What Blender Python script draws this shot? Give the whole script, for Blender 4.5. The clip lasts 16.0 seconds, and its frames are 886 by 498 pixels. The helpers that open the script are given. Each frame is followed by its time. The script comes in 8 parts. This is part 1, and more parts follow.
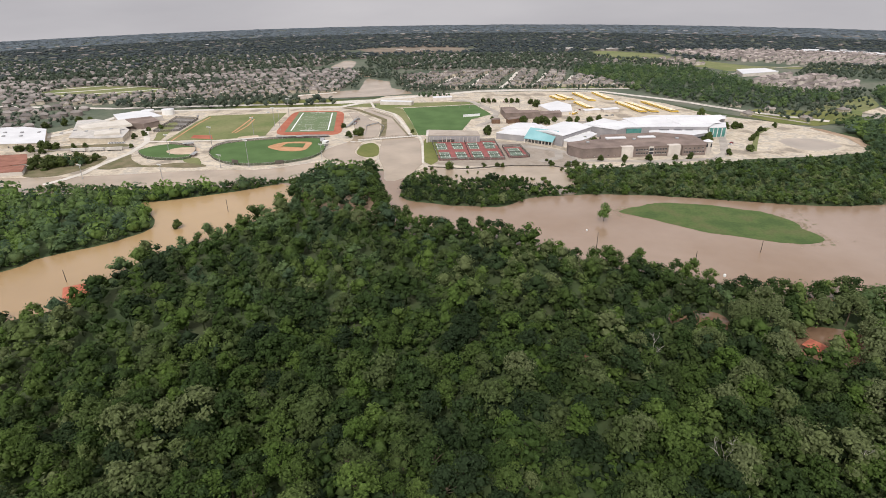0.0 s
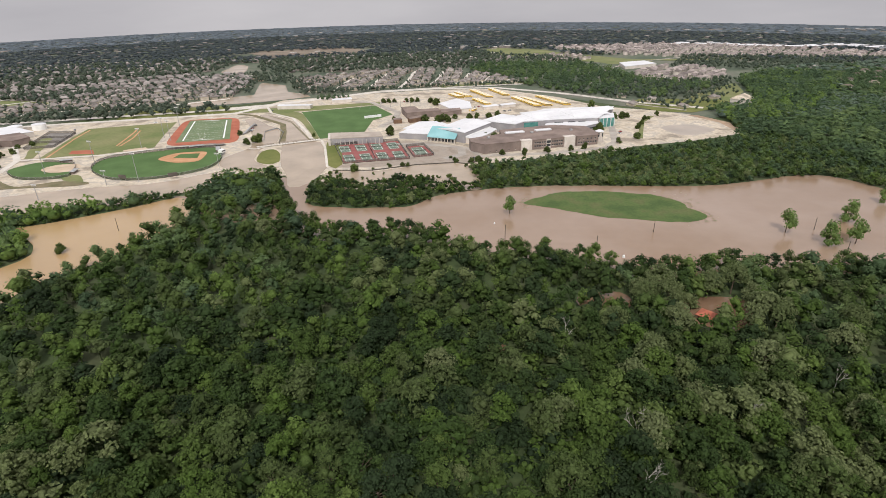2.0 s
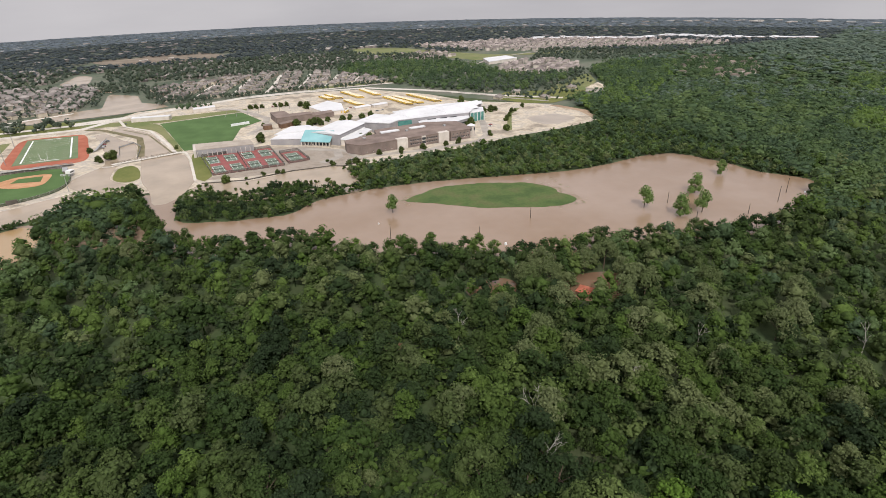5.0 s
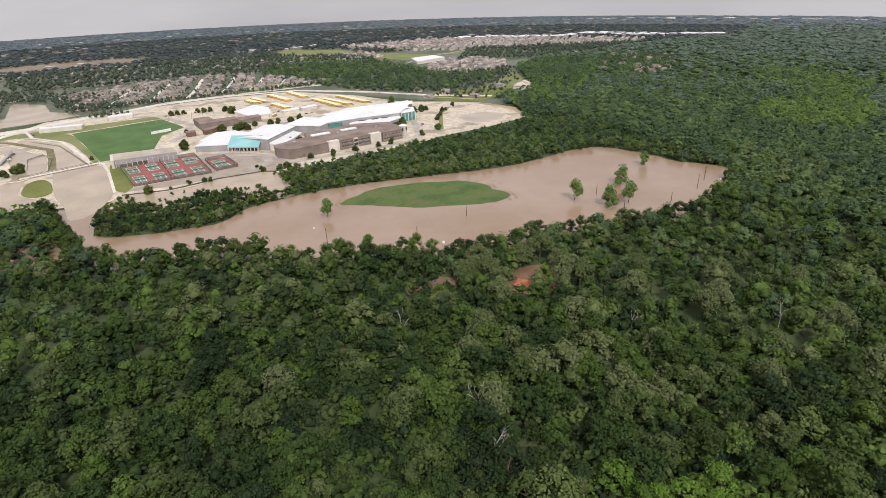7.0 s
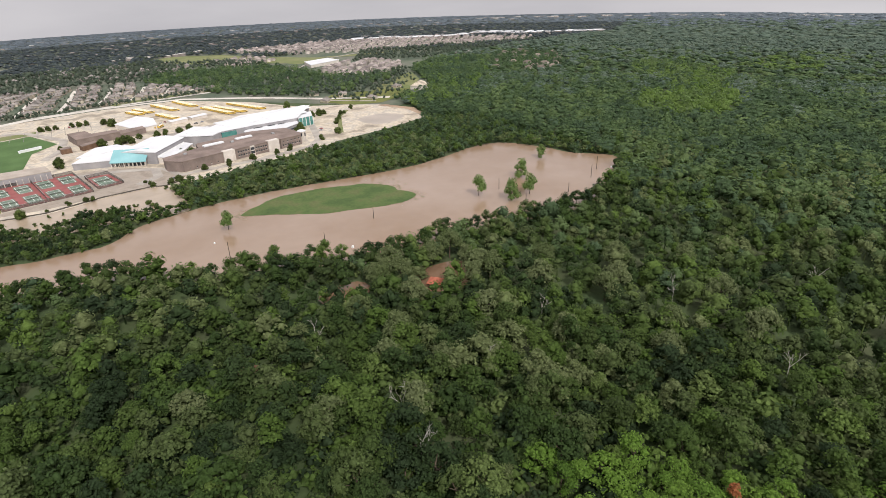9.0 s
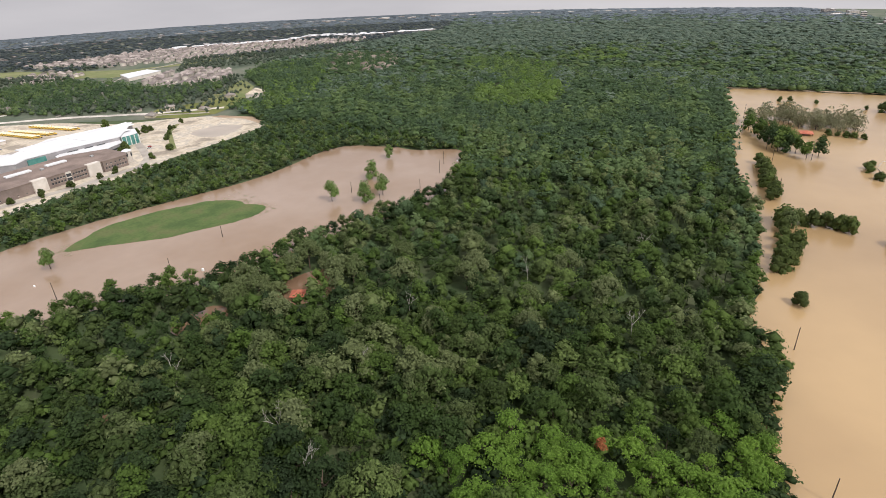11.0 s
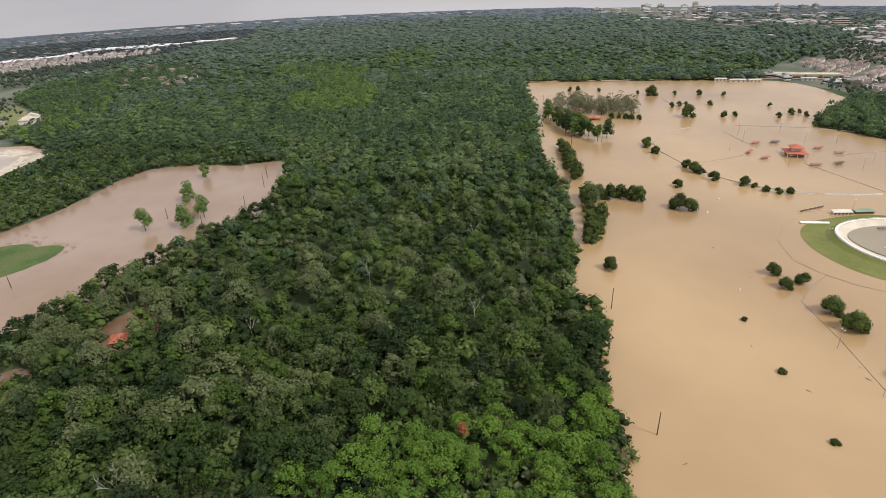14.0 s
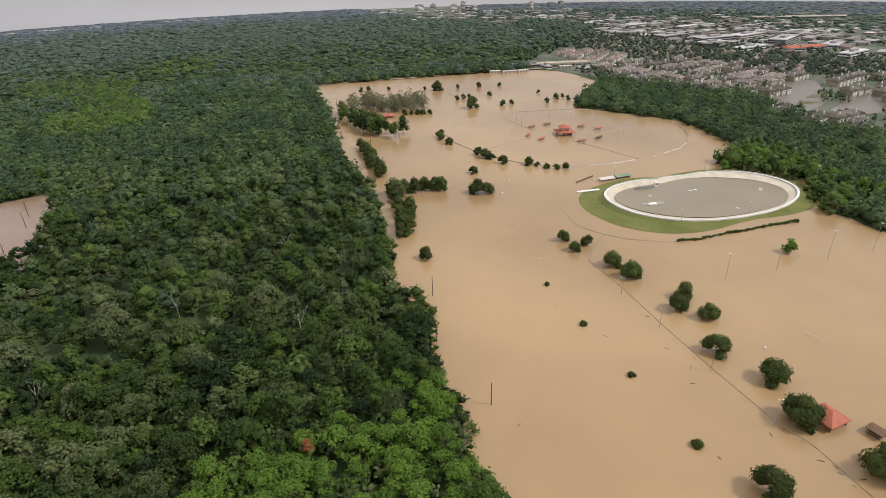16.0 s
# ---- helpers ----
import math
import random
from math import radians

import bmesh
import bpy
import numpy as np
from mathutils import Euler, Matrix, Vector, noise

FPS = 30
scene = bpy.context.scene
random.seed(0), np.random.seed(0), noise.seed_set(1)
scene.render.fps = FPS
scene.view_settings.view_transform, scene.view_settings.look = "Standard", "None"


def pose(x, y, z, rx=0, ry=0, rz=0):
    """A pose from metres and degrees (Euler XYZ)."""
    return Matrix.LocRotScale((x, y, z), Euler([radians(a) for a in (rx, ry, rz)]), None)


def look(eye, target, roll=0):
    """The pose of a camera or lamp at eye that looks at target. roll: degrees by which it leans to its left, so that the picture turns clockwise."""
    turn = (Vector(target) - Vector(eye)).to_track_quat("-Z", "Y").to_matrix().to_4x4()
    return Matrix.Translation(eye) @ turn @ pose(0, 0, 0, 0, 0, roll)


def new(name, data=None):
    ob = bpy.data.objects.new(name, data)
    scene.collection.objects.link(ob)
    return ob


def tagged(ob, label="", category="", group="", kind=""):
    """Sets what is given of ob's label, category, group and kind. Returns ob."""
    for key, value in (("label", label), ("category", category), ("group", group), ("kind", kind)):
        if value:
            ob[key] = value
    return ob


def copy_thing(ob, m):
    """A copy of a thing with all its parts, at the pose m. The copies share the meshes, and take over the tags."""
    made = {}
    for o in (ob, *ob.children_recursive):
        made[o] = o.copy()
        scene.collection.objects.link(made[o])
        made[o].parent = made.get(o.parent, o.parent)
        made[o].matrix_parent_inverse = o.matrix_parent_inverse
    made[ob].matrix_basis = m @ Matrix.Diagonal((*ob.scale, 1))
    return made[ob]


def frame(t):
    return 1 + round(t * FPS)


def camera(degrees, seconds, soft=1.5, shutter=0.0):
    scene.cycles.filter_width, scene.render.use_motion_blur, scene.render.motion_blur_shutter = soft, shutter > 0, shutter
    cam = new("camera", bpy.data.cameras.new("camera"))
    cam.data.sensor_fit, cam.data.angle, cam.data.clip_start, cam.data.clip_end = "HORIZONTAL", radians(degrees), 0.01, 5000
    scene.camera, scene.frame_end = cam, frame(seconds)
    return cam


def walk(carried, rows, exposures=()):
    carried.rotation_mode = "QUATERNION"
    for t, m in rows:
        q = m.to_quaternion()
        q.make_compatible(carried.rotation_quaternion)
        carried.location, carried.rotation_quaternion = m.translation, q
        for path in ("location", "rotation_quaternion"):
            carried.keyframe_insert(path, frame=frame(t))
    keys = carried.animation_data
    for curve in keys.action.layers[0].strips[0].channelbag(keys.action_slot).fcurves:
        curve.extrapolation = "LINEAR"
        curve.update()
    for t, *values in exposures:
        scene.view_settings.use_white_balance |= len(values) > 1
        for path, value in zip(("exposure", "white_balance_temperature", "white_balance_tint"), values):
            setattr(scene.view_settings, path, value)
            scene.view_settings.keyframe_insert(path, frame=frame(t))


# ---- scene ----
from mathutils.geometry import delaunay_2d_cdt

# ---------------------------------------------------------------- camera
cam = camera(75.3, 16.0, soft=0.8)
EYE = 160.0
turns = [
    (0.0, 64.60, 0.68, 0.00), (0.5, 64.57, 0.76, -3.01), (1.0, 64.55, 0.89, -5.20), (1.5, 64.53, 0.89, -7.14),
    (2.0, 64.47, 0.98, -9.85), (2.5, 64.40, 1.07, -12.52), (3.0, 64.36, 1.17, -14.25), (3.5, 64.34, 1.18, -15.09),
    (4.0, 64.32, 1.23, -16.69), (4.5, 64.25, 1.30, -19.49), (5.0, 64.18, 1.38, -22.51), (7.5, 64.01, 1.47, -30.91),
    (8.0, 63.99, 1.53, -32.94), (8.5, 63.93, 1.51, -35.81), (9.0, 63.86, 1.61, -39.42), (11.5, 63.51, 1.90, -58.82),
    (12.0, 63.46, 1.92, -62.46), (12.5, 63.44, 1.95, -65.77), (13.0, 63.41, 1.93, -68.71), (13.5, 63.41, 1.94, -70.95),
    (14.0, 63.43, 1.92, -72.93), (14.5, 63.39, 1.89, -75.56), (15.0, 63.31, 1.89, -80.07), (15.5, 63.14, 1.84, -86.24),
    (16.0, 62.96, 1.76, -93.15)]
walk(cam, [(t, pose(0, 0, EYE, rx, ry, rz)) for t, rx, ry, rz in turns], exposures=[(0.0, 0.3), (3.0, 0.28), (5.0, 0.31), (7.5, 0.40), (9.0, 0.44), (11.5, 0.48), (13.0, 0.42), (14.0, 0.36), (15.0, 0.27), (16.0, 0.18)])

# ---------------------------------------------------------------- sky and sun
SUN_FROM = Vector((-0.25, -1.0, 0.0)).normalized()
SUN_UP = 47.0
world = bpy.data.worlds.new("overcast_sky")
scene.world = world
world.use_nodes = True
wt = world.node_tree
wt.nodes.clear()
w_out = wt.nodes.new("ShaderNodeOutputWorld")
w_sky = wt.nodes.new("ShaderNodeTexSky")
w_sky.sky_type, w_sky.sun_disc = "NISHITA", False
w_sky.sun_elevation = radians(SUN_UP)
w_sky.sun_rotation = math.atan2(SUN_FROM.x, SUN_FROM.y)
w_sky.air_density, w_sky.dust_density = 1.0, 3.0
w_bg = wt.nodes.new("ShaderNodeBackground")
w_bg.inputs["Strength"].default_value = 0.09
w_cloud = wt.nodes.new("ShaderNodeBackground")
w_cloud.inputs["Strength"].default_value = 0.76
w_tc = wt.nodes.new("ShaderNodeTexCoord")
w_map = wt.nodes.new("ShaderNodeMapping")
w_map.inputs["Scale"].default_value = (1.2, 1.2, 6.0)
w_noise = wt.nodes.new("ShaderNodeTexNoise")
w_noise.inputs["Scale"].default_value, w_noise.inputs["Detail"].default_value = 1.6, 6.0
w_ramp = wt.nodes.new("ShaderNodeValToRGB")
w_ramp.color_ramp.elements[0].position, w_ramp.color_ramp.elements[0].color = 0.35, (0.80, 0.775, 0.82, 1)
w_ramp.color_ramp.elements[1].position, w_ramp.color_ramp.elements[1].color = 0.65, (1.0, 0.965, 1.0, 1)
w_mix = wt.nodes.new("ShaderNodeMixShader")
w_mix.inputs[0].default_value = 0.9
wt.links.new(w_tc.outputs["Generated"], w_map.inputs["Vector"])
wt.links.new(w_map.outputs["Vector"], w_noise.inputs["Vector"])
wt.links.new(w_noise.outputs["Fac"], w_ramp.inputs["Fac"])
w_sep = wt.nodes.new("ShaderNodeSeparateXYZ")
w_rise = wt.nodes.new("ShaderNodeMapRange")  # an overcast sky is brighter overhead than low down
w_rise.inputs["From Min"].default_value, w_rise.inputs["From Max"].default_value = 0.0, 0.7
w_rise.inputs["To Min"].default_value, w_rise.inputs["To Max"].default_value = 0.69, 1.2
w_lift = wt.nodes.new("ShaderNodeVectorMath")
w_lift.operation = "SCALE"
wt.links.new(w_tc.outputs["Generated"], w_sep.inputs[0])
wt.links.new(w_sep.outputs["Z"], w_rise.inputs["Value"])
wt.links.new(w_ramp.outputs["Color"], w_lift.inputs[0])
wt.links.new(w_rise.outputs["Result"], w_lift.inputs["Scale"])
wt.links.new(w_lift.outputs["Vector"], w_cloud.inputs["Color"])
wt.links.new(w_sky.outputs["Color"], w_bg.inputs["Color"])
wt.links.new(w_bg.outputs[0], w_mix.inputs[1])
wt.links.new(w_cloud.outputs[0], w_mix.inputs[2])
wt.links.new(w_mix.outputs[0], w_out.inputs["Surface"])

sun_data = bpy.data.lights.new("sun", "SUN")
sun_data.energy, sun_data.angle, sun_data.color = 2.15, radians(6.0), (1.0, 0.965, 0.92)
sun = new("sun", sun_data)
sun_way = SUN_FROM * math.cos(radians(SUN_UP)) + Vector((0, 0, math.sin(radians(SUN_UP))))
sun.matrix_world = look(sun_way * 800, (0, 0, 0))

# ---------------------------------------------------------------- helpers
CURVE = 8.1734e-6  # the ground falls away with distance, which sets the horizon
rng = np.random.default_rng(7)


def gz(x, y):
    return -CURVE * (x * x + y * y)


def inside(poly, x, y):
    """Which of the points (x, y) lie in the outline."""
    p = np.asarray(poly, float)
    x, y = np.asarray(x, float), np.asarray(y, float)
    hit = np.zeros(x.shape, bool)
    for (x1, y1), (x2, y2) in zip(p, np.roll(p, -1, axis=0)):
        if y1 == y2:
            continue
        cross = ((y1 > y) != (y2 > y)) & (x < (x2 - x1) * (y - y1) / (y2 - y1) + x1)
        hit ^= cross
    return hit


def smooth_outline(poly, step=6.0, wobble=0.0, seed=1):
    """A rounded closed outline through the corners, with uneven edges."""
    p = [Vector((a, b)) for a, b in poly]
    out, n = [], len(p)
    for i in range(n):
        a, b, c, d = p[i - 1], p[i], p[(i + 1) % n], p[(i + 2) % n]
        k = max(1, int((c - b).length / step))
        for j in range(k):
            t = j / k
            q = 0.5 * (2 * b + (c - a) * t + (2 * a - 5 * b + 4 * c - d) * t * t + (3 * b - a - 3 * c + d) * t ** 3)
            if wobble:
                w = noise.noise_vector(Vector((q.x * 0.09, q.y * 0.09, seed * 3.7)))
                w2 = noise.noise_vector(Vector((q.x * 0.35, q.y * 0.35, seed * 1.3)))
                q = q + Vector((w.x, w.y)) * wobble + Vector((w2.x, w2.y)) * wobble * 0.4
            out.append((q.x, q.y))
    return out


def link_mesh(name, verts, faces, mats, parent=None, smooth=False, face_mats=None):
    me = bpy.data.meshes.new(name)
    me.from_pydata([tuple(v) for v in verts], [], [tuple(f) for f in faces])
    for m in (mats if isinstance(mats, (list, tuple)) else [mats]):
        me.materials.append(m)
    if face_mats is not None:
        me.polygons.foreach_set("material_index", face_mats)
    if smooth:
        me.polygons.foreach_set("use_smooth", [True] * len(me.polygons))
    me.update()
    ob = new(name, me)
    if parent:
        ob.parent = parent
    return ob


def part(name, bm, material, parent=None, label="", smooth=False):
    """A bmesh as one mesh object under a thing or a part."""
    me = bpy.data.meshes.new(name)
    bmesh.ops.recalc_face_normals(bm, faces=bm.faces)
    if smooth:
        for f in bm.faces:
            f.smooth = True
    bm.to_mesh(me)
    bm.free()
    me.materials.append(material)
    ob = new(name, me)
    if parent:
        ob.parent = parent
    return tagged(ob, label) if label else ob


def empty(name, x=0.0, y=0.0, turn=0.0, lift=0.0):
    ob = new(name)
    ob.empty_display_size = 1.0
    ob.matrix_basis = pose(x, y, gz(x, y) + lift, 0, 0, turn)
    return ob


def box(bm, x0, y0, z0, x1, y1, z1, bevel=0.0):
    """A box between two corners, its edges eased by bevel."""
    r = bmesh.ops.create_cube(bm, size=1.0)
    for v in r["verts"]:
        v.co = Vector(((x0 + x1) / 2 + v.co.x * (x1 - x0), (y0 + y1) / 2 + v.co.y * (y1 - y0), (z0 + z1) / 2 + v.co.z * (z1 - z0)))
    if bevel:
        edges = list({e for v in r["verts"] for e in v.link_edges})
        bmesh.ops.bevel(bm, geom=edges, offset=bevel, segments=1, affect="EDGES")
    return bm


def tube(bm, a, b, r0, r1, sides=6):
    """A tapered round bar from a to b."""
    a, b = Vector(a), Vector(b)
    q = (b - a).to_track_quat("Z", "Y")
    lo, hi = [], []
    for i in range(sides):
        w = 2 * math.pi * i / sides
        d = q @ Vector((math.cos(w), math.sin(w), 0))
        lo.append(bm.verts.new(a + d * r0))
        hi.append(bm.verts.new(b + d * r1))
    for i in range(sides):
        j = (i + 1) % sides
        bm.faces.new((lo[i], lo[j], hi[j], hi[i]))
    bm.faces.new(lo[::-1])
    bm.faces.new(hi)
    return bm


def prism(bm, outline, z0, z1):
    """An upright block over an outline."""
    lo = [bm.verts.new((x, y, z0)) for x, y in outline]
    hi = [bm.verts.new((x, y, z1)) for x, y in outline]
    n = len(lo)
    for i in range(n):
        bm.faces.new((lo[i], lo[(i + 1) % n], hi[(i + 1) % n], hi[i]))
    bm.faces.new(hi)
    bm.faces.new(lo[::-1])
    return bm


def gable(bm, x0, y0, x1, y1, z, rise, eave=0.5, along="x", hip=0.0, thick=0.25):
    """A pitched roof over a rectangle with its ridge along x or y, hipped by that share of its length."""
    x0, y0, x1, y1 = x0 - eave, y0 - eave, x1 + eave, y1 + eave
    if along == "x":
        h = (x1 - x0) * hip
        ridge = [(x0 + h, (y0 + y1) / 2), (x1 - h, (y0 + y1) / 2)]
    else:
        h = (y1 - y0) * hip
        ridge = [((x0 + x1) / 2, y0 + h), ((x0 + x1) / 2, y1 - h)]
    lo = [bm.verts.new((x, y, z)) for x, y in ((x0, y0), (x1, y0), (x1, y1), (x0, y1))]
    lo2 = [bm.verts.new((x, y, z + thick)) for x, y in ((x0, y0), (x1, y0), (x1, y1), (x0, y1))]
    ra, rb = (bm.verts.new((x, y, z + rise)) for x, y in ridge)
    for i in range(4):
        bm.faces.new((lo[i], lo[(i + 1) % 4], lo2[(i + 1) % 4], lo2[i]))
    bm.faces.new(lo[::-1])
    if along == "x":
        bm.faces.new((lo2[0], lo2[1], rb, ra))
        bm.faces.new((lo2[2], lo2[3], ra, rb))
        bm.faces.new((lo2[1], lo2[2], rb))
        bm.faces.new((lo2[3], lo2[0], ra))
    else:
        bm.faces.new((lo2[1], lo2[2], rb, ra))
        bm.faces.new((lo2[3], lo2[0], ra, rb))
        bm.faces.new((lo2[0], lo2[1], ra))
        bm.faces.new((lo2[2], lo2[3], rb))
    return bm


# ---------------------------------------------------------------- materials
def shade(name, colours, scale, rough=0.85, fine=0.0, bump=0.0, bump_scale=20.0, metal=0.0, object_random=0.0, island=0.0, spec=0.3, stops=(0.35, 0.65), detail=5.0):
    """A surface with colour that drifts between the given colours over about `scale` metres, with a finer grain on top."""
    m = bpy.data.materials.new(name)
    m.use_nodes = True
    nt = m.node_tree
    b = nt.nodes["Principled BSDF"]
    b.inputs["Roughness"].default_value, b.inputs["Metallic"].default_value = rough, metal
    b.inputs["Specular IOR Level"].default_value = spec
    geo = nt.nodes.new("ShaderNodeNewGeometry")
    n1 = nt.nodes.new("ShaderNodeTexNoise")
    n1.inputs["Scale"].default_value, n1.inputs["Detail"].default_value = 1.0 / scale, detail
    nt.links.new(geo.outputs["Position"], n1.inputs["Vector"])
    ramp = nt.nodes.new("ShaderNodeValToRGB")
    el = ramp.color_ramp.elements
    while len(el) < len(colours):
        el.new(0.5)
    for i, c in enumerate(colours):
        el[i].position = stops[0] + (stops[1] - stops[0]) * i / max(1, len(colours) - 1)
        el[i].color = (*c, 1)
    nt.links.new(n1.outputs["Fac"], ramp.inputs["Fac"])
    colour = ramp.outputs["Color"]

    def vary(source, amount, colour):
        mr = nt.nodes.new("ShaderNodeMapRange")
        mr.inputs["To Min"].default_value, mr.inputs["To Max"].default_value = 1 - amount, 1 + amount
        nt.links.new(source, mr.inputs["Value"])
        mul = nt.nodes.new("ShaderNodeVectorMath")
        mul.operation = "SCALE"
        nt.links.new(colour, mul.inputs[0])
        nt.links.new(mr.outputs["Result"], mul.inputs["Scale"])
        return mul.outputs["Vector"]
    if fine:
        n2 = nt.nodes.new("ShaderNodeTexNoise")
        n2.inputs["Scale"].default_value, n2.inputs["Detail"].default_value = 9.0 / scale, 6.0
        nt.links.new(geo.outputs["Position"], n2.inputs["Vector"])
        colour = vary(n2.outputs["Fac"], fine, colour)
    if object_random:
        oi = nt.nodes.new("ShaderNodeObjectInfo")
        colour = vary(oi.outputs["Random"], object_random, colour)
    if island:
        colour = vary(geo.outputs["Random Per Island"], island, colour)
    nt.links.new(colour, b.inputs["Base Color"])
    if bump:
        n3 = nt.nodes.new("ShaderNodeTexNoise")
        n3.inputs["Scale"].default_value, n3.inputs["Detail"].default_value = 1.0 / bump_scale, 6.0
        nt.links.new(geo.outputs["Position"], n3.inputs["Vector"])
        bp = nt.nodes.new("ShaderNodeBump")
        bp.inputs["Strength"].default_value, bp.inputs["Distance"].default_value = bump, bump_scale * 0.1
        nt.links.new(n3.outputs["Fac"], bp.inputs["Height"])
        nt.links.new(bp.outputs["Normal"], b.inputs["Normal"])
    return m


def leaf_shade(name, colours, from_object, spread=(0.74, 1.32)):
    """Foliage: the species' colour by tree, lighter and darker leaf by leaf, light passing through."""
    m = bpy.data.materials.new(name)
    m.use_nodes = True
    nt = m.node_tree
    b = nt.nodes["Principled BSDF"]
    b.inputs["Roughness"].default_value = 0.7
    b.inputs["Specular IOR Level"].default_value = 0.2
    if from_object:
        src = nt.nodes.new("ShaderNodeObjectInfo").outputs["Random"]
    else:
        at = nt.nodes.new("ShaderNodeAttribute")
        at.attribute_name = "species"
        src = at.outputs["Fac"]
    ramp = nt.nodes.new("ShaderNodeValToRGB")
    el = ramp.color_ramp.elements
    while len(el) < len(colours):
        el.new(0.5)
    for i, c in enumerate(colours):
        el[i].position = i / (len(colours) - 1)
        el[i].color = (*c, 1)
    nt.links.new(src, ramp.inputs["Fac"])
    geo = nt.nodes.new("ShaderNodeNewGeometry")
    mr = nt.nodes.new("ShaderNodeMapRange")
    mr.inputs["To Min"].default_value, mr.inputs["To Max"].default_value = spread
    nt.links.new(geo.outputs["Random Per Island"], mr.inputs["Value"])
    mul = nt.nodes.new("ShaderNodeVectorMath")
    mul.operation = "SCALE"
    grain = nt.nodes.new("ShaderNodeTexNoise")
    grain.inputs["Scale"].default_value, grain.inputs["Detail"].default_value = 2.6, 3.0
    nt.links.new(geo.outputs["Position"], grain.inputs["Vector"])
    mg = nt.nodes.new("ShaderNodeMapRange")
    mg.inputs["From Min"].default_value, mg.inputs["From Max"].default_value = 0.3, 0.7
    mg.inputs["To Min"].default_value, mg.inputs["To Max"].default_value = 0.78, 1.22
    nt.links.new(grain.outputs["Fac"], mg.inputs["Value"])
    both = nt.nodes.new("ShaderNodeMath")
    both.operation = "MULTIPLY"
    nt.links.new(mr.outputs["Result"], both.inputs[0])
    nt.links.new(mg.outputs["Result"], both.inputs[1])
    nt.links.new(ramp.outputs["Color"], mul.inputs[0])
    nt.links.new(both.outputs["Value"], mul.inputs["Scale"])
    nt.links.new(mul.outputs["Vector"], b.inputs["Base Color"])
    bp = nt.nodes.new("ShaderNodeBump")
    bp.inputs["Strength"].default_value, bp.inputs["Distance"].default_value = 0.5, 0.2
    nt.links.new(grain.outputs["Fac"], bp.inputs["Height"])
    nt.links.new(bp.outputs["Normal"], b.inputs["Normal"])
    tr = nt.nodes.new("ShaderNodeBsdfTranslucent")
    nt.links.new(mul.outputs["Vector"], tr.inputs["Color"])
    mix = nt.nodes.new("ShaderNodeMixShader")
    mix.inputs[0].default_value = 0.5
    nt.links.new(b.outputs[0], mix.inputs[1])
    nt.links.new(tr.outputs[0], mix.inputs[2])
    nt.links.new(mix.outputs[0], nt.nodes["Material Output"].inputs["Surface"])
    return m


def water_shade(name, deep, light, scale, rough=0.12, ripple=0.06):
    """Muddy flood water: opaque silt under a glossy, faintly rippled surface."""
    m = shade(name, [deep, light], scale, rough=rough, fine=0.05, spec=0.5, stops=(0.3, 0.7))
    nt = m.node_tree
    b = nt.nodes["Principled BSDF"]
    geo = nt.nodes.new("ShaderNodeNewGeometry")
    n = nt.nodes.new("ShaderNodeTexNoise")
    n.inputs["Scale"].default_value, n.inputs["Detail"].default_value = 0.8, 3.0
    nt.links.new(geo.outputs["Position"], n.inputs["Vector"])
    bp = nt.nodes.new("ShaderNodeBump")
    bp.inputs["Strength"].default_value, bp.inputs["Distance"].default_value = ripple, 0.15
    nt.links.new(n.outputs["Fac"], bp.inputs["Height"])
    nt.links.new(bp.outputs["Normal"], b.inputs["Normal"])
    return m


GREENS = [(0.030, 0.052, 0.021), (0.058, 0.100, 0.024), (0.036, 0.060, 0.027), (0.078, 0.128, 0.029), (0.100, 0.132, 0.050), (0.098, 0.160, 0.033), (0.050, 0.074, 0.025), (0.128, 0.196, 0.044), (0.165, 0.200, 0.084)]
# light haze put into the middle-distance greens: paler and bluer than GREENS
GREENS_MID_HAZED = [(0.069, 0.112, 0.057), (0.094, 0.147, 0.064), (0.080, 0.127, 0.072), (0.117, 0.179, 0.072), (0.145, 0.206, 0.081)]
# distance haze put into the leaf colour: bluish and pale
GREENS_HAZED = [(0.078, 0.098, 0.108), (0.092, 0.114, 0.118), (0.108, 0.130, 0.124)]
M_LEAF = leaf_shade("foliage", GREENS, False)
M_LEAF_OB = leaf_shade("foliage_by_tree", GREENS, True)
M_LEAF_PARK = leaf_shade("foliage_park_oak", [(0.064, 0.086, 0.026), (0.092, 0.124, 0.033), (0.076, 0.100, 0.030), (0.112, 0.152, 0.040)], True)
M_LEAF_PALE = leaf_shade("foliage_sparse_pale", [(0.125, 0.162, 0.062), (0.180, 0.212, 0.098)], True)
M_LEAF_MID_HAZED = leaf_shade("foliage_middle_hazed", GREENS_MID_HAZED, False, (0.82, 1.26))
# suburb leaf paled and greyed to carry haze
M_LEAF_SUBURB_HAZED = leaf_shade("foliage_suburb_hazed", [(0.088, 0.116, 0.084), (0.114, 0.144, 0.098), (0.100, 0.130, 0.102), (0.138, 0.170, 0.106)], False, (0.82, 1.26))
# leaf colours with haze mixed in, bluest at the horizon
M_LEAF_HAZED = leaf_shade("foliage_distant_hazed", GREENS_HAZED, False, (0.82, 1.26))
M_LEAF_FOREST_HAZED = leaf_shade("foliage_far_forest_hazed", [(0.122, 0.172, 0.132), (0.146, 0.200, 0.150), (0.172, 0.224, 0.162)], False, (0.82, 1.26))
M_LEAF_HORIZON_HAZED = leaf_shade("foliage_horizon_haze", [(0.190, 0.230, 0.262), (0.212, 0.254, 0.284)], False, (0.82, 1.26))
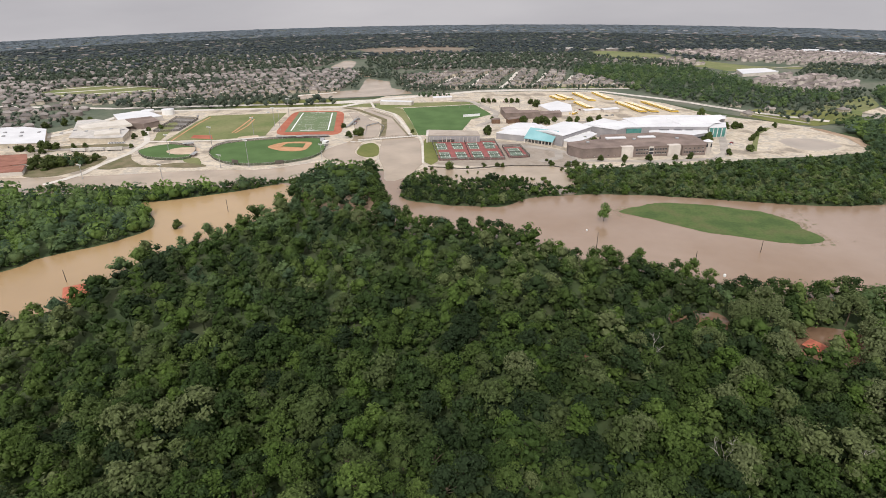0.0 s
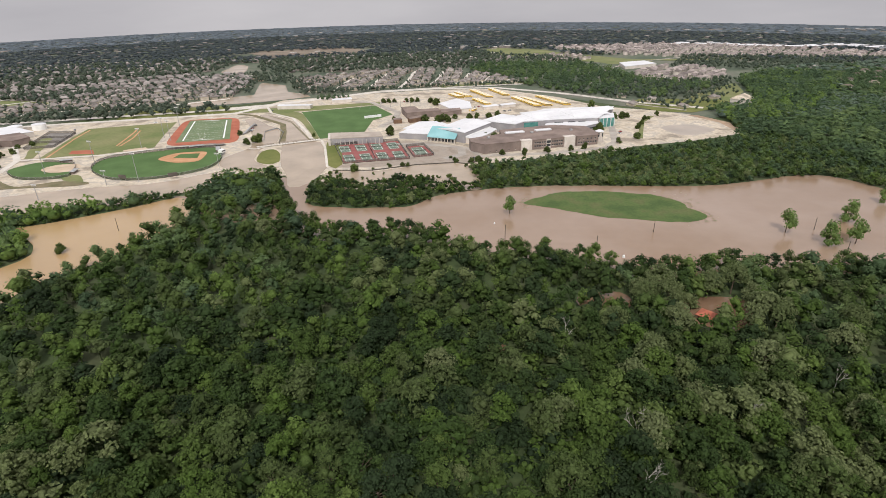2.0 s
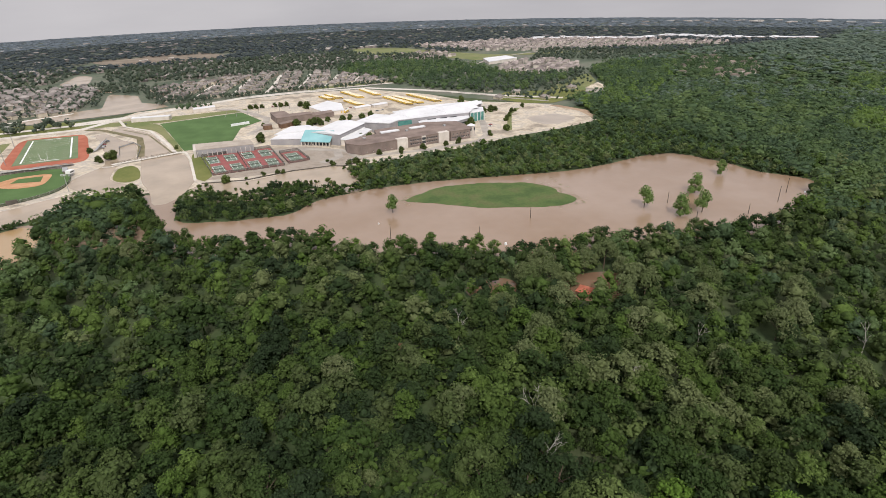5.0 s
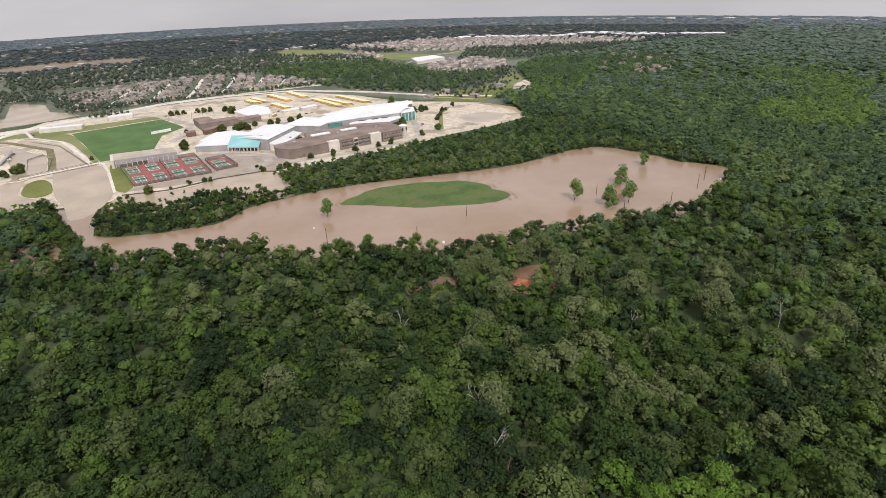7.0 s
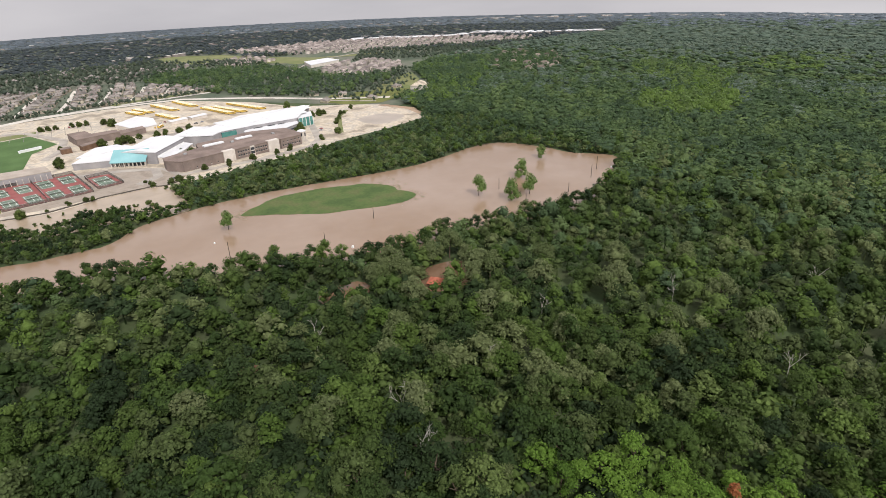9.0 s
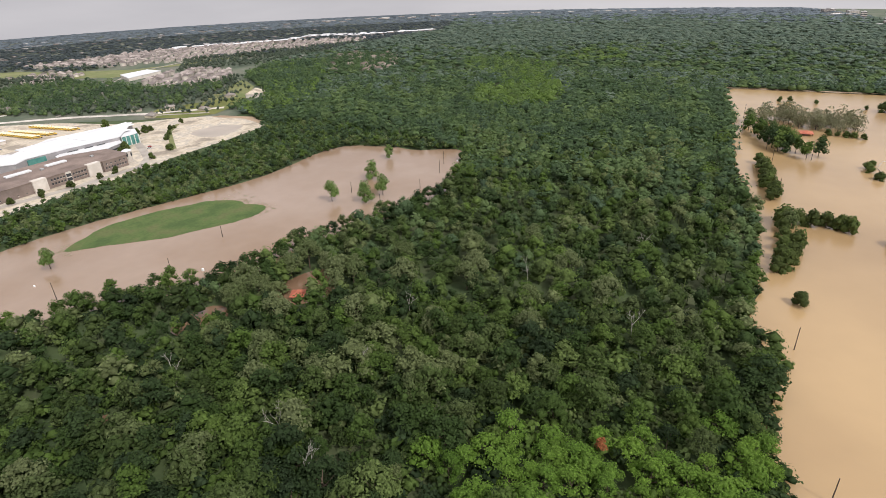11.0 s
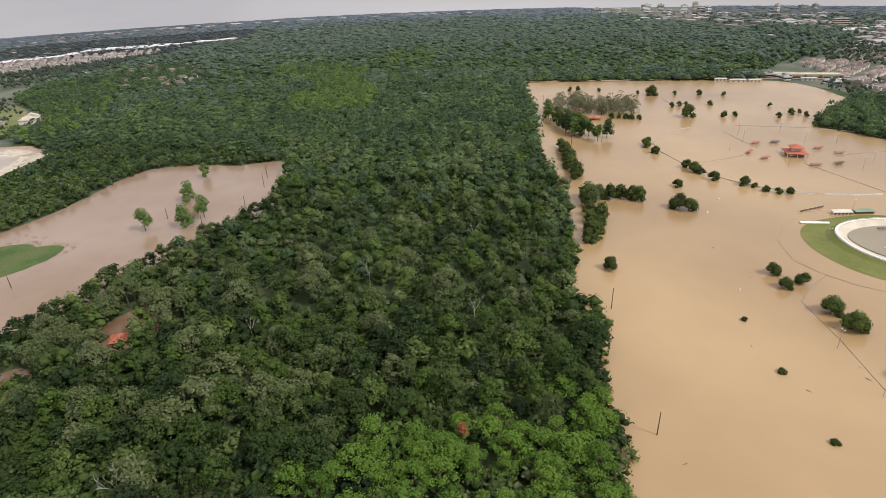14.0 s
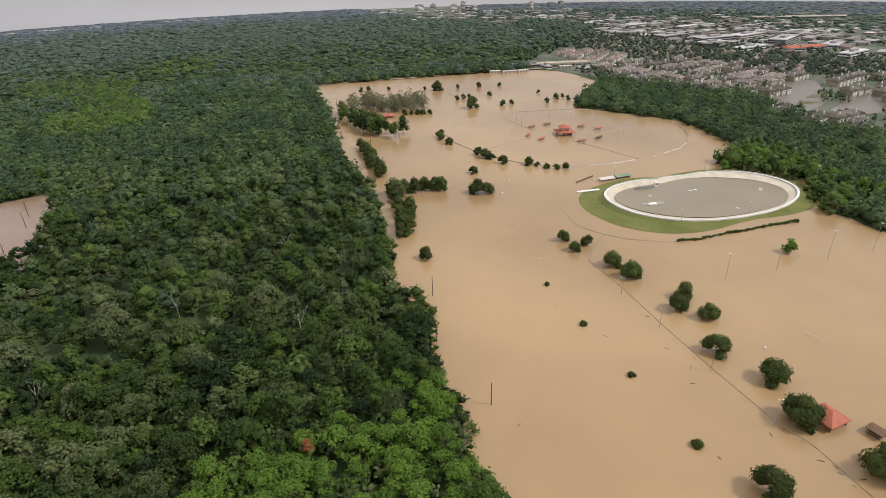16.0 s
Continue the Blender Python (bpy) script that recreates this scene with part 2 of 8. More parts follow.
# lit copy of the woodland greens, for canopy in the sun
M_LEAF_SUN_WOOD = leaf_shade("foliage_sun_tint_wood", [(0.119, 0.194, 0.048), (0.163, 0.244, 0.062), (0.138, 0.206, 0.069)], False, (0.82, 1.26))
# lit copy of the leaf: sun on single trees painted as brighter green
M_LEAF_SUN_TREE = leaf_shade("foliage_sun_tint_tree", [(0.100, 0.182, 0.030), (0.170, 0.280, 0.046), (0.135, 0.235, 0.040), (0.195, 0.300, 0.052)], True)
M_LEAF_MIST = leaf_shade("foliage_thin_grey", [(0.190, 0.198, 0.110), (0.240, 0.240, 0.145)], True)
# grey-green leaf, brightened to stand for sun on the lake trees
M_LEAF_LAKE = leaf_shade("foliage_grey_green_sunned", [(0.140, 0.215, 0.062), (0.172, 0.245, 0.078)], True)
M_LEAF_RUST = leaf_shade("foliage_rust_brown", [(0.34, 0.13, 0.055), (0.40, 0.17, 0.075)], True)
M_BARK = shade("bark", [(0.07, 0.05, 0.035), (0.14, 0.11, 0.08)], 0.6, rough=0.95, fine=0.3, bump=0.5, bump_scale=0.2)
M_DEAD = shade("weathered_dead_wood", [(0.30, 0.28, 0.25), (0.46, 0.43, 0.385)], 1.5, rough=0.9, fine=0.2)
M_FLOOR = shade("woodland_ground", [(0.046, 0.070, 0.028), (0.062, 0.088, 0.034), (0.074, 0.086, 0.042)], 30, fine=0.35, rough=0.95)
M_MUD = water_shade("brown_flood_water", (0.235, 0.152, 0.092), (0.305, 0.222, 0.164), 80, rough=0.2)
M_MUD_E = water_shade("tan_flood_water", (0.291, 0.1905, 0.096), (0.418, 0.285, 0.144), 170, rough=0.22)
# shaded copy of the flood water: tree shade put into a darker brown
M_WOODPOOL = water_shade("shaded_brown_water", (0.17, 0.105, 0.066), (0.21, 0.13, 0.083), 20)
M_SILT = water_shade("shallow_silt_water", (0.30, 0.235, 0.165), (0.41, 0.325, 0.235), 30, rough=0.25)
M_PUDDLE = water_shade("brown_puddle", (0.31, 0.26, 0.21), (0.40, 0.335, 0.27), 25, rough=0.35)
M_LAGOON = water_shade("grey_brown_lagoon", (0.13, 0.11, 0.085), (0.17, 0.145, 0.115), 60, rough=0.3)
M_POOL = water_shade("grey_standing_water", (0.235, 0.20, 0.13), (0.275, 0.235, 0.16), 50, rough=0.35)
M_PAVE = shade("pale_silted_paving", [(0.28, 0.240, 0.190), (0.43, 0.367, 0.285), (0.53, 0.460, 0.360), (0.40, 0.358, 0.305), (0.56, 0.490, 0.385)], 24, fine=0.5, rough=0.8)
M_TANROOF = shade("tan_gravel_roof", [(0.33, 0.285, 0.24), (0.42, 0.365, 0.31)], 10, fine=0.15, rough=0.95)
M_CONC = shade("pale_concrete", [(0.52, 0.48, 0.42), (0.62, 0.58, 0.52)], 12, fine=0.12, rough=0.8)
M_ASPH = shade("worn_asphalt", [(0.16, 0.15, 0.14), (0.24, 0.22, 0.20)], 14, fine=0.2, rough=0.9)
M_PLAZA = shade("wet_silted_plaza", [(0.255, 0.212, 0.170), (0.325, 0.275, 0.225), (0.29, 0.247, 0.205)], 9, fine=0.3, rough=0.7)
M_DRIVE = shade("worn_driveway", [(0.30, 0.27, 0.24), (0.42, 0.38, 0.33)], 16, fine=0.2, rough=0.9)
M_GRASS = shade("mown_grass", [(0.110, 0.130, 0.032), (0.165, 0.170, 0.052)], 25, fine=0.2, rough=0.95)
M_TURF = shade("sports_turf", [(0.062, 0.115, 0.034), (0.085, 0.150, 0.048)], 22, fine=0.12, rough=0.95)
M_DRY = shade("rough_pasture", [(0.13, 0.16, 0.055), (0.20, 0.20, 0.09)], 40, fine=0.25, rough=0.95)
M_SUBURB = shade("suburban_ground", [(0.075, 0.098, 0.066), (0.108, 0.126, 0.086), (0.148, 0.150, 0.116)], 60, fine=0.3, rough=0.95)
M_BANK = shade("muddy_bank_grass", [(0.12, 0.115, 0.055), (0.20, 0.165, 0.10)], 10, fine=0.3, rough=0.95)
M_PITCH = shade("faded_pitch_turf", [(0.125, 0.175, 0.085), (0.165, 0.205, 0.115)], 14, fine=0.15, rough=0.95)
M_FIELD = shade("bare_brown_field", [(0.17, 0.14, 0.105), (0.24, 0.195, 0.15)], 60, fine=0.25, rough=0.95)
M_CLAY = shade("infield_clay", [(0.42, 0.22, 0.11), (0.52, 0.30, 0.17)], 10, fine=0.12, rough=0.95)
M_SAND = shade("pale_infield_dirt", [(0.46, 0.36, 0.26), (0.55, 0.44, 0.33)], 10, fine=0.15, rough=0.95)
M_REDROOF = shade("dull_red_brown_roof", [(0.22, 0.095, 0.065), (0.30, 0.14, 0.10)], 8, fine=0.15, rough=0.9)
M_DIRT = shade("bare_dirt", [(0.30, 0.21, 0.14), (0.42, 0.31, 0.22)], 30, fine=0.25, rough=0.95)
M_TRACK = shade("red_running_track", [(0.32, 0.095, 0.055), (0.40, 0.14, 0.085)], 12, fine=0.1, rough=0.9)
M_COURT = shade("red_court_paint", [(0.235, 0.070, 0.066), (0.29, 0.10, 0.092)], 8, fine=0.12, rough=0.8)
M_COURT_G = shade("green_court_paint", [(0.10, 0.15, 0.11), (0.15, 0.20, 0.15)], 6, fine=0.12, rough=0.8)
M_LINE = shade("white_line_paint", [(0.70, 0.70, 0.68), (0.80, 0.80, 0.78)], 3, fine=0.08, rough=0.8)
M_WHITE = shade("white_metal_roof", [(0.60, 0.60, 0.61), (0.68, 0.68, 0.69)], 20, fine=0.1, rough=0.5)
M_OLDWHITE = shade("weathered_white_roof", [(0.40, 0.375, 0.34), (0.52, 0.49, 0.45), (0.46, 0.44, 0.42)], 18, fine=0.3, rough=0.8)
M_TEAL = shade("teal_metal_roof", [(0.20, 0.40, 0.42), (0.27, 0.48, 0.50)], 14, fine=0.08, rough=0.5)
M_BRICK = shade("brown_brick", [(0.170, 0.134, 0.118), (0.235, 0.184, 0.160)], 8, fine=0.2, rough=0.9)
M_PALEWALL = shade("pale_wall", [(0.50, 0.45, 0.40), (0.60, 0.55, 0.50)], 6, fine=0.1, rough=0.85, object_random=0.15)
M_GREYWALL = shade("grey_wall_panel", [(0.27, 0.26, 0.27), (0.35, 0.335, 0.335)], 10, fine=0.1, rough=0.8)
M_FLATROOF = shade("brown_gravel_roof", [(0.155, 0.118, 0.102), (0.245, 0.188, 0.160)], 14, fine=0.25, rough=0.95)
M_SHINGLE = shade("weathered_shingles", [(0.150, 0.134, 0.123), (0.272, 0.242, 0.219)], 12, fine=0.2, rough=0.95, object_random=0.35)
M_SHINGLE_I = shade("weathered_shingles_far", [(0.158, 0.141, 0.131), (0.282, 0.251, 0.231)], 20, fine=0.2, rough=0.95, island=0.4)
M_WALL_I = shade("pale_house_wall_far", [(0.24, 0.205, 0.185), (0.36, 0.315, 0.285)], 20, rough=0.9, island=0.3)
M_WALL_LI = shade("light_house_wall_far", [(0.42, 0.37, 0.33), (0.56, 0.50, 0.45)], 20, rough=0.9, island=0.3)
M_SHINGLE_PI = shade("pinkish_shingles_far", [(0.20, 0.168, 0.155), (0.31, 0.265, 0.245)], 20, fine=0.2, rough=0.95, island=0.45)
M_SHINGLE_RI = shade("reddish_shingles_far", [(0.165, 0.122, 0.104), (0.245, 0.188, 0.162)], 20, fine=0.2, rough=0.95, island=0.4)
M_ORANGE = shade("orange_red_roof", [(0.36, 0.10, 0.06), (0.45, 0.15, 0.09)], 5, fine=0.12, rough=0.7)
M_GLASS = shade("dark_window_glass", [(0.03, 0.035, 0.04), (0.06, 0.065, 0.07)], 5, rough=0.15, spec=0.6)
M_TEALGLASS = shade("teal_glazing", [(0.06, 0.20, 0.18), (0.11, 0.28, 0.25)], 6, rough=0.2, spec=0.6)
M_YELLOW = shade("school_bus_yellow", [(0.62, 0.40, 0.06), (0.70, 0.48, 0.11)], 4, fine=0.05, rough=0.45, object_random=0.08)
M_RUBBER = shade("black_rubber", [(0.02, 0.02, 0.02), (0.035, 0.035, 0.035)], 1, rough=0.9)
M_STEEL = shade("galvanised_steel", [(0.30, 0.30, 0.30), (0.42, 0.42, 0.42)], 3, fine=0.1, rough=0.5, metal=0.3)
M_POLEWOOD = shade("dark_creosoted_pole", [(0.05, 0.04, 0.03), (0.09, 0.07, 0.055)], 2, fine=0.2, rough=0.95)
M_WETWOOD = shade("wet_brown_fence_wood", [(0.15, 0.105, 0.068), (0.24, 0.17, 0.112)], 3, fine=0.2, rough=0.8)
M_BAYWHITE = shade("white_plaster_bay", [(0.66, 0.62, 0.57), (0.76, 0.73, 0.68)], 5, fine=0.1, rough=0.85, object_random=0.12)
M_GREENROOF = shade("green_metal_roof", [(0.16, 0.25, 0.16), (0.22, 0.31, 0.20)], 8, fine=0.1, rough=0.6)
M_FENCE = shade("dark_fence_mesh", [(0.08, 0.07, 0.06), (0.14, 0.12, 0.10)], 6, fine=0.2, rough=0.9)
M_LINK = shade("chain_link_mesh", [(0.10, 0.09, 0.08), (0.17, 0.15, 0.13)], 6, fine=0.2, rough=0.7)
link_nodes = M_LINK.node_tree.nodes
link_mix, link_gap = link_nodes.new("ShaderNodeMixShader"), link_nodes.new("ShaderNodeBsdfTransparent")
link_mix.inputs[0].default_value = 0.55  # open share of the woven wire
M_LINK.node_tree.links.new(link_nodes["Principled BSDF"].outputs[0], link_mix.inputs[1])
M_LINK.node_tree.links.new(link_gap.outputs[0], link_mix.inputs[2])
M_LINK.node_tree.links.new(link_mix.outputs[0], link_nodes["Material Output"].inputs["Surface"])
M_ROOFMIX = shade("mixed_flat_roofs", [(0.20, 0.193, 0.188), (0.43, 0.415, 0.40)], 70, fine=0.2, rough=0.8, island=0.5)
M_ISLET = shade("coarse_islet_grass", [(0.056, 0.092, 0.026), (0.078, 0.116, 0.034), (0.098, 0.114, 0.042)], 16, fine=0.3, rough=0.95)
M_SHINGLE_B = shade("dark_brown_shingles", [(0.092, 0.080, 0.070), (0.160, 0.138, 0.120)], 14, fine=0.2, rough=0.95, object_random=0.3)
M_SHINGLE_BI = shade("dark_brown_shingles_far", [(0.118, 0.096, 0.078), (0.215, 0.176, 0.142)], 20, fine=0.2, rough=0.95, island=0.4)
M_SHINGLE_T = shade("grey_brown_shingles", [(0.150, 0.128, 0.116), (0.235, 0.200, 0.178)], 14, fine=0.2, rough=0.95, object_random=0.35)
M_TANWALL = shade("tan_plaster_wall", [(0.38, 0.33, 0.26), (0.52, 0.46, 0.37)], 6, fine=0.12, rough=0.9, object_random=0.2)
M_APTWALL = shade("beige_siding", [(0.28, 0.235, 0.165), (0.38, 0.325, 0.235)], 6, fine=0.15, rough=0.9, object_random=0.2)
M_SODDEN = shade("sodden_grass", [(0.175, 0.155, 0.085), (0.235, 0.180, 0.115)], 7, fine=0.3, rough=0.6)
M_WHITEPAINT = shade("white_paint", [(0.72, 0.72, 0.70), (0.82, 0.82, 0.80)], 6, fine=0.06, rough=0.5)
M_VELO = shade("white_concrete_banking", [(0.52, 0.455, 0.35), (0.62, 0.55, 0.44)], 9, fine=0.1, rough=0.7)
M_BROWNPAINT = shade("brown_painted_wood", [(0.12, 0.07, 0.045), (0.18, 0.11, 0.07)], 3, fine=0.15, rough=0.85)

# ---------------------------------------------------------------- plan of the land
NEAR_SHORE = [(-44, 390), (-19, 360), (24, 360), (45, 344), (62, 331), (74, 311), (108, 308), (132, 289), (156, 272), (186, 265),
              (226, 268), (257, 249), (293, 250), (332, 238), (357, 248), (399, 268), (440, 290)]
FAR_SHORE = [(449, 306), (430, 338), (424, 376), (405, 411), (372, 418), (329, 411), (288, 410), (251, 417), (207, 428), (156, 438),
             (124, 440), (105, 440), (67, 433), (46, 415), (20, 416), (-22, 427), (-40, 438)]
EAST_EDGE = [(655, 96), (560, 80), (489, 62), (423, 40), (370, 29), (319, 20), (304, 17), (284, 18), (261, 12), (244, 0), (213, -1),
             (197, 1), (180, -6), (167, -12), (155, -9), (143, -11), (124, -18), (60, -34)]
RIVER_NEAR = [(-232, 255), (-206, 264), (-203, 297), (-189, 335), (-173, 350), (-153, 370), (-127, 420), (-122, 450)]
RIVER_FAR = [(-141, 476), (-175, 459), (-220, 440), (-248, 431), (-227, 410), (-212, 381), (-227, 357), (-246, 343), (-264, 330), (-280, 306), (-420, 190), (-560, 110)]
EAST_FAR = [(882, 139), (902, 36), (932, -105), (938, -197), (905, -236), (848, -253), (802, -256), (701, -198), (671, -190), (636, -226),
            (589, -277), (531, -286), (489, -286), (449, -248), (434, -248), (395, -292), (348, -270), (332, -280), (305, -288)]
COMPOUND = [(-640, 420), (-560, 560), (-470, 700), (-431, 812), (-226, 815), (-147, 818), (-90, 905), (57, 930), (147, 935), (241, 920), (313, 822),
            (345, 740), (400, 700), (430, 668), (445, 620), (432, 562), (364, 546), (293, 538), (262, 526), (110, 510), (103, 476), (56, 486),
            (0, 505), (-30, 512), (-75, 520), (-114, 528), (-150, 480), (-262, 456), (-330, 460), (-450, 440)]

LAKE_WEST = FAR_SHORE[::-1] + NEAR_SHORE[::-1]
LAKE_EAST = EAST_EDGE[::-1] + EAST_FAR + [(235, -335), (90, -460), (-150, -460), (-260, -330), (-120, -120)]
RIVER = RIVER_NEAR + RIVER_FAR + [(-520, 40), (-400, 120)]
FOREST_EAST = ([(-700, -320), (-520, 30), (-400, 112)] + RIVER_NEAR + [(-133, 468), (-114, 518), (-88, 522), (-62, 510), (-60, 480), (-58, 440)]
               + NEAR_SHORE + FAR_SHORE[:12] + [(110, 506), (161, 505), (245, 518), (325, 523), (413, 543), (452, 610), (470, 690), (540, 690),
               (600, 790), (660, 900), (800, 1000), (1000, 1040), (1250, 1090), (1600, 1120), (2500, 1650), (3700, 2300),
               (4400, 420), (2700, 60), (2200, -110), (1700, -290), (1400, -320), (1100, -170), (960, -190), (938, -190), (932, -98), (902, 42), (882, 147)]
               + EAST_EDGE + [(-100, -110), (-260, -330), (-500, -420)])
SCHOOL_WOODS = [(-34, 484), (-22, 494), (-8, 486), (2, 470), (19, 473), (40, 480), (54, 475), (71, 460), (103, 449), (106, 441), (67, 437), (46, 419), (20, 420), (-22, 431), (-34, 437), (-37, 458)]
BANK_WOODS = RIVER_FAR + [(-660, 200), (-700, 330), (-560, 440), (-379, 462), (-330, 454), (-262, 451), (-233, 461), (-178, 469), (-137, 478)]
SOUTH_WOODS = EAST_FAR[6:] + [(235, -340), (200, -460), (330, -560), (508, -450), (536, -395), (634, -410), (715, -404), (791, -310), (830, -275)]
FAR_BELT = [(300, 945), (330, 860), (430, 770), (560, 830), (640, 905), (530, 905), (510, 1010), (500, 1180), (330, 1260), (240, 1160)]

# ---------------------------------------------------------------- ground, water and paving
def ground_sheet():
    rings = [0, 60, 120, 200, 300, 420, 560, 720, 900, 1100, 1350, 1650, 2000, 2400, 2900, 3400, 3900, 4300, 4700]
    n = 96
    verts, faces = [(0, 0, gz(0, 0) - 0.3)], []
    for r in rings[1:]:
        for i in range(n):
            a = 2 * math.pi * i / n
            verts.append((r * math.sin(a), r * math.cos(a), gz(r, 0) - 0.3))
    for i in range(n):
        faces.append((0, 1 + (i + 1) % n, 1 + i))
    for k in range(len(rings) - 2):
        for i in range(n):
            a, b = 1 + k * n + i, 1 + k * n + (i + 1) % n
            faces.append((a, b, b + n, a + n))
    ob = link_mesh("ground", verts, faces, M_FLOOR)
    return tagged(ob, "dark damp woodland ground under the trees, reaching the horizon", "ground", kind="structure")


def sheet(name, outline, lift, material, label, category, step=45.0, kind="structure", parent=None):
    """A thin surface over an outline, lying on the falling ground, lift metres above it."""
    from_x, from_y = [p[0] for p in outline], [p[1] for p in outline]
    pts = [Vector(p) for p in outline]
    n = len(pts)
    gx, gy = np.meshgrid(np.arange(min(from_x), max(from_x), step), np.arange(min(from_y), max(from_y), step))
    keep = inside(outline, gx.ravel(), gy.ravel())
    pts += [Vector((float(a), float(b))) for a, b in zip(gx.ravel()[keep], gy.ravel()[keep])]
    v, _, f, *_ = delaunay_2d_cdt(pts, [(i, (i + 1) % n) for i in range(n)], [], 1, 1e-4)
    ob = link_mesh(name, [(p.x, p.y, gz(p.x, p.y) + lift) for p in v], f, material, parent)
    if not parent:
        tagged(ob, label, category, kind=kind)
    elif label:
        tagged(ob, label)
    return ob


def strip(name, line, width, lift, material, label="", category="", parent=None, kind="structure"):
    """A ribbon of that width along a line, lying on the ground."""
    p = [Vector(a) for a in line]
    fine = []
    for a, b in zip(p, p[1:]):
        k = max(1, int((b - a).length / 30))
        fine += [a.lerp(b, j / k) for j in range(k)]
    fine.append(p[-1])
    verts, faces = [], []
    for i, q in enumerate(fine):
        d = (fine[min(i + 1, len(fine) - 1)] - fine[max(i - 1, 0)]).normalized()
        s = Vector((-d.y, d.x)) * width / 2
        for e in (q + s, q - s):
            verts.append((e.x, e.y, gz(e.x, e.y) + lift))
    for i in range(len(fine) - 1):
        faces.append((2 * i, 2 * i + 1, 2 * i + 3, 2 * i + 2))
    ob = link_mesh(name, verts, faces, material, parent)
    if category:
        tagged(ob, label, category, kind=kind)
    return ob


ground_sheet()
suburb = [(-4000, 300), (-900, 300), (-640, 420), (-560, 560), (-470, 700), (-431, 812), (-90, 905), (147, 935), (313, 822), (445, 640), (560, 700), (660, 900),
          (1000, 1050), (1600, 1130), (2500, 1650), (3600, 2300), (2900, 3200), (1500, 4100), (0, 4400), (-1600, 4100), (-3000, 3100)]
sheet("suburban_land", suburb, 0.0, M_SUBURB, "suburban land of gardens, streets and scattered woods", "ground", step=160)
city_land = [(960, -200), (1100, -175), (1400, -325), (1700, -295), (2200, -115), (2700, 55), (4300, 420), (4300, -900), (3600, -2300), (2000, -2600), (900, -1700), (500, -900), (330, -570), (520, -455), (720, -410), (850, -280)]
sheet("city_land", city_land, 0.0, M_SUBURB, "built-up land of streets and yards beyond the park", "ground", step=160)
sheet("lake_water", smooth_outline(LAKE_WEST, 7, 1.5, 2), 0.25, M_MUD, "muddy brown flood water spread over low parkland", "water")
sheet("river_water", smooth_outline(RIVER, 8, 1.0, 3), 0.22, M_MUD_E, "tan flooded river between wooded banks", "water")
sheet("inlet_water", [(-60, 512), (-36, 500), (-36, 470), (-38, 432), (-52, 380), (-130, 445), (-146, 480), (-120, 478), (-76, 450), (-72, 480), (-74, 512)], 0.17, M_MUD, "brown flood water behind a clump of trees", "water")
sheet("park_flood_water", smooth_outline(LAKE_EAST, 9, 1.2, 4), 0.25, M_MUD_E, "wide tan flood water covering a public park", "water")
sheet("grass_islet", smooth_outline([(131, 403), (149, 412), (166, 419), (194, 416), (227, 403), (243, 390), (249, 377), (248, 366), (253, 350), (241, 342), (222, 343), (200, 352), (179, 362), (159, 377), (143, 391)], 2.5, 1.6, 5),
      0.32, M_ISLET, "green grass islet just above the flood", "grass")
tuft_v, tuft_f = [], []
for _ in range(260):  # drowned grass tips thinning out round the islet
    k = random.random()
    x, y = (random.gauss(250, 6), random.gauss(366, 15)) if k < 0.6 else ((random.gauss(240, 9), random.gauss(345, 4)) if k < 0.8 else (random.gauss(133, 6), random.gauss(403, 4)))
    r, n0 = random.uniform(0.25, 1.0), len(tuft_v)
    for i in range(7):
        a = 6.283 * i / 7
        q = r * random.uniform(0.6, 1.2)
        tuft_v.append((x + 1.7 * q * math.cos(a), y + q * math.sin(a), gz(x, y) + 0.3))
    tuft_f.append(tuple(range(n0, n0 + 7)))
tagged(link_mesh("drowned_grass", tuft_v, tuft_f, M_SODDEN), "scattered tips of drowned grass round the islet", "grass", kind="stuff")
sheet("paved_compound", COMPOUND, 0.1, M_PAVE, "pale silt-covered school grounds and car parks", "pavement")
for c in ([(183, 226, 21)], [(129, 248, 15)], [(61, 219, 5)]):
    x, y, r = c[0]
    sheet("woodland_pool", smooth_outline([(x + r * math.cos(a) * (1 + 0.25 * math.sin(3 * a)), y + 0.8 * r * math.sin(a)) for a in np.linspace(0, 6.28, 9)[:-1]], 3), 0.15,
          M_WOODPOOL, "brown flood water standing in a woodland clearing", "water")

# ---------------------------------------------------------------- trees
ICO_V, ICO_F = [], []
_bm = bmesh.new()
bmesh.ops.create_icosphere(_bm, subdivisions=1, radius=1.0)
_bm.verts.ensure_lookup_table()
ICO_V = np.array([v.co[:] for v in _bm.verts])
ICO_F = np.array([[v.index for v in f.verts] for f in _bm.faces])
_bm.free()


OCT_V = np.array([(1, 0, 0), (0, 1, 0), (-1, 0, 0), (0, -1, 0), (0, 0, 1), (0, 0, -1)], float)
OCT_F = np.array([(0, 1, 4), (1, 2, 4), (2, 3, 4), (3, 0, 4), (1, 0, 5), (2, 1, 5), (3, 2, 5), (0, 3, 5)])


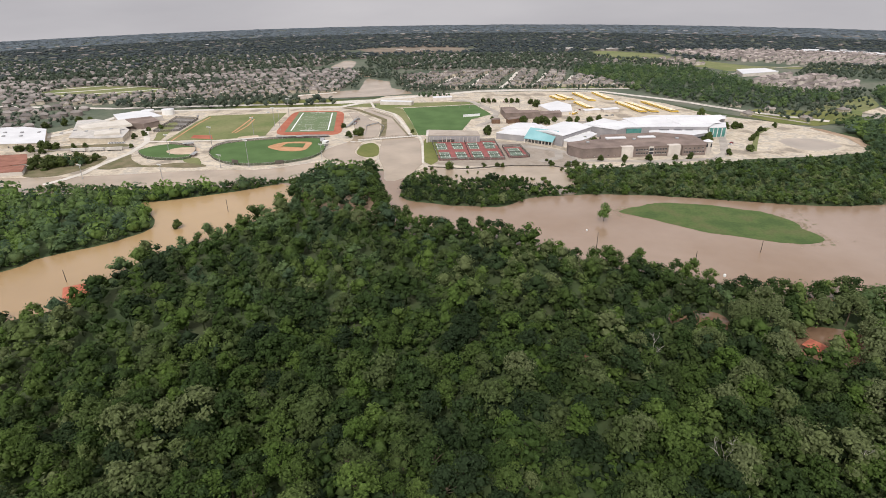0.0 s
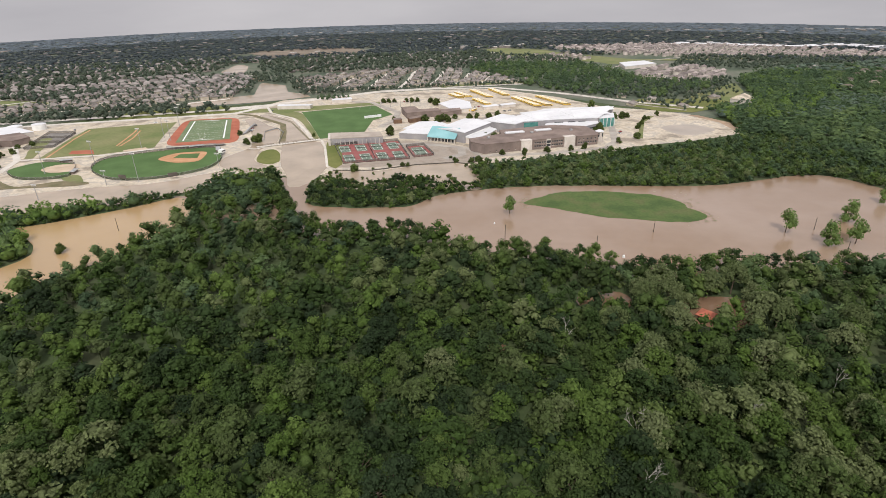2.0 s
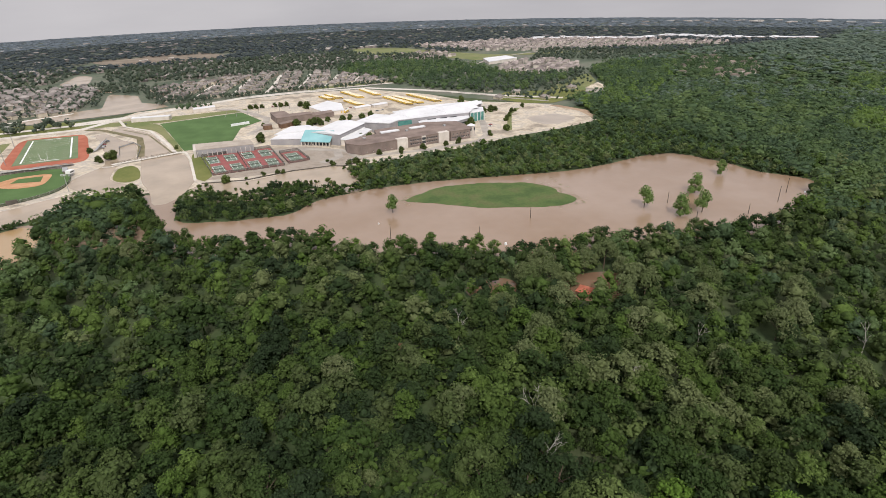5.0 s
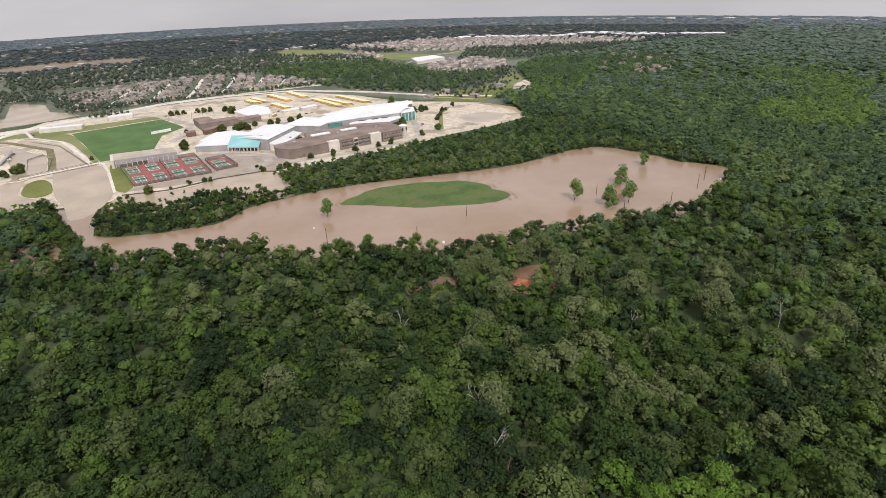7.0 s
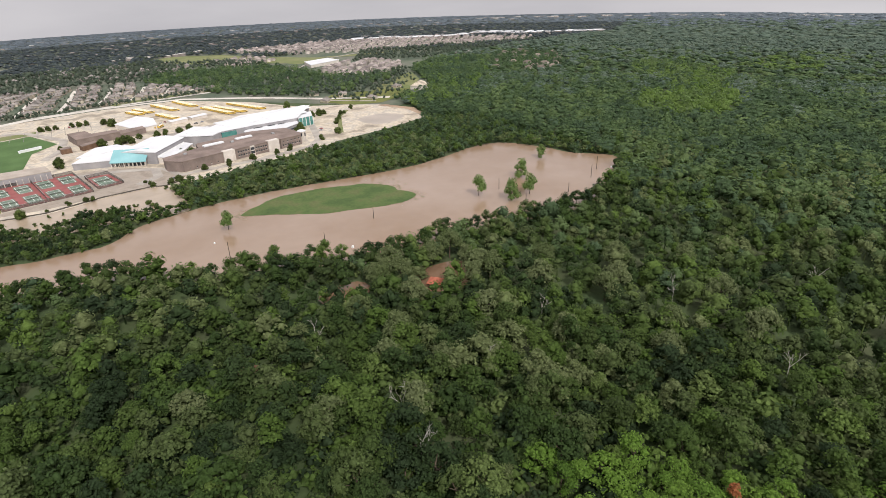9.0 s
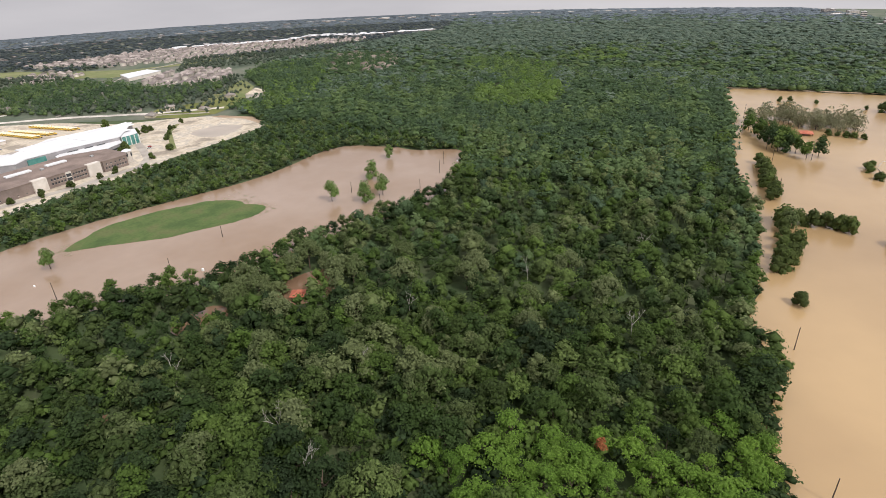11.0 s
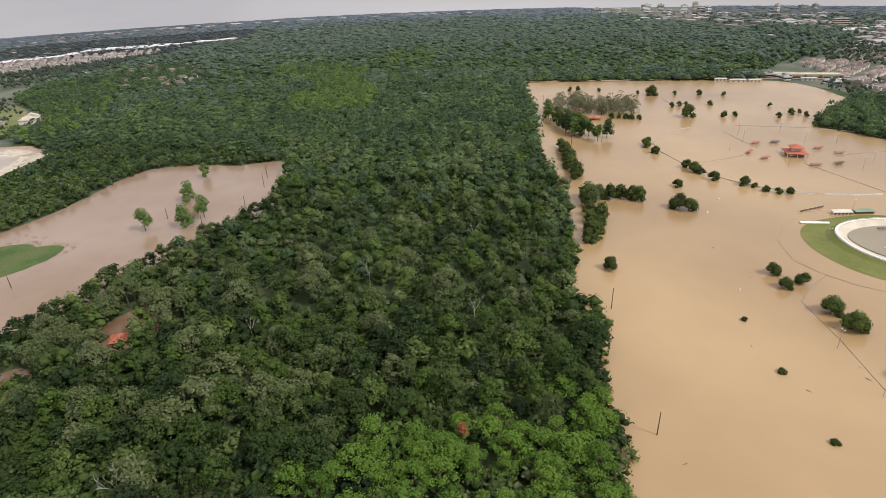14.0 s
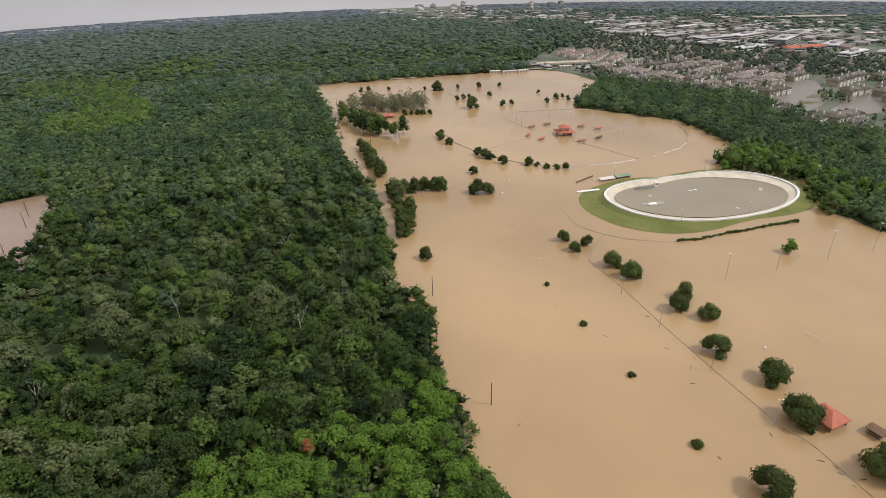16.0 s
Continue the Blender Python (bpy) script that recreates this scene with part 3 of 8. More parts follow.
def crown_arrays(seed, lobes, cards, size, radius=6.0, low=3.0, high=12.0, spread=0.62, lobe=0.46, core=0.9, heart=0.0, ball=None, ruffle=0.28, reach=(0.9, 1.1)):
    """Leaf clumps round several uneven lobes: corner points and triangles of a tree crown."""
    g = np.random.default_rng(seed)
    mid, half = (low + high) / 2, (high - low) / 2
    cs, rs = [], []
    for i in range(lobes):
        a, k = g.uniform(0, 6.283), math.sqrt(g.uniform(0.02, 1)) if i else 0.0
        h = ((1.0 - 1.25 * k * k) * g.uniform(0.8, 1.0) - (0.65 if i % 3 == 2 else 0.0)) if i else 0.95
        cs.append((radius * spread * k * math.cos(a), radius * spread * k * math.sin(a), mid + half * 0.62 * h))
        rs.append(radius * lobe * g.uniform(0.75, 1.2))
    cs, rs = np.array(cs), np.array(rs)
    V, F, n = [], [], 0
    if heart:
        core = 0
        V.append(ICO_V * np.array([radius * heart, radius * heart, half * 0.55]) * (1 + g.normal(0, 0.08, (len(ICO_V), 1))) + np.array([0, 0, mid - half * 0.3]))
        F.append(ICO_F)
        n = len(ICO_V)
    for c, r in zip(cs, rs):
        if core:
            bv, bf = ball or (ICO_V, ICO_F)
            jit = 1 + g.normal(0, 0.13, (len(bv), 1))
            V.append(c + bv * r * core * jit * np.array([1, 1, 0.85]))
            F.append(bf + n)
            n += len(bv)
        d = g.normal(size=(cards, 3))
        d /= np.linalg.norm(d, axis=1)[:, None]
        d[:, 2] = np.where(d[:, 2] < -0.35, -d[:, 2], d[:, 2])
        p = c + d * r * g.uniform(*reach, (cards, 1)) * np.array([1, 1, 0.88])
        ok = np.ones(cards, bool)
        for c2, r2 in zip(cs, rs):
            ok &= ~((np.linalg.norm((p - c2) / np.array([1, 1, 0.85]), axis=1) < r2 * 0.82))
        p, d = p[ok], d[ok]
        m = len(p)
        if not m:
            continue
        up = p - np.array([0, 0, mid - half * 0.4])
        up /= np.linalg.norm(up, axis=1)[:, None]
        nn = 0.6 * d + 0.5 * up + g.normal(0, ruffle, (m, 3)) + np.array([0, 0, 0.15])
        nn /= np.linalg.norm(nn, axis=1)[:, None]
        t = np.cross(nn, g.normal(size=(m, 3)))
        t /= np.linalg.norm(t, axis=1)[:, None]
        b = np.cross(nn, t)
        s, s2 = size * g.uniform(0.6, 1.25, (m, 1)), size * g.uniform(0.5, 1.0, (m, 1))
        bend = nn * size * g.uniform(-0.3, 0.1, (m, 1))
        q = np.stack([p - t * s + bend, p - b * s2, p + t * s + bend, p + b * s2], 1).reshape(-1, 3)
        V.append(q)
        i0 = n + 4 * np.arange(m)
        F.append(np.concatenate([np.stack([i0, i0 + 1, i0 + 2], 1), np.stack([i0, i0 + 2, i0 + 3], 1)]))
        n += 4 * m
    return np.concatenate(V), np.concatenate(F)


def bulk_mesh(name, V, F, material, species=None, parent=None):
    """A mesh object from arrays of points and triangles."""
    me = bpy.data.meshes.new(name)
    me.vertices.add(len(V))
    me.vertices.foreach_set("co", V.astype(np.float32).ravel())
    me.loops.add(len(F) * 3)
    me.loops.foreach_set("vertex_index", F.astype(np.int32).ravel())
    me.polygons.add(len(F))
    me.polygons.foreach_set("loop_start", np.arange(0, len(F) * 3, 3, dtype=np.int32))
    me.materials.append(material)
    if species is not None:
        at = me.attributes.new("species", "FLOAT", "POINT")
        at.data.foreach_set("value", species.astype(np.float32))
    me.update(calc_edges=True)
    ob = new(name, me)
    if parent:
        ob.parent = parent
    return ob


def wood(name, xs, ys, scales, kinds, material, label, category="woods", tint=None, flat=1.0):
    """Many trees joined into one mesh."""
    VV, FF, SS, n = [], [], [], 0
    spin, pick = rng.uniform(0, 6.283, len(xs)), rng.integers(0, len(kinds), len(xs))
    tall = rng.uniform(0.76, 1.18, len(xs)) * flat
    kind_tint = rng.uniform(0, 1, len(xs)) ** 1.2 if tint is None else tint
    for x, y, s, a, k, hgt, sp in zip(xs, ys, scales, spin, pick, tall, kind_tint):
        V, F = kinds[k]
        c, d = math.cos(a) * s, math.sin(a) * s
        W = np.empty_like(V)
        W[:, 0] = V[:, 0] * c - V[:, 1] * d + x
        W[:, 1] = V[:, 0] * d + V[:, 1] * c + y
        W[:, 2] = V[:, 2] * s ** 0.7 * hgt + gz(x, y)
        VV.append(W)
        FF.append(F + n)
        SS.append(np.full(len(V), sp))
        n += len(V)
    if not VV:
        return None
    ob = bulk_mesh(name, np.concatenate(VV), np.concatenate(FF), material, np.concatenate(SS))
    return tagged(ob, label, category, kind="stuff")


def trunk_mesh(bm, height, girth, limbs, reach, seed):
    """A tapered trunk with limbs that fork upwards."""
    g = random.Random(seed)
    tube(bm, (0, 0, -0.6), (g.uniform(-.3, .3), g.uniform(-.3, .3), height), girth, girth * 0.45, 7)
    for i in range(limbs):
        a, z = 6.283 * i / limbs + g.uniform(-.4, .4), height * g.uniform(0.55, 0.98)
        e = (reach * math.cos(a) * g.uniform(.6, 1), reach * math.sin(a) * g.uniform(.6, 1), z + reach * g.uniform(0.5, 0.9))
        tube(bm, (0, 0, z), e, girth * 0.42, girth * 0.12, 5)
    return bm


def with_trunk(arrays, girth=0.28, top=6.0):
    """The crown's arrays with a plain tapered trunk added."""
    V, F = arrays
    k = 5
    a = np.arange(k) * 2 * math.pi / k
    lo = np.stack([np.cos(a) * girth, np.sin(a) * girth, np.full(k, -0.8)], 1)
    hi = np.stack([np.cos(a) * girth * .5, np.sin(a) * girth * .5, np.full(k, top)], 1)
    f = []
    for i in range(k):
        j = (i + 1) % k
        f += [(i, j, k + j), (i, k + j, k + i)]
    return np.concatenate([V, lo, hi]), np.concatenate([F, np.array(f) + len(V)])


def scatter(poly, step, jitter=0.42, drop=0.0, avoid=(), near=0.0, far=1e9, pools=()):
    """Jittered grid points inside an outline, kept off other outlines and clearings."""
    p = np.asarray(poly, float)
    x0, y0 = p.min(0)
    x1, y1 = p.max(0)
    x0, y0, x1, y1 = max(x0, -far), max(y0, -far), min(x1, far), min(y1, far)
    gx, gy = np.meshgrid(np.arange(x0, x1, step, dtype=float), np.arange(y0, y1, step, dtype=float))
    gx[::2] += step / 2
    x = gx.ravel() + rng.uniform(-jitter, jitter, gx.size) * step
    y = gy.ravel() + rng.uniform(-jitter, jitter, gx.size) * step
    r = np.hypot(x, y)
    ok = (r >= near) & (r < far) & (rng.uniform(size=x.size) >= drop)
    x, y = x[ok], y[ok]
    ok = inside(poly, x, y)
    for q in avoid:
        ok &= ~inside(q, x, y)
    for cx, cy, cr in pools:
        ok &= np.hypot(x - cx, y - cy) > cr
    return x[ok], y[ok]


POOLS = [(150, 44, 4), (184, 228, 10), (170, 221, 8), (194, 233, 7), (130, 249, 8), (122, 244, 5), (61, 219, 6)]
OCT = (OCT_V, OCT_F)
# broad domes, tall ovals, dense dark heads and open ragged crowns
NEAR_HABITS = [(17, 34, 0.50, 6.6, 1.0, 14.0, 0.76, 0.31), (14, 40, 0.46, 5.4, 0.5, 16.5, 0.66, 0.34), (12, 52, 0.42, 6.0, 1.0, 13.0, 0.62, 0.42), (20, 26, 0.54, 7.0, 1.5, 15.0, 0.82, 0.26),
               (16, 36, 0.50, 6.2, 0.5, 15.0, 0.72, 0.32), (13, 44, 0.46, 5.8, 1.0, 14.5, 0.68, 0.36), (18, 30, 0.52, 6.9, 1.0, 13.5, 0.80, 0.29), (15, 36, 0.48, 6.0, 1.0, 17.0, 0.64, 0.33)]
NEAR_KINDS = [with_trunk(crown_arrays(10 + i, n, int(c * 1.1), z * 1.0, radius=r, low=lo, high=hi, spread=sp, lobe=lb, core=0.74, ball=OCT, ruffle=0.5, reach=(0.8, 1.16))) for i, (n, c, z, r, lo, hi, sp, lb) in enumerate(NEAR_HABITS)]
EDGE_KINDS = [with_trunk(crown_arrays(18 + i, max(9, int(n * 0.62)), int(c * 0.54), z * 1.2, radius=r * 0.94, low=-0.5, high=hi * 0.92, spread=sp * 0.92, lobe=lb * 1.36, core=0.84, ball=OCT, ruffle=0.42, reach=(0.86, 1.1))) for i, (n, c, z, r, lo, hi, sp, lb) in enumerate(NEAR_HABITS[:7])]
MID_KINDS = [crown_arrays(s, 5, 8, 1.3, radius=6.6, low=0.2, high=11.0, spread=0.72, lobe=0.46, heart=0.66, ruffle=0.45, reach=(0.85, 1.15)) for s in range(21, 27)]
SHRUB_KINDS = [crown_arrays(s, 4, 9, 0.56, radius=3.4, low=-0.3, high=4.6, spread=0.7, lobe=0.5, core=0.8, ball=OCT, ruffle=0.45) for s in range(42, 46)]
SCRUB_KINDS = [crown_arrays(s, 5, 13, 0.64, radius=4.1, low=-0.6, high=6.6, spread=0.72, lobe=0.42, core=0.78, ball=OCT, ruffle=0.45, reach=(0.84, 1.14)) for s in range(56, 61)]
TINY_KINDS = [crown_arrays(s, 2, 4, 2.1, radius=7.0, low=0.0, high=11, spread=0.7, lobe=0.68, ball=OCT, ruffle=0.4) for s in range(36, 42)]
DOT_KINDS = [crown_arrays(s, 1, 5, 2.8, radius=7.0, low=0.0, high=11, lobe=0.9, ball=OCT, ruffle=0.4) for s in range(52, 56)]
FAR_KINDS = [crown_arrays(s, 3, 5, 1.9, radius=7.0, low=0.0, high=11, spread=0.75, lobe=0.6, core=0.84, ball=OCT, ruffle=0.4) for s in range(30, 36)]

# ---- the woods
def sway(x, y):
    """Patches of taller and paler species drifting through the woods."""
    return np.array([noise.noise(Vector((a * 0.012, b * 0.012, 4.0))) for a, b in zip(x, y)])


def plant(name, poly, step, near, far, kinds, material, label, avoid=(), drop=0.03, size=1.0, pools=(), skip=None, flat=1.0, blend=None):
    x, y = scatter(poly, step, drop=drop, near=near, far=far, avoid=avoid, pools=pools)
    if skip is not None:
        ok = ~skip(x, y)
        x, y = x[ok], y[ok]
    # sun on the wood's two sides put in as a lighter tint
    lit_drift = np.clip((np.abs(x - 10) - 45) / 110, -0.6, 1.0) * 0.15
    sp = np.clip(0.43 + lit_drift + 0.5 * sway(x, y) + rng.uniform(-0.48, 0.48, len(x)), 0, 1)
    s = size * rng.choice([0.8, 0.95, 1.1, 1.25, 1.5], len(x), p=[0.18, 0.24, 0.26, 0.2, 0.12]) * rng.uniform(0.9, 1.1, len(x))
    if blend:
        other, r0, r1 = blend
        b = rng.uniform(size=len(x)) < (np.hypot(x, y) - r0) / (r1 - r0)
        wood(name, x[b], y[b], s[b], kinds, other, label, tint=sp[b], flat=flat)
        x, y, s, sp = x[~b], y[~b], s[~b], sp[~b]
    return wood(name, x, y, s, kinds, material, label, tint=sp, flat=flat)


def hero_zone(x, y):
    """The stretch of wood that the camera passes nearest, where each tree stands on its own."""
    return inside([(-70, 122), (0, 124), (75, 90), (128, 10), (150, -4), (172, 2), (148, 60), (100, 122), (40, 150), (-30, 158), (-80, 150)], x, y)


def sunlit_zone(x, y):
    """The sunlit patch at the wood's water edge, put in as lighter leaf."""
    return inside(SUN_PATCH, x, y)


SUN_PATCH = [(96, 82), (118, 96), (142, 82), (162, 62), (172, 34), (190, 18), (196, -6), (167, -14), (124, -20), (108, 10), (96, 50)]


def sunlit_depth(x, y):
    """How far a place lies inside the painted sun patch, from its landward side."""
    if not inside(SUN_PATCH, np.array([x]), np.array([y]))[0]:
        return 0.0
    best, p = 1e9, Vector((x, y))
    for a, b in zip(SUN_PATCH[8:] + SUN_PATCH[:6], SUN_PATCH[9:] + SUN_PATCH[:7]):
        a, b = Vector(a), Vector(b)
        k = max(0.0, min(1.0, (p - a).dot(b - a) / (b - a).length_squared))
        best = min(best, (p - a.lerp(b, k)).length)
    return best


def out_of_sight(x, y):
    """Ground behind the camera's sweep, where a coarser wood closes the place."""
    az = np.degrees(np.arctan2(x, y))
    return (az < -50) | (az > 104)


SUN_STAND = smooth_outline([(622, 337), (640, 415), (722, 444), (760, 430), (826, 400), (790, 345), (729, 322), (696, 308)], 12, 14.0, 5)
SUN_EDGE = smooth_outline([(932, 615), (1031, 574), (944, 436), (826, 400), (760, 430), (818, 477)], 14, 16.0, 6)
SUN_STAND_FAR = smooth_outline([(1052, 474), (1206, 477), (1208, 409), (1093, 366), (1033, 409)], 14, 16.0, 7)
HAMLET = [(843, 903), (981, 967), (1004, 848), (868, 704), (766, 713), (755, 794)]
STRIP = FAR_SHORE[:12] + [(110, 506), (161, 505), (245, 518), (325, 523), (413, 543), (452, 610), (470, 560), (470, 420), (452, 340)]
SUN_STAND_SCHOOL = [(452, 612), (472, 690), (540, 690), (600, 790), (660, 898), (760, 960), (860, 900), (720, 760), (600, 650), (500, 590)]
plant("woodland", FOREST_EAST, 11.2, 118, 240, NEAR_KINDS, M_LEAF, "dense mixed green broadleaf woodland canopy", drop=0.02, pools=POOLS, skip=lambda x, y: hero_zone(x, y) | sunlit_zone(x, y) | out_of_sight(x, y), avoid=[LAKE_WEST])
plant("woodland", FOREST_EAST, 10.4, 240, 450, EDGE_KINDS, M_LEAF, "dense mixed green broadleaf woodland canopy", drop=0.02, pools=POOLS, skip=out_of_sight, avoid=[LAKE_WEST, STRIP], blend=(M_LEAF_MID_HAZED, 280, 640))
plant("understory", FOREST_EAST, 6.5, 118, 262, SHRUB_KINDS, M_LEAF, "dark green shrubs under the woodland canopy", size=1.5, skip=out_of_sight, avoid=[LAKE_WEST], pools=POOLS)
plant("woodland", FOREST_EAST, 9.2, 450, 700, MID_KINDS, M_LEAF, "dense green woodland canopy stretching away", drop=0.02, size=1.05, flat=0.85, avoid=[LAKE_WEST, SUN_STAND_SCHOOL, STRIP, SUN_STAND], blend=(M_LEAF_MID_HAZED, 280, 640))
plant("bank_woods", STRIP, 5.7, 0, 900, SCRUB_KINDS, M_LEAF, "low green scrub woodland between the lake and the school", drop=0.02, size=0.95, avoid=[LAKE_WEST], blend=(M_LEAF_MID_HAZED, 350, 900), skip=lambda x, y: np.hypot(x, y) < 300)
plant("woodland", FOREST_EAST, 12.0, 700, 1000, MID_KINDS, M_LEAF_MID_HAZED, "dense green woodland canopy stretching away", drop=0.02, size=1.4, flat=0.72, avoid=[LAKE_WEST, SUN_STAND_SCHOOL, SUN_STAND, SUN_EDGE, HAMLET], blend=(M_LEAF_FOREST_HAZED, 760, 1300))
# sun patches in the forest, put in as lighter leaf colour
plant("young_woods", SUN_STAND, 10.5, 0, 1400, MID_KINDS, M_LEAF_SUN_WOOD, "forest stand in leaf lightened for a sun patch", drop=0.03, blend=(M_LEAF_MID_HAZED, 500, 3200))
plant("young_woods", SUN_EDGE, 12, 0, 1400, MID_KINDS, M_LEAF_SUN_WOOD, "forest stand in leaf lightened for a sun patch", drop=0.03, size=1.15, flat=0.8, blend=(M_LEAF_MID_HAZED, 200, 1600))
plant("young_woods", SUN_STAND_FAR, 13.5, 0, 1500, TINY_KINDS, M_LEAF_SUN_WOOD, "far forest stand in leaf lightened for a sun patch", size=1.2, flat=0.55, blend=(M_LEAF_MID_HAZED, 300, 2200))
EAST_SPUR = [(960, -190), (981, -178), (1114, -249), (1213, -314), (1371, -401), (1539, -469), (1700, -480), (1900, -350), (1700, -285), (1400, -315), (1100, -168)]
plant("woodland", EAST_SPUR, 14.0, 0, 2200, FAR_KINDS, M_LEAF_MID_HAZED, "green woodland spur beyond the flood", drop=0.03, size=1.15, blend=(M_LEAF_FOREST_HAZED, 1000, 1400))
# sun on the wood by the school, painted into the leaf
plant("young_woods", SUN_STAND_SCHOOL, 10, 0, 1400, MID_KINDS, M_LEAF_SUN_WOOD, "woodland beside the school in sun-tinted leaf", drop=0.05, blend=(M_LEAF_MID_HAZED, 100, 1250))
plant("woodland", FOREST_EAST, 15, 0, 450, FAR_KINDS, M_LEAF, "dense green woodland canopy", size=1.1, skip=lambda x, y: (np.hypot(x, y) > 118) & ~out_of_sight(x, y), avoid=[LAKE_WEST])
# the far forest's haze comes from its bluish leaf tints
plant("distant_woods", FOREST_EAST, 14.3, 1000, 1700, TINY_KINDS, M_LEAF_MID_HAZED, "far green forest", size=1.3, flat=0.5, avoid=[SUN_EDGE, SUN_STAND_FAR, HAMLET], blend=(M_LEAF_FOREST_HAZED, 1000, 1500))
plant("distant_woods", FOREST_EAST, 22, 1700, 2700, DOT_KINDS, M_LEAF_FOREST_HAZED, "far dark green forest", size=1.9, flat=0.3, blend=(M_LEAF_HORIZON_HAZED, 2000, 3200))
plant("distant_woods", FOREST_EAST, 38, 2700, 4430, DOT_KINDS, M_LEAF_HORIZON_HAZED, "far dark green forest towards the horizon", size=3.4, flat=0.14)
plant("bank_woods", SCHOOL_WOODS, 5.4, 0, 900, SCRUB_KINDS, M_LEAF, "green scrub woodland along the flooded bank", size=0.95)
plant("bank_woods", BANK_WOODS, 9.0, 0, 900, MID_KINDS, M_LEAF_MID_HAZED, "green woodland on the river's far bank", size=0.9, drop=0.06, blend=(M_LEAF_SUN_WOOD, 0, 800), skip=lambda x, y: x < -400)
plant("bank_woods", BANK_WOODS, 14.0, 0, 1000, FAR_KINDS, M_LEAF, "green woodland on the river's far bank", size=0.9, skip=lambda x, y: x >= -400)
plant("bank_woods", [(-142, 478), (-175, 462), (-218, 444), (-250, 436), (-300, 452), (-352, 460), (-350, 472), (-300, 470), (-255, 462), (-215, 468), (-175, 479), (-143, 487)], 5.0, 0, 900, SCRUB_KINDS, M_LEAF, "low green scrub on the flooded bank", size=0.75, drop=0.02, blend=(M_LEAF_MID_HAZED, 0, 900))
TRACK_WOODS = [(441, -249), (474, -277), (486, -314), (446, -321), (387, -298), (354, -290), (326, -272), (348, -272), (395, -294), (417, -265)]
plant("bank_woods", SOUTH_WOODS, 9.0, 0, 1200, MID_KINDS, M_LEAF_MID_HAZED, "green woodland along the park's edge", size=0.95, avoid=[TRACK_WOODS])
# sunlit trees by the track, painted with the lightened leaf
plant("bank_woods", TRACK_WOODS, 7.6, 0, 1200, EDGE_KINDS, M_LEAF_SUN_WOOD, "trees behind the cycling track in sun-tinted leaf", size=0.85)
plant("woodland_belt", FAR_BELT, 10.0, 0, 2000, MID_KINDS, M_LEAF_MID_HAZED, "belt of green trees beyond the school", drop=0.3, size=0.8)

def shore_scrub(line, side, spacing=4.5, depth=7.0, size=1.0):
    """Low bushes down to the water along a bank."""
    p = np.array(line, float)
    xs, ys = [], []
    for a, b in zip(p, p[1:]):
        d = b - a
        k = max(1, int(np.hypot(*d) / spacing))
        nrm = np.array([-d[1], d[0]]) / np.hypot(*d) * side
        for j in range(k):
            q = a + d * (j + rng.uniform(0, 1)) / k + nrm * rng.uniform(0, depth)
            xs.append(q[0])
            ys.append(q[1])
    xs, ys = np.array(xs), np.array(ys)
    wood("shore_scrub", xs, ys, size * rng.uniform(0.6, 1.3, len(xs)), SHRUB_KINDS, M_LEAF, "low green bushes along the flooded bank", "bushes")


def shore_trees(line, side, spacing=6.0, depth=5.0, size=1.0):
    """A closed row of trees standing along a bank."""
    p = np.array(line, float)
    at = []
    for a, b in zip(p, p[1:]):
        d = b - a
        k = max(1, int(np.hypot(*d) / spacing))
        nrm = np.array([-d[1], d[0]]) / np.hypot(*d) * side
        at += [a + d * (j + rng.uniform(0.1, 0.9)) / k + nrm * rng.uniform(0, depth) for j in range(k)]
    at = np.array(at)
    wood("shore_trees", at[:, 0], at[:, 1], size * rng.uniform(0.75, 1.1, len(at)), NEAR_KINDS, M_LEAF, "green trees along the lake shore", "trees", tint=rng.uniform(0, 0.9, len(at)))


shore_trees([(-66, 512), (-60, 490), (-58, 468), (-57, 444)], -1, 4.5, 7.0, 1.0)
shore_trees([(-57, 446), (-52, 415)] + NEAR_SHORE[:3], 1, 6.0, 6.0, 1.0)
shore_trees(NEAR_SHORE[2:-2], 1, 7.5, 6.0, 1.0)
shore_scrub(NEAR_SHORE[2:-2], 1, 4.0, 6.0, 1.25)
shore_scrub(NEAR_SHORE[2:-2], -1, 4.0, 22.0, 1.5)
shore_scrub(EAST_EDGE[-8:], 1, 3.5, 4.0, 1.2)
shore_scrub(FAR_SHORE, -1)
shore_scrub(EAST_EDGE, -1)
shore_scrub(RIVER_FAR[:10], -1)
shore_scrub(EAST_FAR[6:], 1, size=1.2)
shore_scrub(NEAR_SHORE, -1, size=1.0)

# ---- trees that stand one by one
def tree_kind(seed, leaf, name="tree", radius=6.0, low=3.0, high=12.0, lobes=10, cards=80, size=0.62, girth=0.34, core=0.74, lobe=0.35, ruffle=0.5, reach=(0.8, 1.16)):
    t = empty(name)
    bm = trunk_mesh(bmesh.new(), low + (high - low) * 0.45, girth, 6, radius * 0.55, seed)
    part("trunk", bm, M_BARK, t)
    V, F = crown_arrays(seed, lobes, cards, size, radius, low, high, 0.74 if lobes > 12 else 0.62, lobe if lobes > 12 else 0.46, core, ball=None if core > 0.82 else OCT, ruffle=ruffle, reach=reach)
    bulk_mesh("crown", V, F, leaf, parent=t)
    return t


def sized(x, y, s, turn, lift=0.0, tall=1.0):
    return pose(x, y, gz(x, y) + lift, 0, 0, turn) @ Matrix.Diagonal((s, s, s * tall, 1))


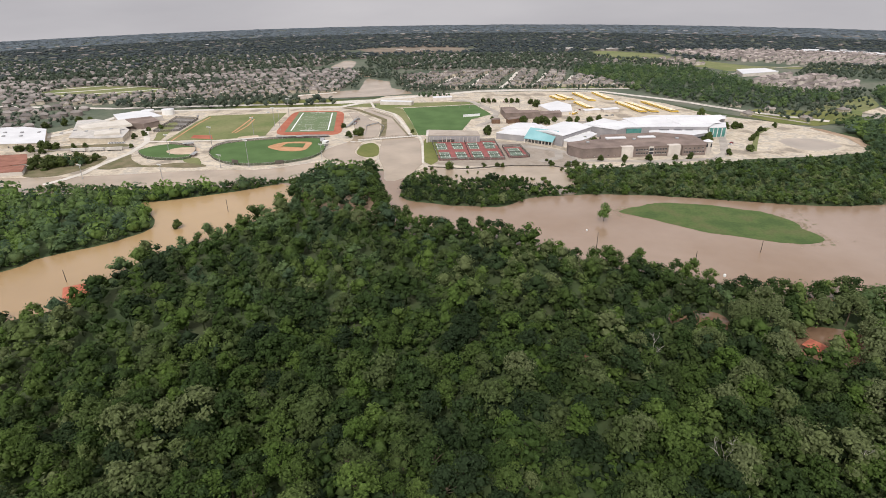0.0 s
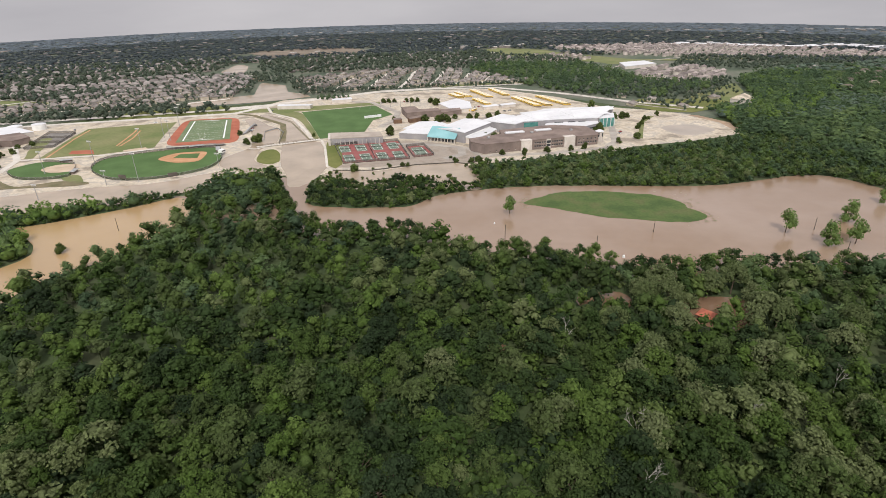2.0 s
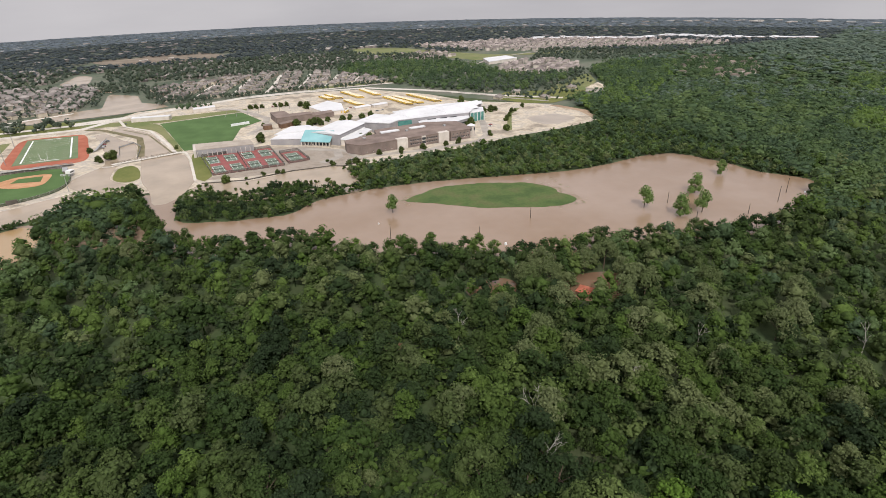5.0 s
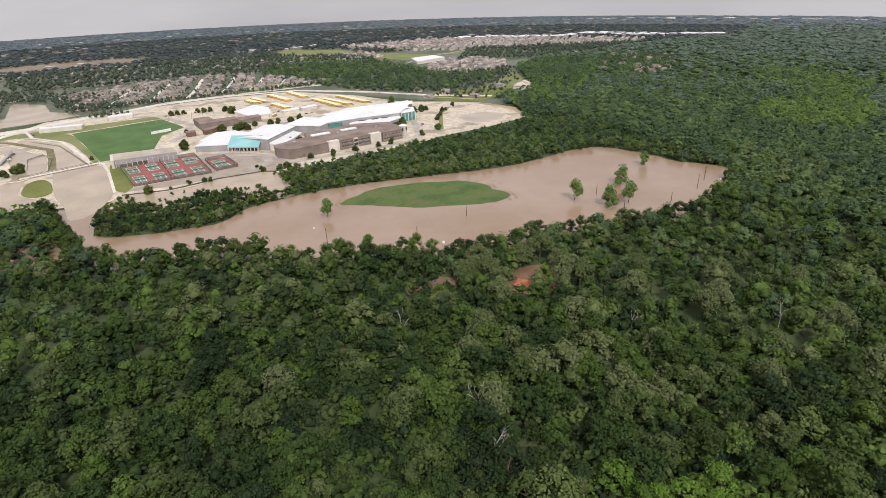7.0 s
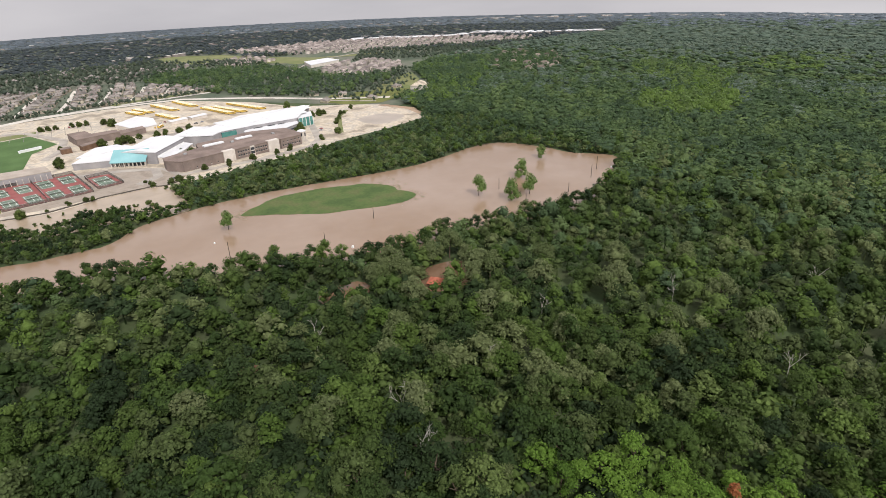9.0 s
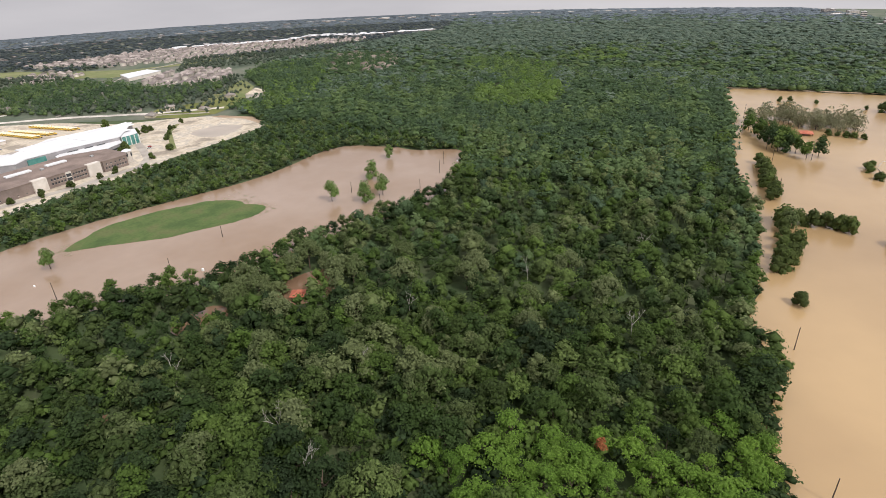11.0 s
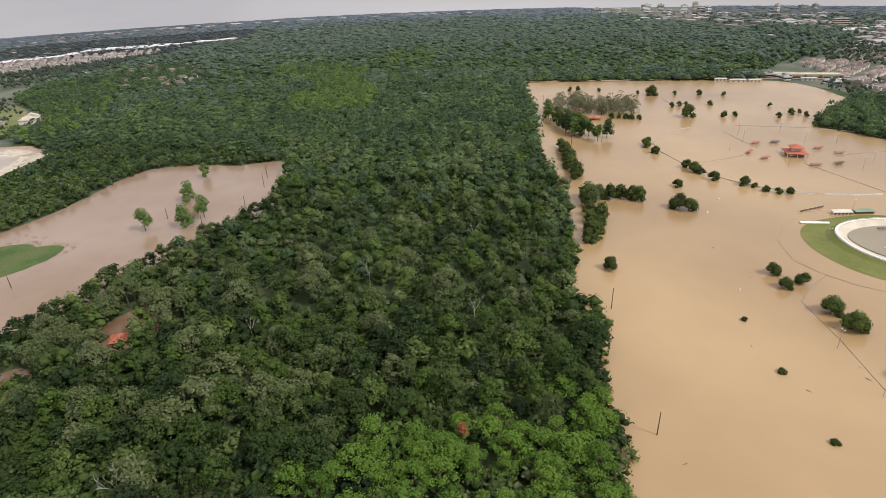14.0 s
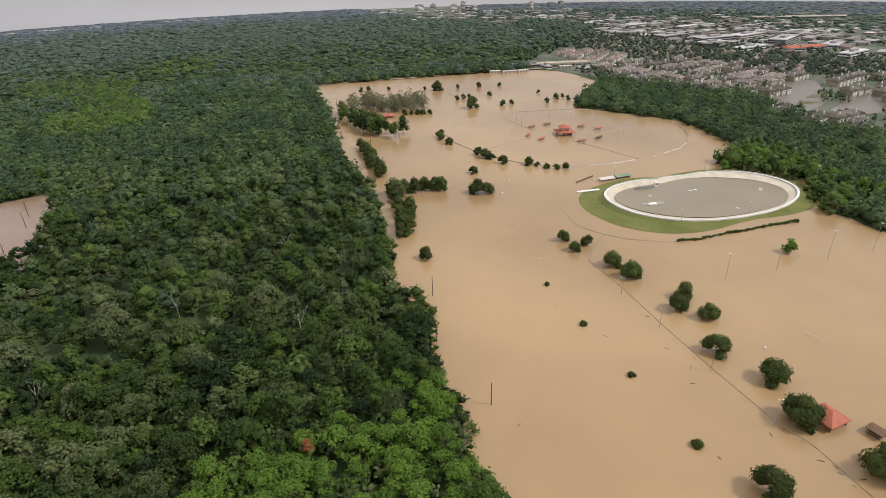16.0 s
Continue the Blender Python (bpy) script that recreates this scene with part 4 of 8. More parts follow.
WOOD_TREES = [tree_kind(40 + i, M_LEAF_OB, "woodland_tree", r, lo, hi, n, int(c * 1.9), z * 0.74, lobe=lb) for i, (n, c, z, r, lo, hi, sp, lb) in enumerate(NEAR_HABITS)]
# the same habits in the sun-tinted leaf
SUNLIT_TREES = [tree_kind(50 + i, M_LEAF_SUN_TREE, "woodland_tree", r, lo, hi - 1, n, int(c * 1.9), z * 0.74, lobe=lb) for i, (n, c, z, r, lo, hi, sp, lb) in enumerate(NEAR_HABITS[3:7])]
hx, hy = scatter([(-120, -24), (205, -24), (205, 190), (-120, 190)], 10.8, drop=0.0, pools=POOLS)
hk = hero_zone(hx, hy) & ~sunlit_zone(hx, hy) & inside(FOREST_EAST, hx, hy)
fx, fy = scatter([(-120, -24), (205, -24), (205, 190), (-120, 190)], 9.6, drop=0.0, pools=POOLS)
fk = sunlit_zone(fx, fy) & inside(FOREST_EAST, fx, fy)
hx, hy = np.concatenate([hx[hk], fx[fk]]), np.concatenate([hy[hk], fy[fk]])
placed = set()
for x, y in zip(hx, hy):
    x, y = float(x), float(y)
    deep = sunlit_depth(x, y)
    sunlit_leaf = random.random() < 0.3 + 0.66 * min(1.0, deep / 16.0) if deep > 0 else False
    src = random.choice(SUNLIT_TREES if sunlit_leaf else WOOD_TREES)
    s = random.choice((0.8, 0.9, 1.0, 1.1, 1.2) if sunlit_leaf else (0.75, 0.9, 1.05, 1.2, 1.5))
    m = sized(x, y, s, random.uniform(0, 360), 0, random.uniform(*((0.85, 1.05) if sunlit_leaf else (0.78, 1.15))) * s ** -0.3)
    if src.name in placed:
        t = copy_thing(src, m)
        t.scale = m.to_scale()
    else:
        placed.add(src.name)
        src.matrix_basis, t = m, src
    tagged(t, "woodland tree in leaf tinted as sunlit" if sunlit_leaf else "leafy green broadleaf tree in dense woodland", "woodland tree", "woodland trees")

# ---------------------------------------------------------------- school grounds
def quad(c, u, v):
    """A place inside a four-cornered field: c holds near-left, near-right, far-right, far-left."""
    a = Vector(c[0]).lerp(Vector(c[1]), u)
    b = Vector(c[3]).lerp(Vector(c[2]), u)
    return a.lerp(b, v)


def quad_patch(c, u0, v0, u1, v1):
    return [tuple(quad(c, u, v)) for u, v in ((u0, v0), (u1, v0), (u1, v1), (u0, v1))]


def line_marks(parent, c, marks, lift, width=0.5):
    for (u0, v0, u1, v1) in marks:
        strip("line", [quad(c, u0, v0), quad(c, u1, v1)], width, lift, M_LINE, parent=parent)


def chain_fence(name, line, height, label, material=None, post=8.0, group="", lift=0.0):
    """Posts with a top rail and a mesh panel along a line."""
    f = empty(name)
    bm, bp, br = bmesh.new(), bmesh.new(), bmesh.new()
    pts = []
    for a, b in zip(line, line[1:]):
        a, b = Vector(a), Vector(b)
        k = max(1, round((b - a).length / post))
        pts += [a.lerp(b, j / k) for j in range(k)]
    pts.append(Vector(line[-1]))
    for p, q in zip(pts, pts[1:]):
        zp, zq = gz(p.x, p.y) + lift, gz(q.x, q.y) + lift
        d = (q - p).normalized()
        s = Vector((-d.y, d.x)) * 0.04
        v = [bm.verts.new(w) for w in ((p.x + s.x, p.y + s.y, zp), (q.x + s.x, q.y + s.y, zq), (q.x + s.x, q.y + s.y, zq + height), (p.x + s.x, p.y + s.y, zp + height),
                                       (p.x - s.x, p.y - s.y, zp), (q.x - s.x, q.y - s.y, zq), (q.x - s.x, q.y - s.y, zq + height), (p.x - s.x, p.y - s.y, zp + height))]
        bm.faces.new((v[0], v[1], v[2], v[3]))
        bm.faces.new((v[5], v[4], v[7], v[6]))
        bm.faces.new((v[3], v[2], v[6], v[7]))
        tube(br, (p.x, p.y, zp + height), (q.x, q.y, zq + height), 0.07, 0.07, 4)
    for p in pts:
        tube(bp, (p.x, p.y, gz(p.x, p.y) + lift - 0.3), (p.x, p.y, gz(p.x, p.y) + lift + height + 0.1), 0.08, 0.08, 5)
    part("mesh_panel", bm, material or M_LINK, f)
    tagged(part("top_rail", br, M_STEEL, f), kind="stuff")
    tagged(part("posts", bp, M_STEEL, f), kind="stuff")
    return tagged(f, label, "fence", group)


def light_mast(x, y, height=26.0, turn=0.0, lift=0.0):
    t = empty("light_mast", x, y, turn, lift)
    part("pole", tube(bmesh.new(), (0, 0, -0.5), (0, 0, height), 0.32, 0.16, 7), M_STEEL, t)
    bm = bmesh.new()
    for z in (height - 0.3, height - 1.8):
        box(bm, -2.6, -0.1, z, 2.6, 0.1, z + 0.2)
    part("crossarm", bm, M_STEEL, t)
    for i in range(5):
        part("floodlight", box(bmesh.new(), -2.4 + i * 1.05, -0.55, height - 1.0, -1.8 + i * 1.05, -0.1, height - 0.3, 0.08), M_WHITEPAINT, t)
    return tagged(t, "tall grey steel floodlight mast beside the sports fields", "light mast", "floodlight masts")


# canal, water in the streets and grass around it
sheet("canal_water", smooth_outline([(-112, 802), (-96, 795), (-66, 749), (-50, 686), (-39, 643), (-29, 631), (-24, 573), (-22, 534), (-36, 490), (-52, 482), (-58, 520), (-66, 560), (-70, 632), (-71, 643), (-73, 721), (-102, 777)], 8, 0.8, 6),
      0.2, M_SILT, "pale silty water in an overflowing drainage canal", "water")
sheet("canal_yard", smooth_outline([(-128, 778), (-118, 782), (-94, 733), (-80, 706), (-76, 650), (-90, 618), (-92, 575), (-76, 552), (-66, 545), (-80, 530), (-118, 555), (-125, 589), (-104, 625), (-106, 660), (-114, 720)], 8, 0.8, 16),
      0.18, M_SILT, "shallow brown water over a yard by the canal", "water")
sheet("street_flood_water", smooth_outline([(-150, 482), (-262, 459), (-330, 464), (-450, 446), (-600, 430), (-560, 500), (-440, 505), (-330, 508), (-240, 520), (-170, 522), (-118, 545), (-112, 530)], 8, 1.0, 7),
      0.2, M_SILT, "pale silty flood water over a street", "water")
sheet("yard_flood_water", smooth_outline([(-28, 500), (-20, 480), (0, 462), (70, 450), (104, 440), (112, 470), (114, 500), (108, 514), (98, 519), (63, 520), (20, 512), (-16, 520)], 6, 0.8, 8), 0.2, M_SILT, "pale silty flood water behind the courts", "water")
for o, w in (([(-142, 816), (-120, 800), (-97, 765), (-77, 734), (-73, 690), (-71, 645)], 7.0), ([(-96, 619), (-84, 628), (-72, 634)], 3.0)):
    strip("canal_bank", o, w, 0.27, M_BANK, "muddy olive grass bank of the canal", "verge")
for o, w in (([(-121, 843), (-122, 866), (-117, 874), (-108, 856), (-98, 810), (-67, 768), (-47, 690), (-39, 648), (-28, 640)], 3.6), ([(-28, 640), (-24, 608), (-21, 534)], 2.4), ([(-104, 622), (-96, 619), (-86, 626)], 3.0)):
    strip("footpath", o, w, 0.36, M_CONC, "pale concrete path along the canal", "path")
for o, m, c in (([(-91, 583), (-88, 608), (-78, 614), (-70, 597), (-68, 564), (-78, 558), (-88, 567)], M_GRASS, "green grass islet beside the canal"),
                ([(-22, 628), (-10, 630), (-7, 540), (-20, 538)], M_GRASS, "green grass strip beside the tennis courts"),
                ([(-100, 814), (-62, 806), (-46, 739), (-31, 650), (-36, 646), (-44, 690), (-63, 765)], M_DRY, "grass slope between canal path and playing field"),
                ([(-140, 847), (-136, 872), (-128, 876), (-120, 853), (-122, 824), (-132, 820)], M_DRY, "grass round a turning loop")):
    sheet("grass_verge", smooth_outline(o, 5), 0.26, m, c, "grass")
# wall shadow along the canal, laid down as a dark strip
strip("canal_edge", [(-99, 792), (-68, 746), (-52, 686), (-41, 644)], 1.6, 0.3, M_BANK, "dark strip drawn as shadow along the canal slope", "verge")
sheet("grass_verge", [(-225, 822), (-150, 824), (-110, 818), (-60, 812), (-50, 812), (50, 832), (52, 850), (-120, 845), (-220, 860)], 0.22, M_DRY, "rough grass beside the road", "grass")

# playing field
sheet("playing_field", [(-58, 806), (43, 826), (62, 758), (34, 728), (20, 666), (-17, 648), (-30, 648), (-45, 739)], 0.24, M_TURF, "mown green playing field", "playing field")

# football field inside a running track
TRACK = [(-199, 656), (-118, 652), (-137, 793), (-207, 795)]
TURF = [(-189, 670), (-131, 672), (-146, 786), (-198, 789)]
sheet("running_track", [tuple(quad(TRACK, 0.5 + 0.5 * math.copysign(abs(math.cos(a)) ** 0.32, math.cos(a)), 0.5 + 0.5 * math.copysign(abs(math.sin(a)) ** 0.32, math.sin(a)))) for a in np.linspace(0, 2 * math.pi, 48, endpoint=False)], 0.24, M_TRACK, "red running track round the football field", "running track")
pitch = sheet("football_field", quad_patch(TURF, 0, 0, 1, 1), 0.32, M_PITCH, "faded green football field with white side lines", "football field")
line_marks(pitch, TURF, [(0.14, v, 0.86, v) for v in np.linspace(0.09, 0.91, 11)], 0.42, 0.2)
line_marks(pitch, TURF, [(0.12, 0.06, 0.12, 0.94), (0.88, 0.06, 0.88, 0.94), (0.3, 0.05, 0.7, 0.05), (0.3, 0.95, 0.7, 0.95)], 0.42, 1.6)


def goal_post(x, y, turn):
    t = empty("goal_post", x, y, turn, 0.3)
    bm = bmesh.new()
    tube(bm, (0, 0, -0.2), (0, 0, 3), 0.18, 0.18)
    tube(bm, (-3.2, 0, 3), (3.2, 0, 3), 0.14, 0.14)
    for s in (-3.2, 3.2):
        tube(bm, (s, 0, 3), (s, 0, 9), 0.12, 0.1)
    part("frame", bm, M_WHITEPAINT, t)
    return tagged(t, "white goal posts at the end of the football field", "goal post", "football goal posts")


for v, a in ((0.01, 0), (0.99, 180)):
    p = quad(TURF, 0.5, v)
    goal_post(p.x, p.y, a)

# stands on both sides of the track
def grandstand(x, y, turn, length, rows=6):
    t = empty("grandstand", x, y, turn)
    for i in range(rows):
        part("bench", box(bmesh.new(), -length / 2, i * 0.9, 0.1 + 0.42 * i, length / 2, i * 0.9 + 0.75, 0.5 + 0.42 * i, 0.05), M_STEEL, t)
    bm = bmesh.new()
    for u in np.linspace(-length / 2 + 0.5, length / 2 - 0.5, 7):
        tube(bm, (u, rows * 0.9, -0.3), (u, rows * 0.9, rows * 0.45 + 1.2), 0.1, 0.1, 5)
    box(bm, -length / 2, rows * 0.9 - 0.05, rows * 0.45 + 0.8, length / 2, rows * 0.9 + 0.05, rows * 0.45 + 1.2)
    part("back_rail", bm, M_STEEL, t)
    return tagged(t, "grey metal spectator stand beside the field", "grandstand", "spectator stands")


grandstand(-118, 715, -96, 46)
grandstand(-176, 646, 180, 30)
grandstand(-146, 647, 180, 30)

# practice field with worn base paths
sheet("practice_field", [(-318, 734), (-316, 774), (-260, 780), (-214, 785), (-212, 720), (-207, 655), (-236, 645), (-259, 638), (-290, 640), (-315, 634)], 0.22, M_DRY, "yellow-green practice field with worn dirt lines", "playing field")
for o in ([(-308, 636), (-310, 677), (-312, 725), (-311, 766)], [(-251, 672), (-251, 708), (-252, 746), (-255, 764)], [(-247, 670), (-244, 707), (-247, 746)]):
    strip("dirt_line", o, 2.2, 0.3, M_CLAY, "worn orange dirt base path on the grass", "path")
sheet("dirt_patch", [(-291, 648), (-263, 642), (-271, 660), (-293, 663)], 0.3, M_TRACK, "red clay pitching strip", "dirt")

# ball fields
def ball_field(name, outline, clay, lawn, home, label, wall, dirt=None):
    f = sheet(name, smooth_outline(outline, 5), 0.24, M_TURF, label, "ball field")
    sheet("infield", smooth_outline(clay, 3), 0.32, dirt or M_CLAY, "bare clay infield", "", parent=f)
    if lawn:
        sheet("diamond_lawn", lawn, 0.40, M_TURF, "", "", parent=f)
    chain_fence("field_fence", smooth_outline(outline, 9) [:wall], 2.6, "dark outfield fence round the ball field", post=6.0)
    return f


ball_field("baseball_field", [(-130, 614), (-126, 579), (-136, 553), (-168, 536), (-200, 536), (-224, 550), (-245, 581), (-247, 612), (-230, 627), (-183, 639), (-141, 637)],
           [(-190, 604), (-179, 621), (-165, 624), (-147, 621), (-145, 604), (-148, 587), (-160, 584), (-174, 588)], [(-176, 604), (-172, 617), (-152, 616), (-151, 598)],
           (-148, 620), "green baseball field with an orange clay infield", 44)
ball_field("softball_field", [(-323, 590), (-301, 564), (-269, 557), (-258, 562), (-262, 590), (-268, 605), (-304, 622), (-324, 606)],
           [(-294, 592), (-286, 606), (-266, 605), (-259, 592), (-262, 580), (-280, 579)], None, (-262, 600), "green softball field with a pale clay infield", 16, M_SAND)
for x, y, h in ((-187, 529, 27), (-213, 526, 14), (-122, 553, 16), (-284, 577, 22), (-256, 497, 14), (-248, 600, 24), (-196, 680, 24), (-208, 700, 24), (-220, 655, 22), (-205, 760, 24), (-330, 500, 14)):
    light_mast(x, y, h, -20)


def dugout(x, y, turn, length):
    t = empty("dugout", x, y, turn)
    part("wall", box(bmesh.new(), -length / 2, 0, -0.2, length / 2, 3, 2.4, 0.06), M_BRICK, t)
    part("roof", box(bmesh.new(), -length / 2 - 0.6, -1.2, 2.4, length / 2 + 0.6, 3.4, 2.75, 0.05), M_STEEL, t)
    return tagged(t, "low dugout with a flat metal roof by the ball field", "dugout", "dugouts")


for a in ((-134, 624, 100, 14), (-160, 640, 10, 14), (-256, 574, 90, 10), (-280, 615, 10, 10)):
    dugout(*a)
# white press box and scoreboards
box_stand = empty("press_box", -128, 606, 60)
part("cabin", box(bmesh.new(), -3, -2.5, 2.5, 3, 2.5, 5.5, 0.1), M_WHITEPAINT, box_stand)
part("legs", box(bmesh.new(), -2, -1.5, -0.3, 2, 1.5, 2.5, 0.1), M_STEEL, box_stand)
part("window", box(bmesh.new(), -2.4, -2.56, 3.8, 2.4, -2.5, 4.8), M_GLASS, box_stand)
tagged(box_stand, "small white press box behind home plate", "press box")


def scoreboard(x, y, turn):
    t = empty("scoreboard", x, y, turn)
    part("panel", box(bmesh.new(), -4, -0.2, 2.5, 4, 0.2, 6, 0.06), M_FENCE, t)
    for s in (-3, 3):
        part("leg", tube(bmesh.new(), (s, 0.1, -0.4), (s, 0.1, 2.6), 0.15, 0.15), M_STEEL, t)
    return tagged(t, "dark scoreboard on two steel legs at the outfield", "scoreboard", "scoreboards")


scoreboard(-158, 531, 10)
scoreboard(-202, 535, -25)

# tennis courts
def tennis(name, corners, nu, nv, label):
    base = sheet(name, corners, 0.24, M_COURT, label, "tennis court")
    for i in range(nu):
        for j in range(nv):
            u0, v0, du, dv = i / nu, j / nv, 1 / nu, 1 / nv
            c = [tuple(quad(corners, u0 + du * a, v0 + dv * b)) for a, b in ((0.17, 0.14), (0.83, 0.14), (0.83, 0.86), (0.17, 0.86))]
            court = sheet("court", c, 0.31, M_COURT_G, "", "", parent=base)
            line_marks(court, c, [(0.1, 0.04, 0.1, 0.96), (0.9, 0.04, 0.9, 0.96), (0.1, 0.04, 0.9, 0.04), (0.1, 0.96, 0.9, 0.96), (0.1, 0.3, 0.9, 0.3), (0.1, 0.7, 0.9, 0.7), (0.5, 0.3, 0.5, 0.7)], 0.38, 0.35)
            a, b = quad(c, -0.05, 0.5), quad(c, 1.05, 0.5)
            bm = bmesh.new()
            d = (b - a).normalized()
            s = Vector((-d.y, d.x)) * 0.05
            z = gz(a.x, a.y) + 0.25
            prism(bm, [tuple(a + s), tuple(b + s), tuple(b - s), tuple(a - s)], z, z + 1.05)
            part("net", bm, M_LINK, court)
    ring = [corners[0], corners[1], corners[2], corners[3], corners[0]]
    chain_fence("court_fence", ring, 3.2, "tall dark wire fence round the tennis courts", post=7)
    return base


tennis("tennis_courts", [(-6, 542), (59, 544), (54, 617), (-14, 613)], 4, 2, "red tennis courts with green playing boxes")
tennis("small_court", [(63, 548), (84, 551), (79, 592), (60, 590)], 1, 1, "single dark green tennis court")
chain_fence("divider_fence", [(26, 543), (21, 616)], 3.2, "dark wire fence between the courts", post=8)

# ---- buildings of the school
def windows_row(parent, x0, x1, y, z, n, w, h, depth=0.12, material=None):
    """A row of windows on a wall that faces -y."""
    for i in range(n):
        cx = x0 + (x1 - x0) * (i + 0.5) / n
        pane = part("window", box(bmesh.new(), cx - w / 2, y - depth, z, cx + w / 2, y + 0.02, z + h), material or M_GLASS, parent)
        part("sill", box(bmesh.new(), cx - w / 2 - 0.12, y - depth - 0.14, z - 0.16, cx + w / 2 + 0.12, y - 0.01, z - 0.01), M_PALEWALL, pane)


def block(name, outline, height, wall, roof, label, category="school building", lip=0.5, roof_ridges=0):
    """A flat-roofed building over an outline in the plan, with its parapet."""
    cx, cy = np.mean([p[0] for p in outline]), np.mean([p[1] for p in outline])
    t = empty(name, cx, cy)
    loc = [(p[0] - cx, p[1] - cy) for p in outline]
    if sum(a[0] * b[1] - b[0] * a[1] for a, b in zip(loc, loc[1:] + loc[:1])) < 0:
        loc = loc[::-1]
    part("wall", prism(bmesh.new(), loc, -1.5, height), wall, t)
    big = [(a * 1.012, b * 1.012) for a, b in loc]
    part("roof", prism(bmesh.new(), big, height, height + lip), roof, t)
    return tagged(t, label, category)


hall = empty("classroom_building", 134, 544, 5.5)
part("wall", prism(bmesh.new(), [(0, 0), (100, 0), (100, -1.5), (124, -1.5), (128, 8), (128, 36), (96, 52), (34, 50), (30, 34), (-8, 26), (-10, 14)], -1.5, 9.6), M_BRICK, hall)
part("roof", prism(bmesh.new(), [(-0.3, -0.3), (100, -0.3), (100, -1.8), (124.3, -1.8), (128.3, 8), (128.3, 36), (96, 52.3), (34, 50.3), (30, 34.3), (-8.3, 26.3), (-10.3, 14)], 9.6, 10.1), M_FLATROOF, hall)
for a, b, h in ((38.5, 50, 10.6), (86, 98, 10.6)):
    part("stair_bay", box(bmesh.new(), a, -1.6, -1.2, b, 4, h, 0.1), M_PALEWALL, hall, "pale plastered stair bay")
for z in (2.4, 6.0):
    windows_row(hall, 53, 66, 0, z, 5, 1.5, 1.6)
    windows_row(hall, 72, 85, 0, z, 5, 1.5, 1.6)
    part("window", box(bmesh.new(), 66.8, -0.5, z - 0.4, 71, 0.1, z + 2.2), M_GLASS, hall)
part("entrance_bay", box(bmesh.new(), 66.5, -0.35, -1, 71.3, 0.4, 9.9, 0.05), M_PALEWALL, hall)
windows_row(hall, 101, 123, -1.5, 2.4, 8, 1.5, 1.6)
windows_row(hall, 101, 123, -1.5, 6.2, 5, 1.2, 1.2)
windows_row(hall, 2, 36, 0, 2.0, 5, 0.8, 0.8)
for a, b in ((34, 55), (68, 86)):
    part("skylight", box(bmesh.new(), a, 30, 10.0, b, 35, 11.6, 0.3), M_WHITE, hall, "white raised skylight")
for a, b in ((10, 20), (60, 25), (104, 22)):
    part("roof_unit", box(bmesh.new(), a, b, 10.0, a + 3, b + 2.5, 11.5, 0.15), M_STEEL, hall)
tagged(hall, "long two-storey brown brick school building with pale bays", "school building")

tower = empty("corner_tower", 264, 566, 10)
part("drum", tube(bmesh.new(), (0, 0, -1), (0, 0, 11), 4.2, 4.2, 12), M_PALEWALL, tower)
part("roof", tube(bmesh.new(), (0, 0, 11), (0, 0, 12.4), 4.8, 2.0, 12), M_WHITE, tower)
for i in range(6):
    part("window", box(bmesh.new(), -0.6 + 4.1 * math.cos(i), -0.6 + 4.1 * math.sin(i), 6, 0.6 + 4.1 * math.cos(i), 0.6 + 4.1 * math.sin(i), 9.5), M_GLASS, tower)
tagged(tower, "round pale stair tower with glazed openings", "tower")


gym = empty("gymnasium", 123, 590, -45)
part("wall", box(bmesh.new(), -36, 0, -1.5, 0, 54, 11.5), M_GREYWALL, gym)
part("roof", gable(bmesh.new(), -36, 0, 0, 54, 11.5, 2.2, 0.6, "y"), M_WHITE, gym, "white metal roof")
part("cladding_band", box(bmesh.new(), -0.1, 2, 6.0, 0.25, 53, 7.6), M_WHITEPAINT, gym)
tagged(gym, "tall gymnasium with grey walls and a white metal roof", "school building")

front = empty("entrance_wing", 88, 609, -33)
part("wall", box(bmesh.new(), 0, 0.5, -1.5, 29, 14, 5.0), M_PALEWALL, front)
bm = bmesh.new()
v = [bm.verts.new(p) for p in ((-2, -2.5, 4.8), (31, -2.5, 4.8), (31, 13, 13.2), (-2, 13, 13.2), (-2, -2.5, 5.3), (31, -2.5, 5.3), (31, 13, 13.7), (-2, 13, 13.7))]
for f in ((0, 1, 2, 3), (4, 5, 6, 7), (0, 1, 5, 4), (1, 2, 6, 5), (2, 3, 7, 6), (3, 0, 4, 7)):
    bm.faces.new([v[i] for i in f])
part("roof", bm, M_TEAL, front, "broad sloping teal metal roof")
part("side_wall", box(bmesh.new(), 29.0, 6, -1.5, 31, 14, 12), M_GREYWALL, front)
for i in range(9):
    part("column", box(bmesh.new(), -1.5 + i * 3.9, -2.2, -1, -0.8 + i * 3.9, -1.5, 4.9), M_PALEWALL, front)
windows_row(front, 0.5, 28.5, 0.5, 0.6, 8, 2.8, 3.2)
tagged(front, "entrance wing with a sloping teal roof and a colonnade", "school building")

annex = block("dining_hall", [(57, 627), (84, 664), (112, 664), (120, 640), (92, 611)], 6.5, M_GREYWALL, M_WHITE, "low school hall with a broad white roof")
part("roof_step", prism(bmesh.new(), [(-30, 0), (-8, 28), (12, 26), (20, 4)], 7.0, 8.2), M_WHITE, annex)
link = block("link_building", [(133, 583), (152, 600), (166, 618), (160, 632), (124, 592)], 6.0, M_PALEWALL, M_WHITE, "low link building with a white roof")
part("window_band", box(bmesh.new(), -4, -22, 2.0, 12, -5.8, 3.2), M_GLASS, link)
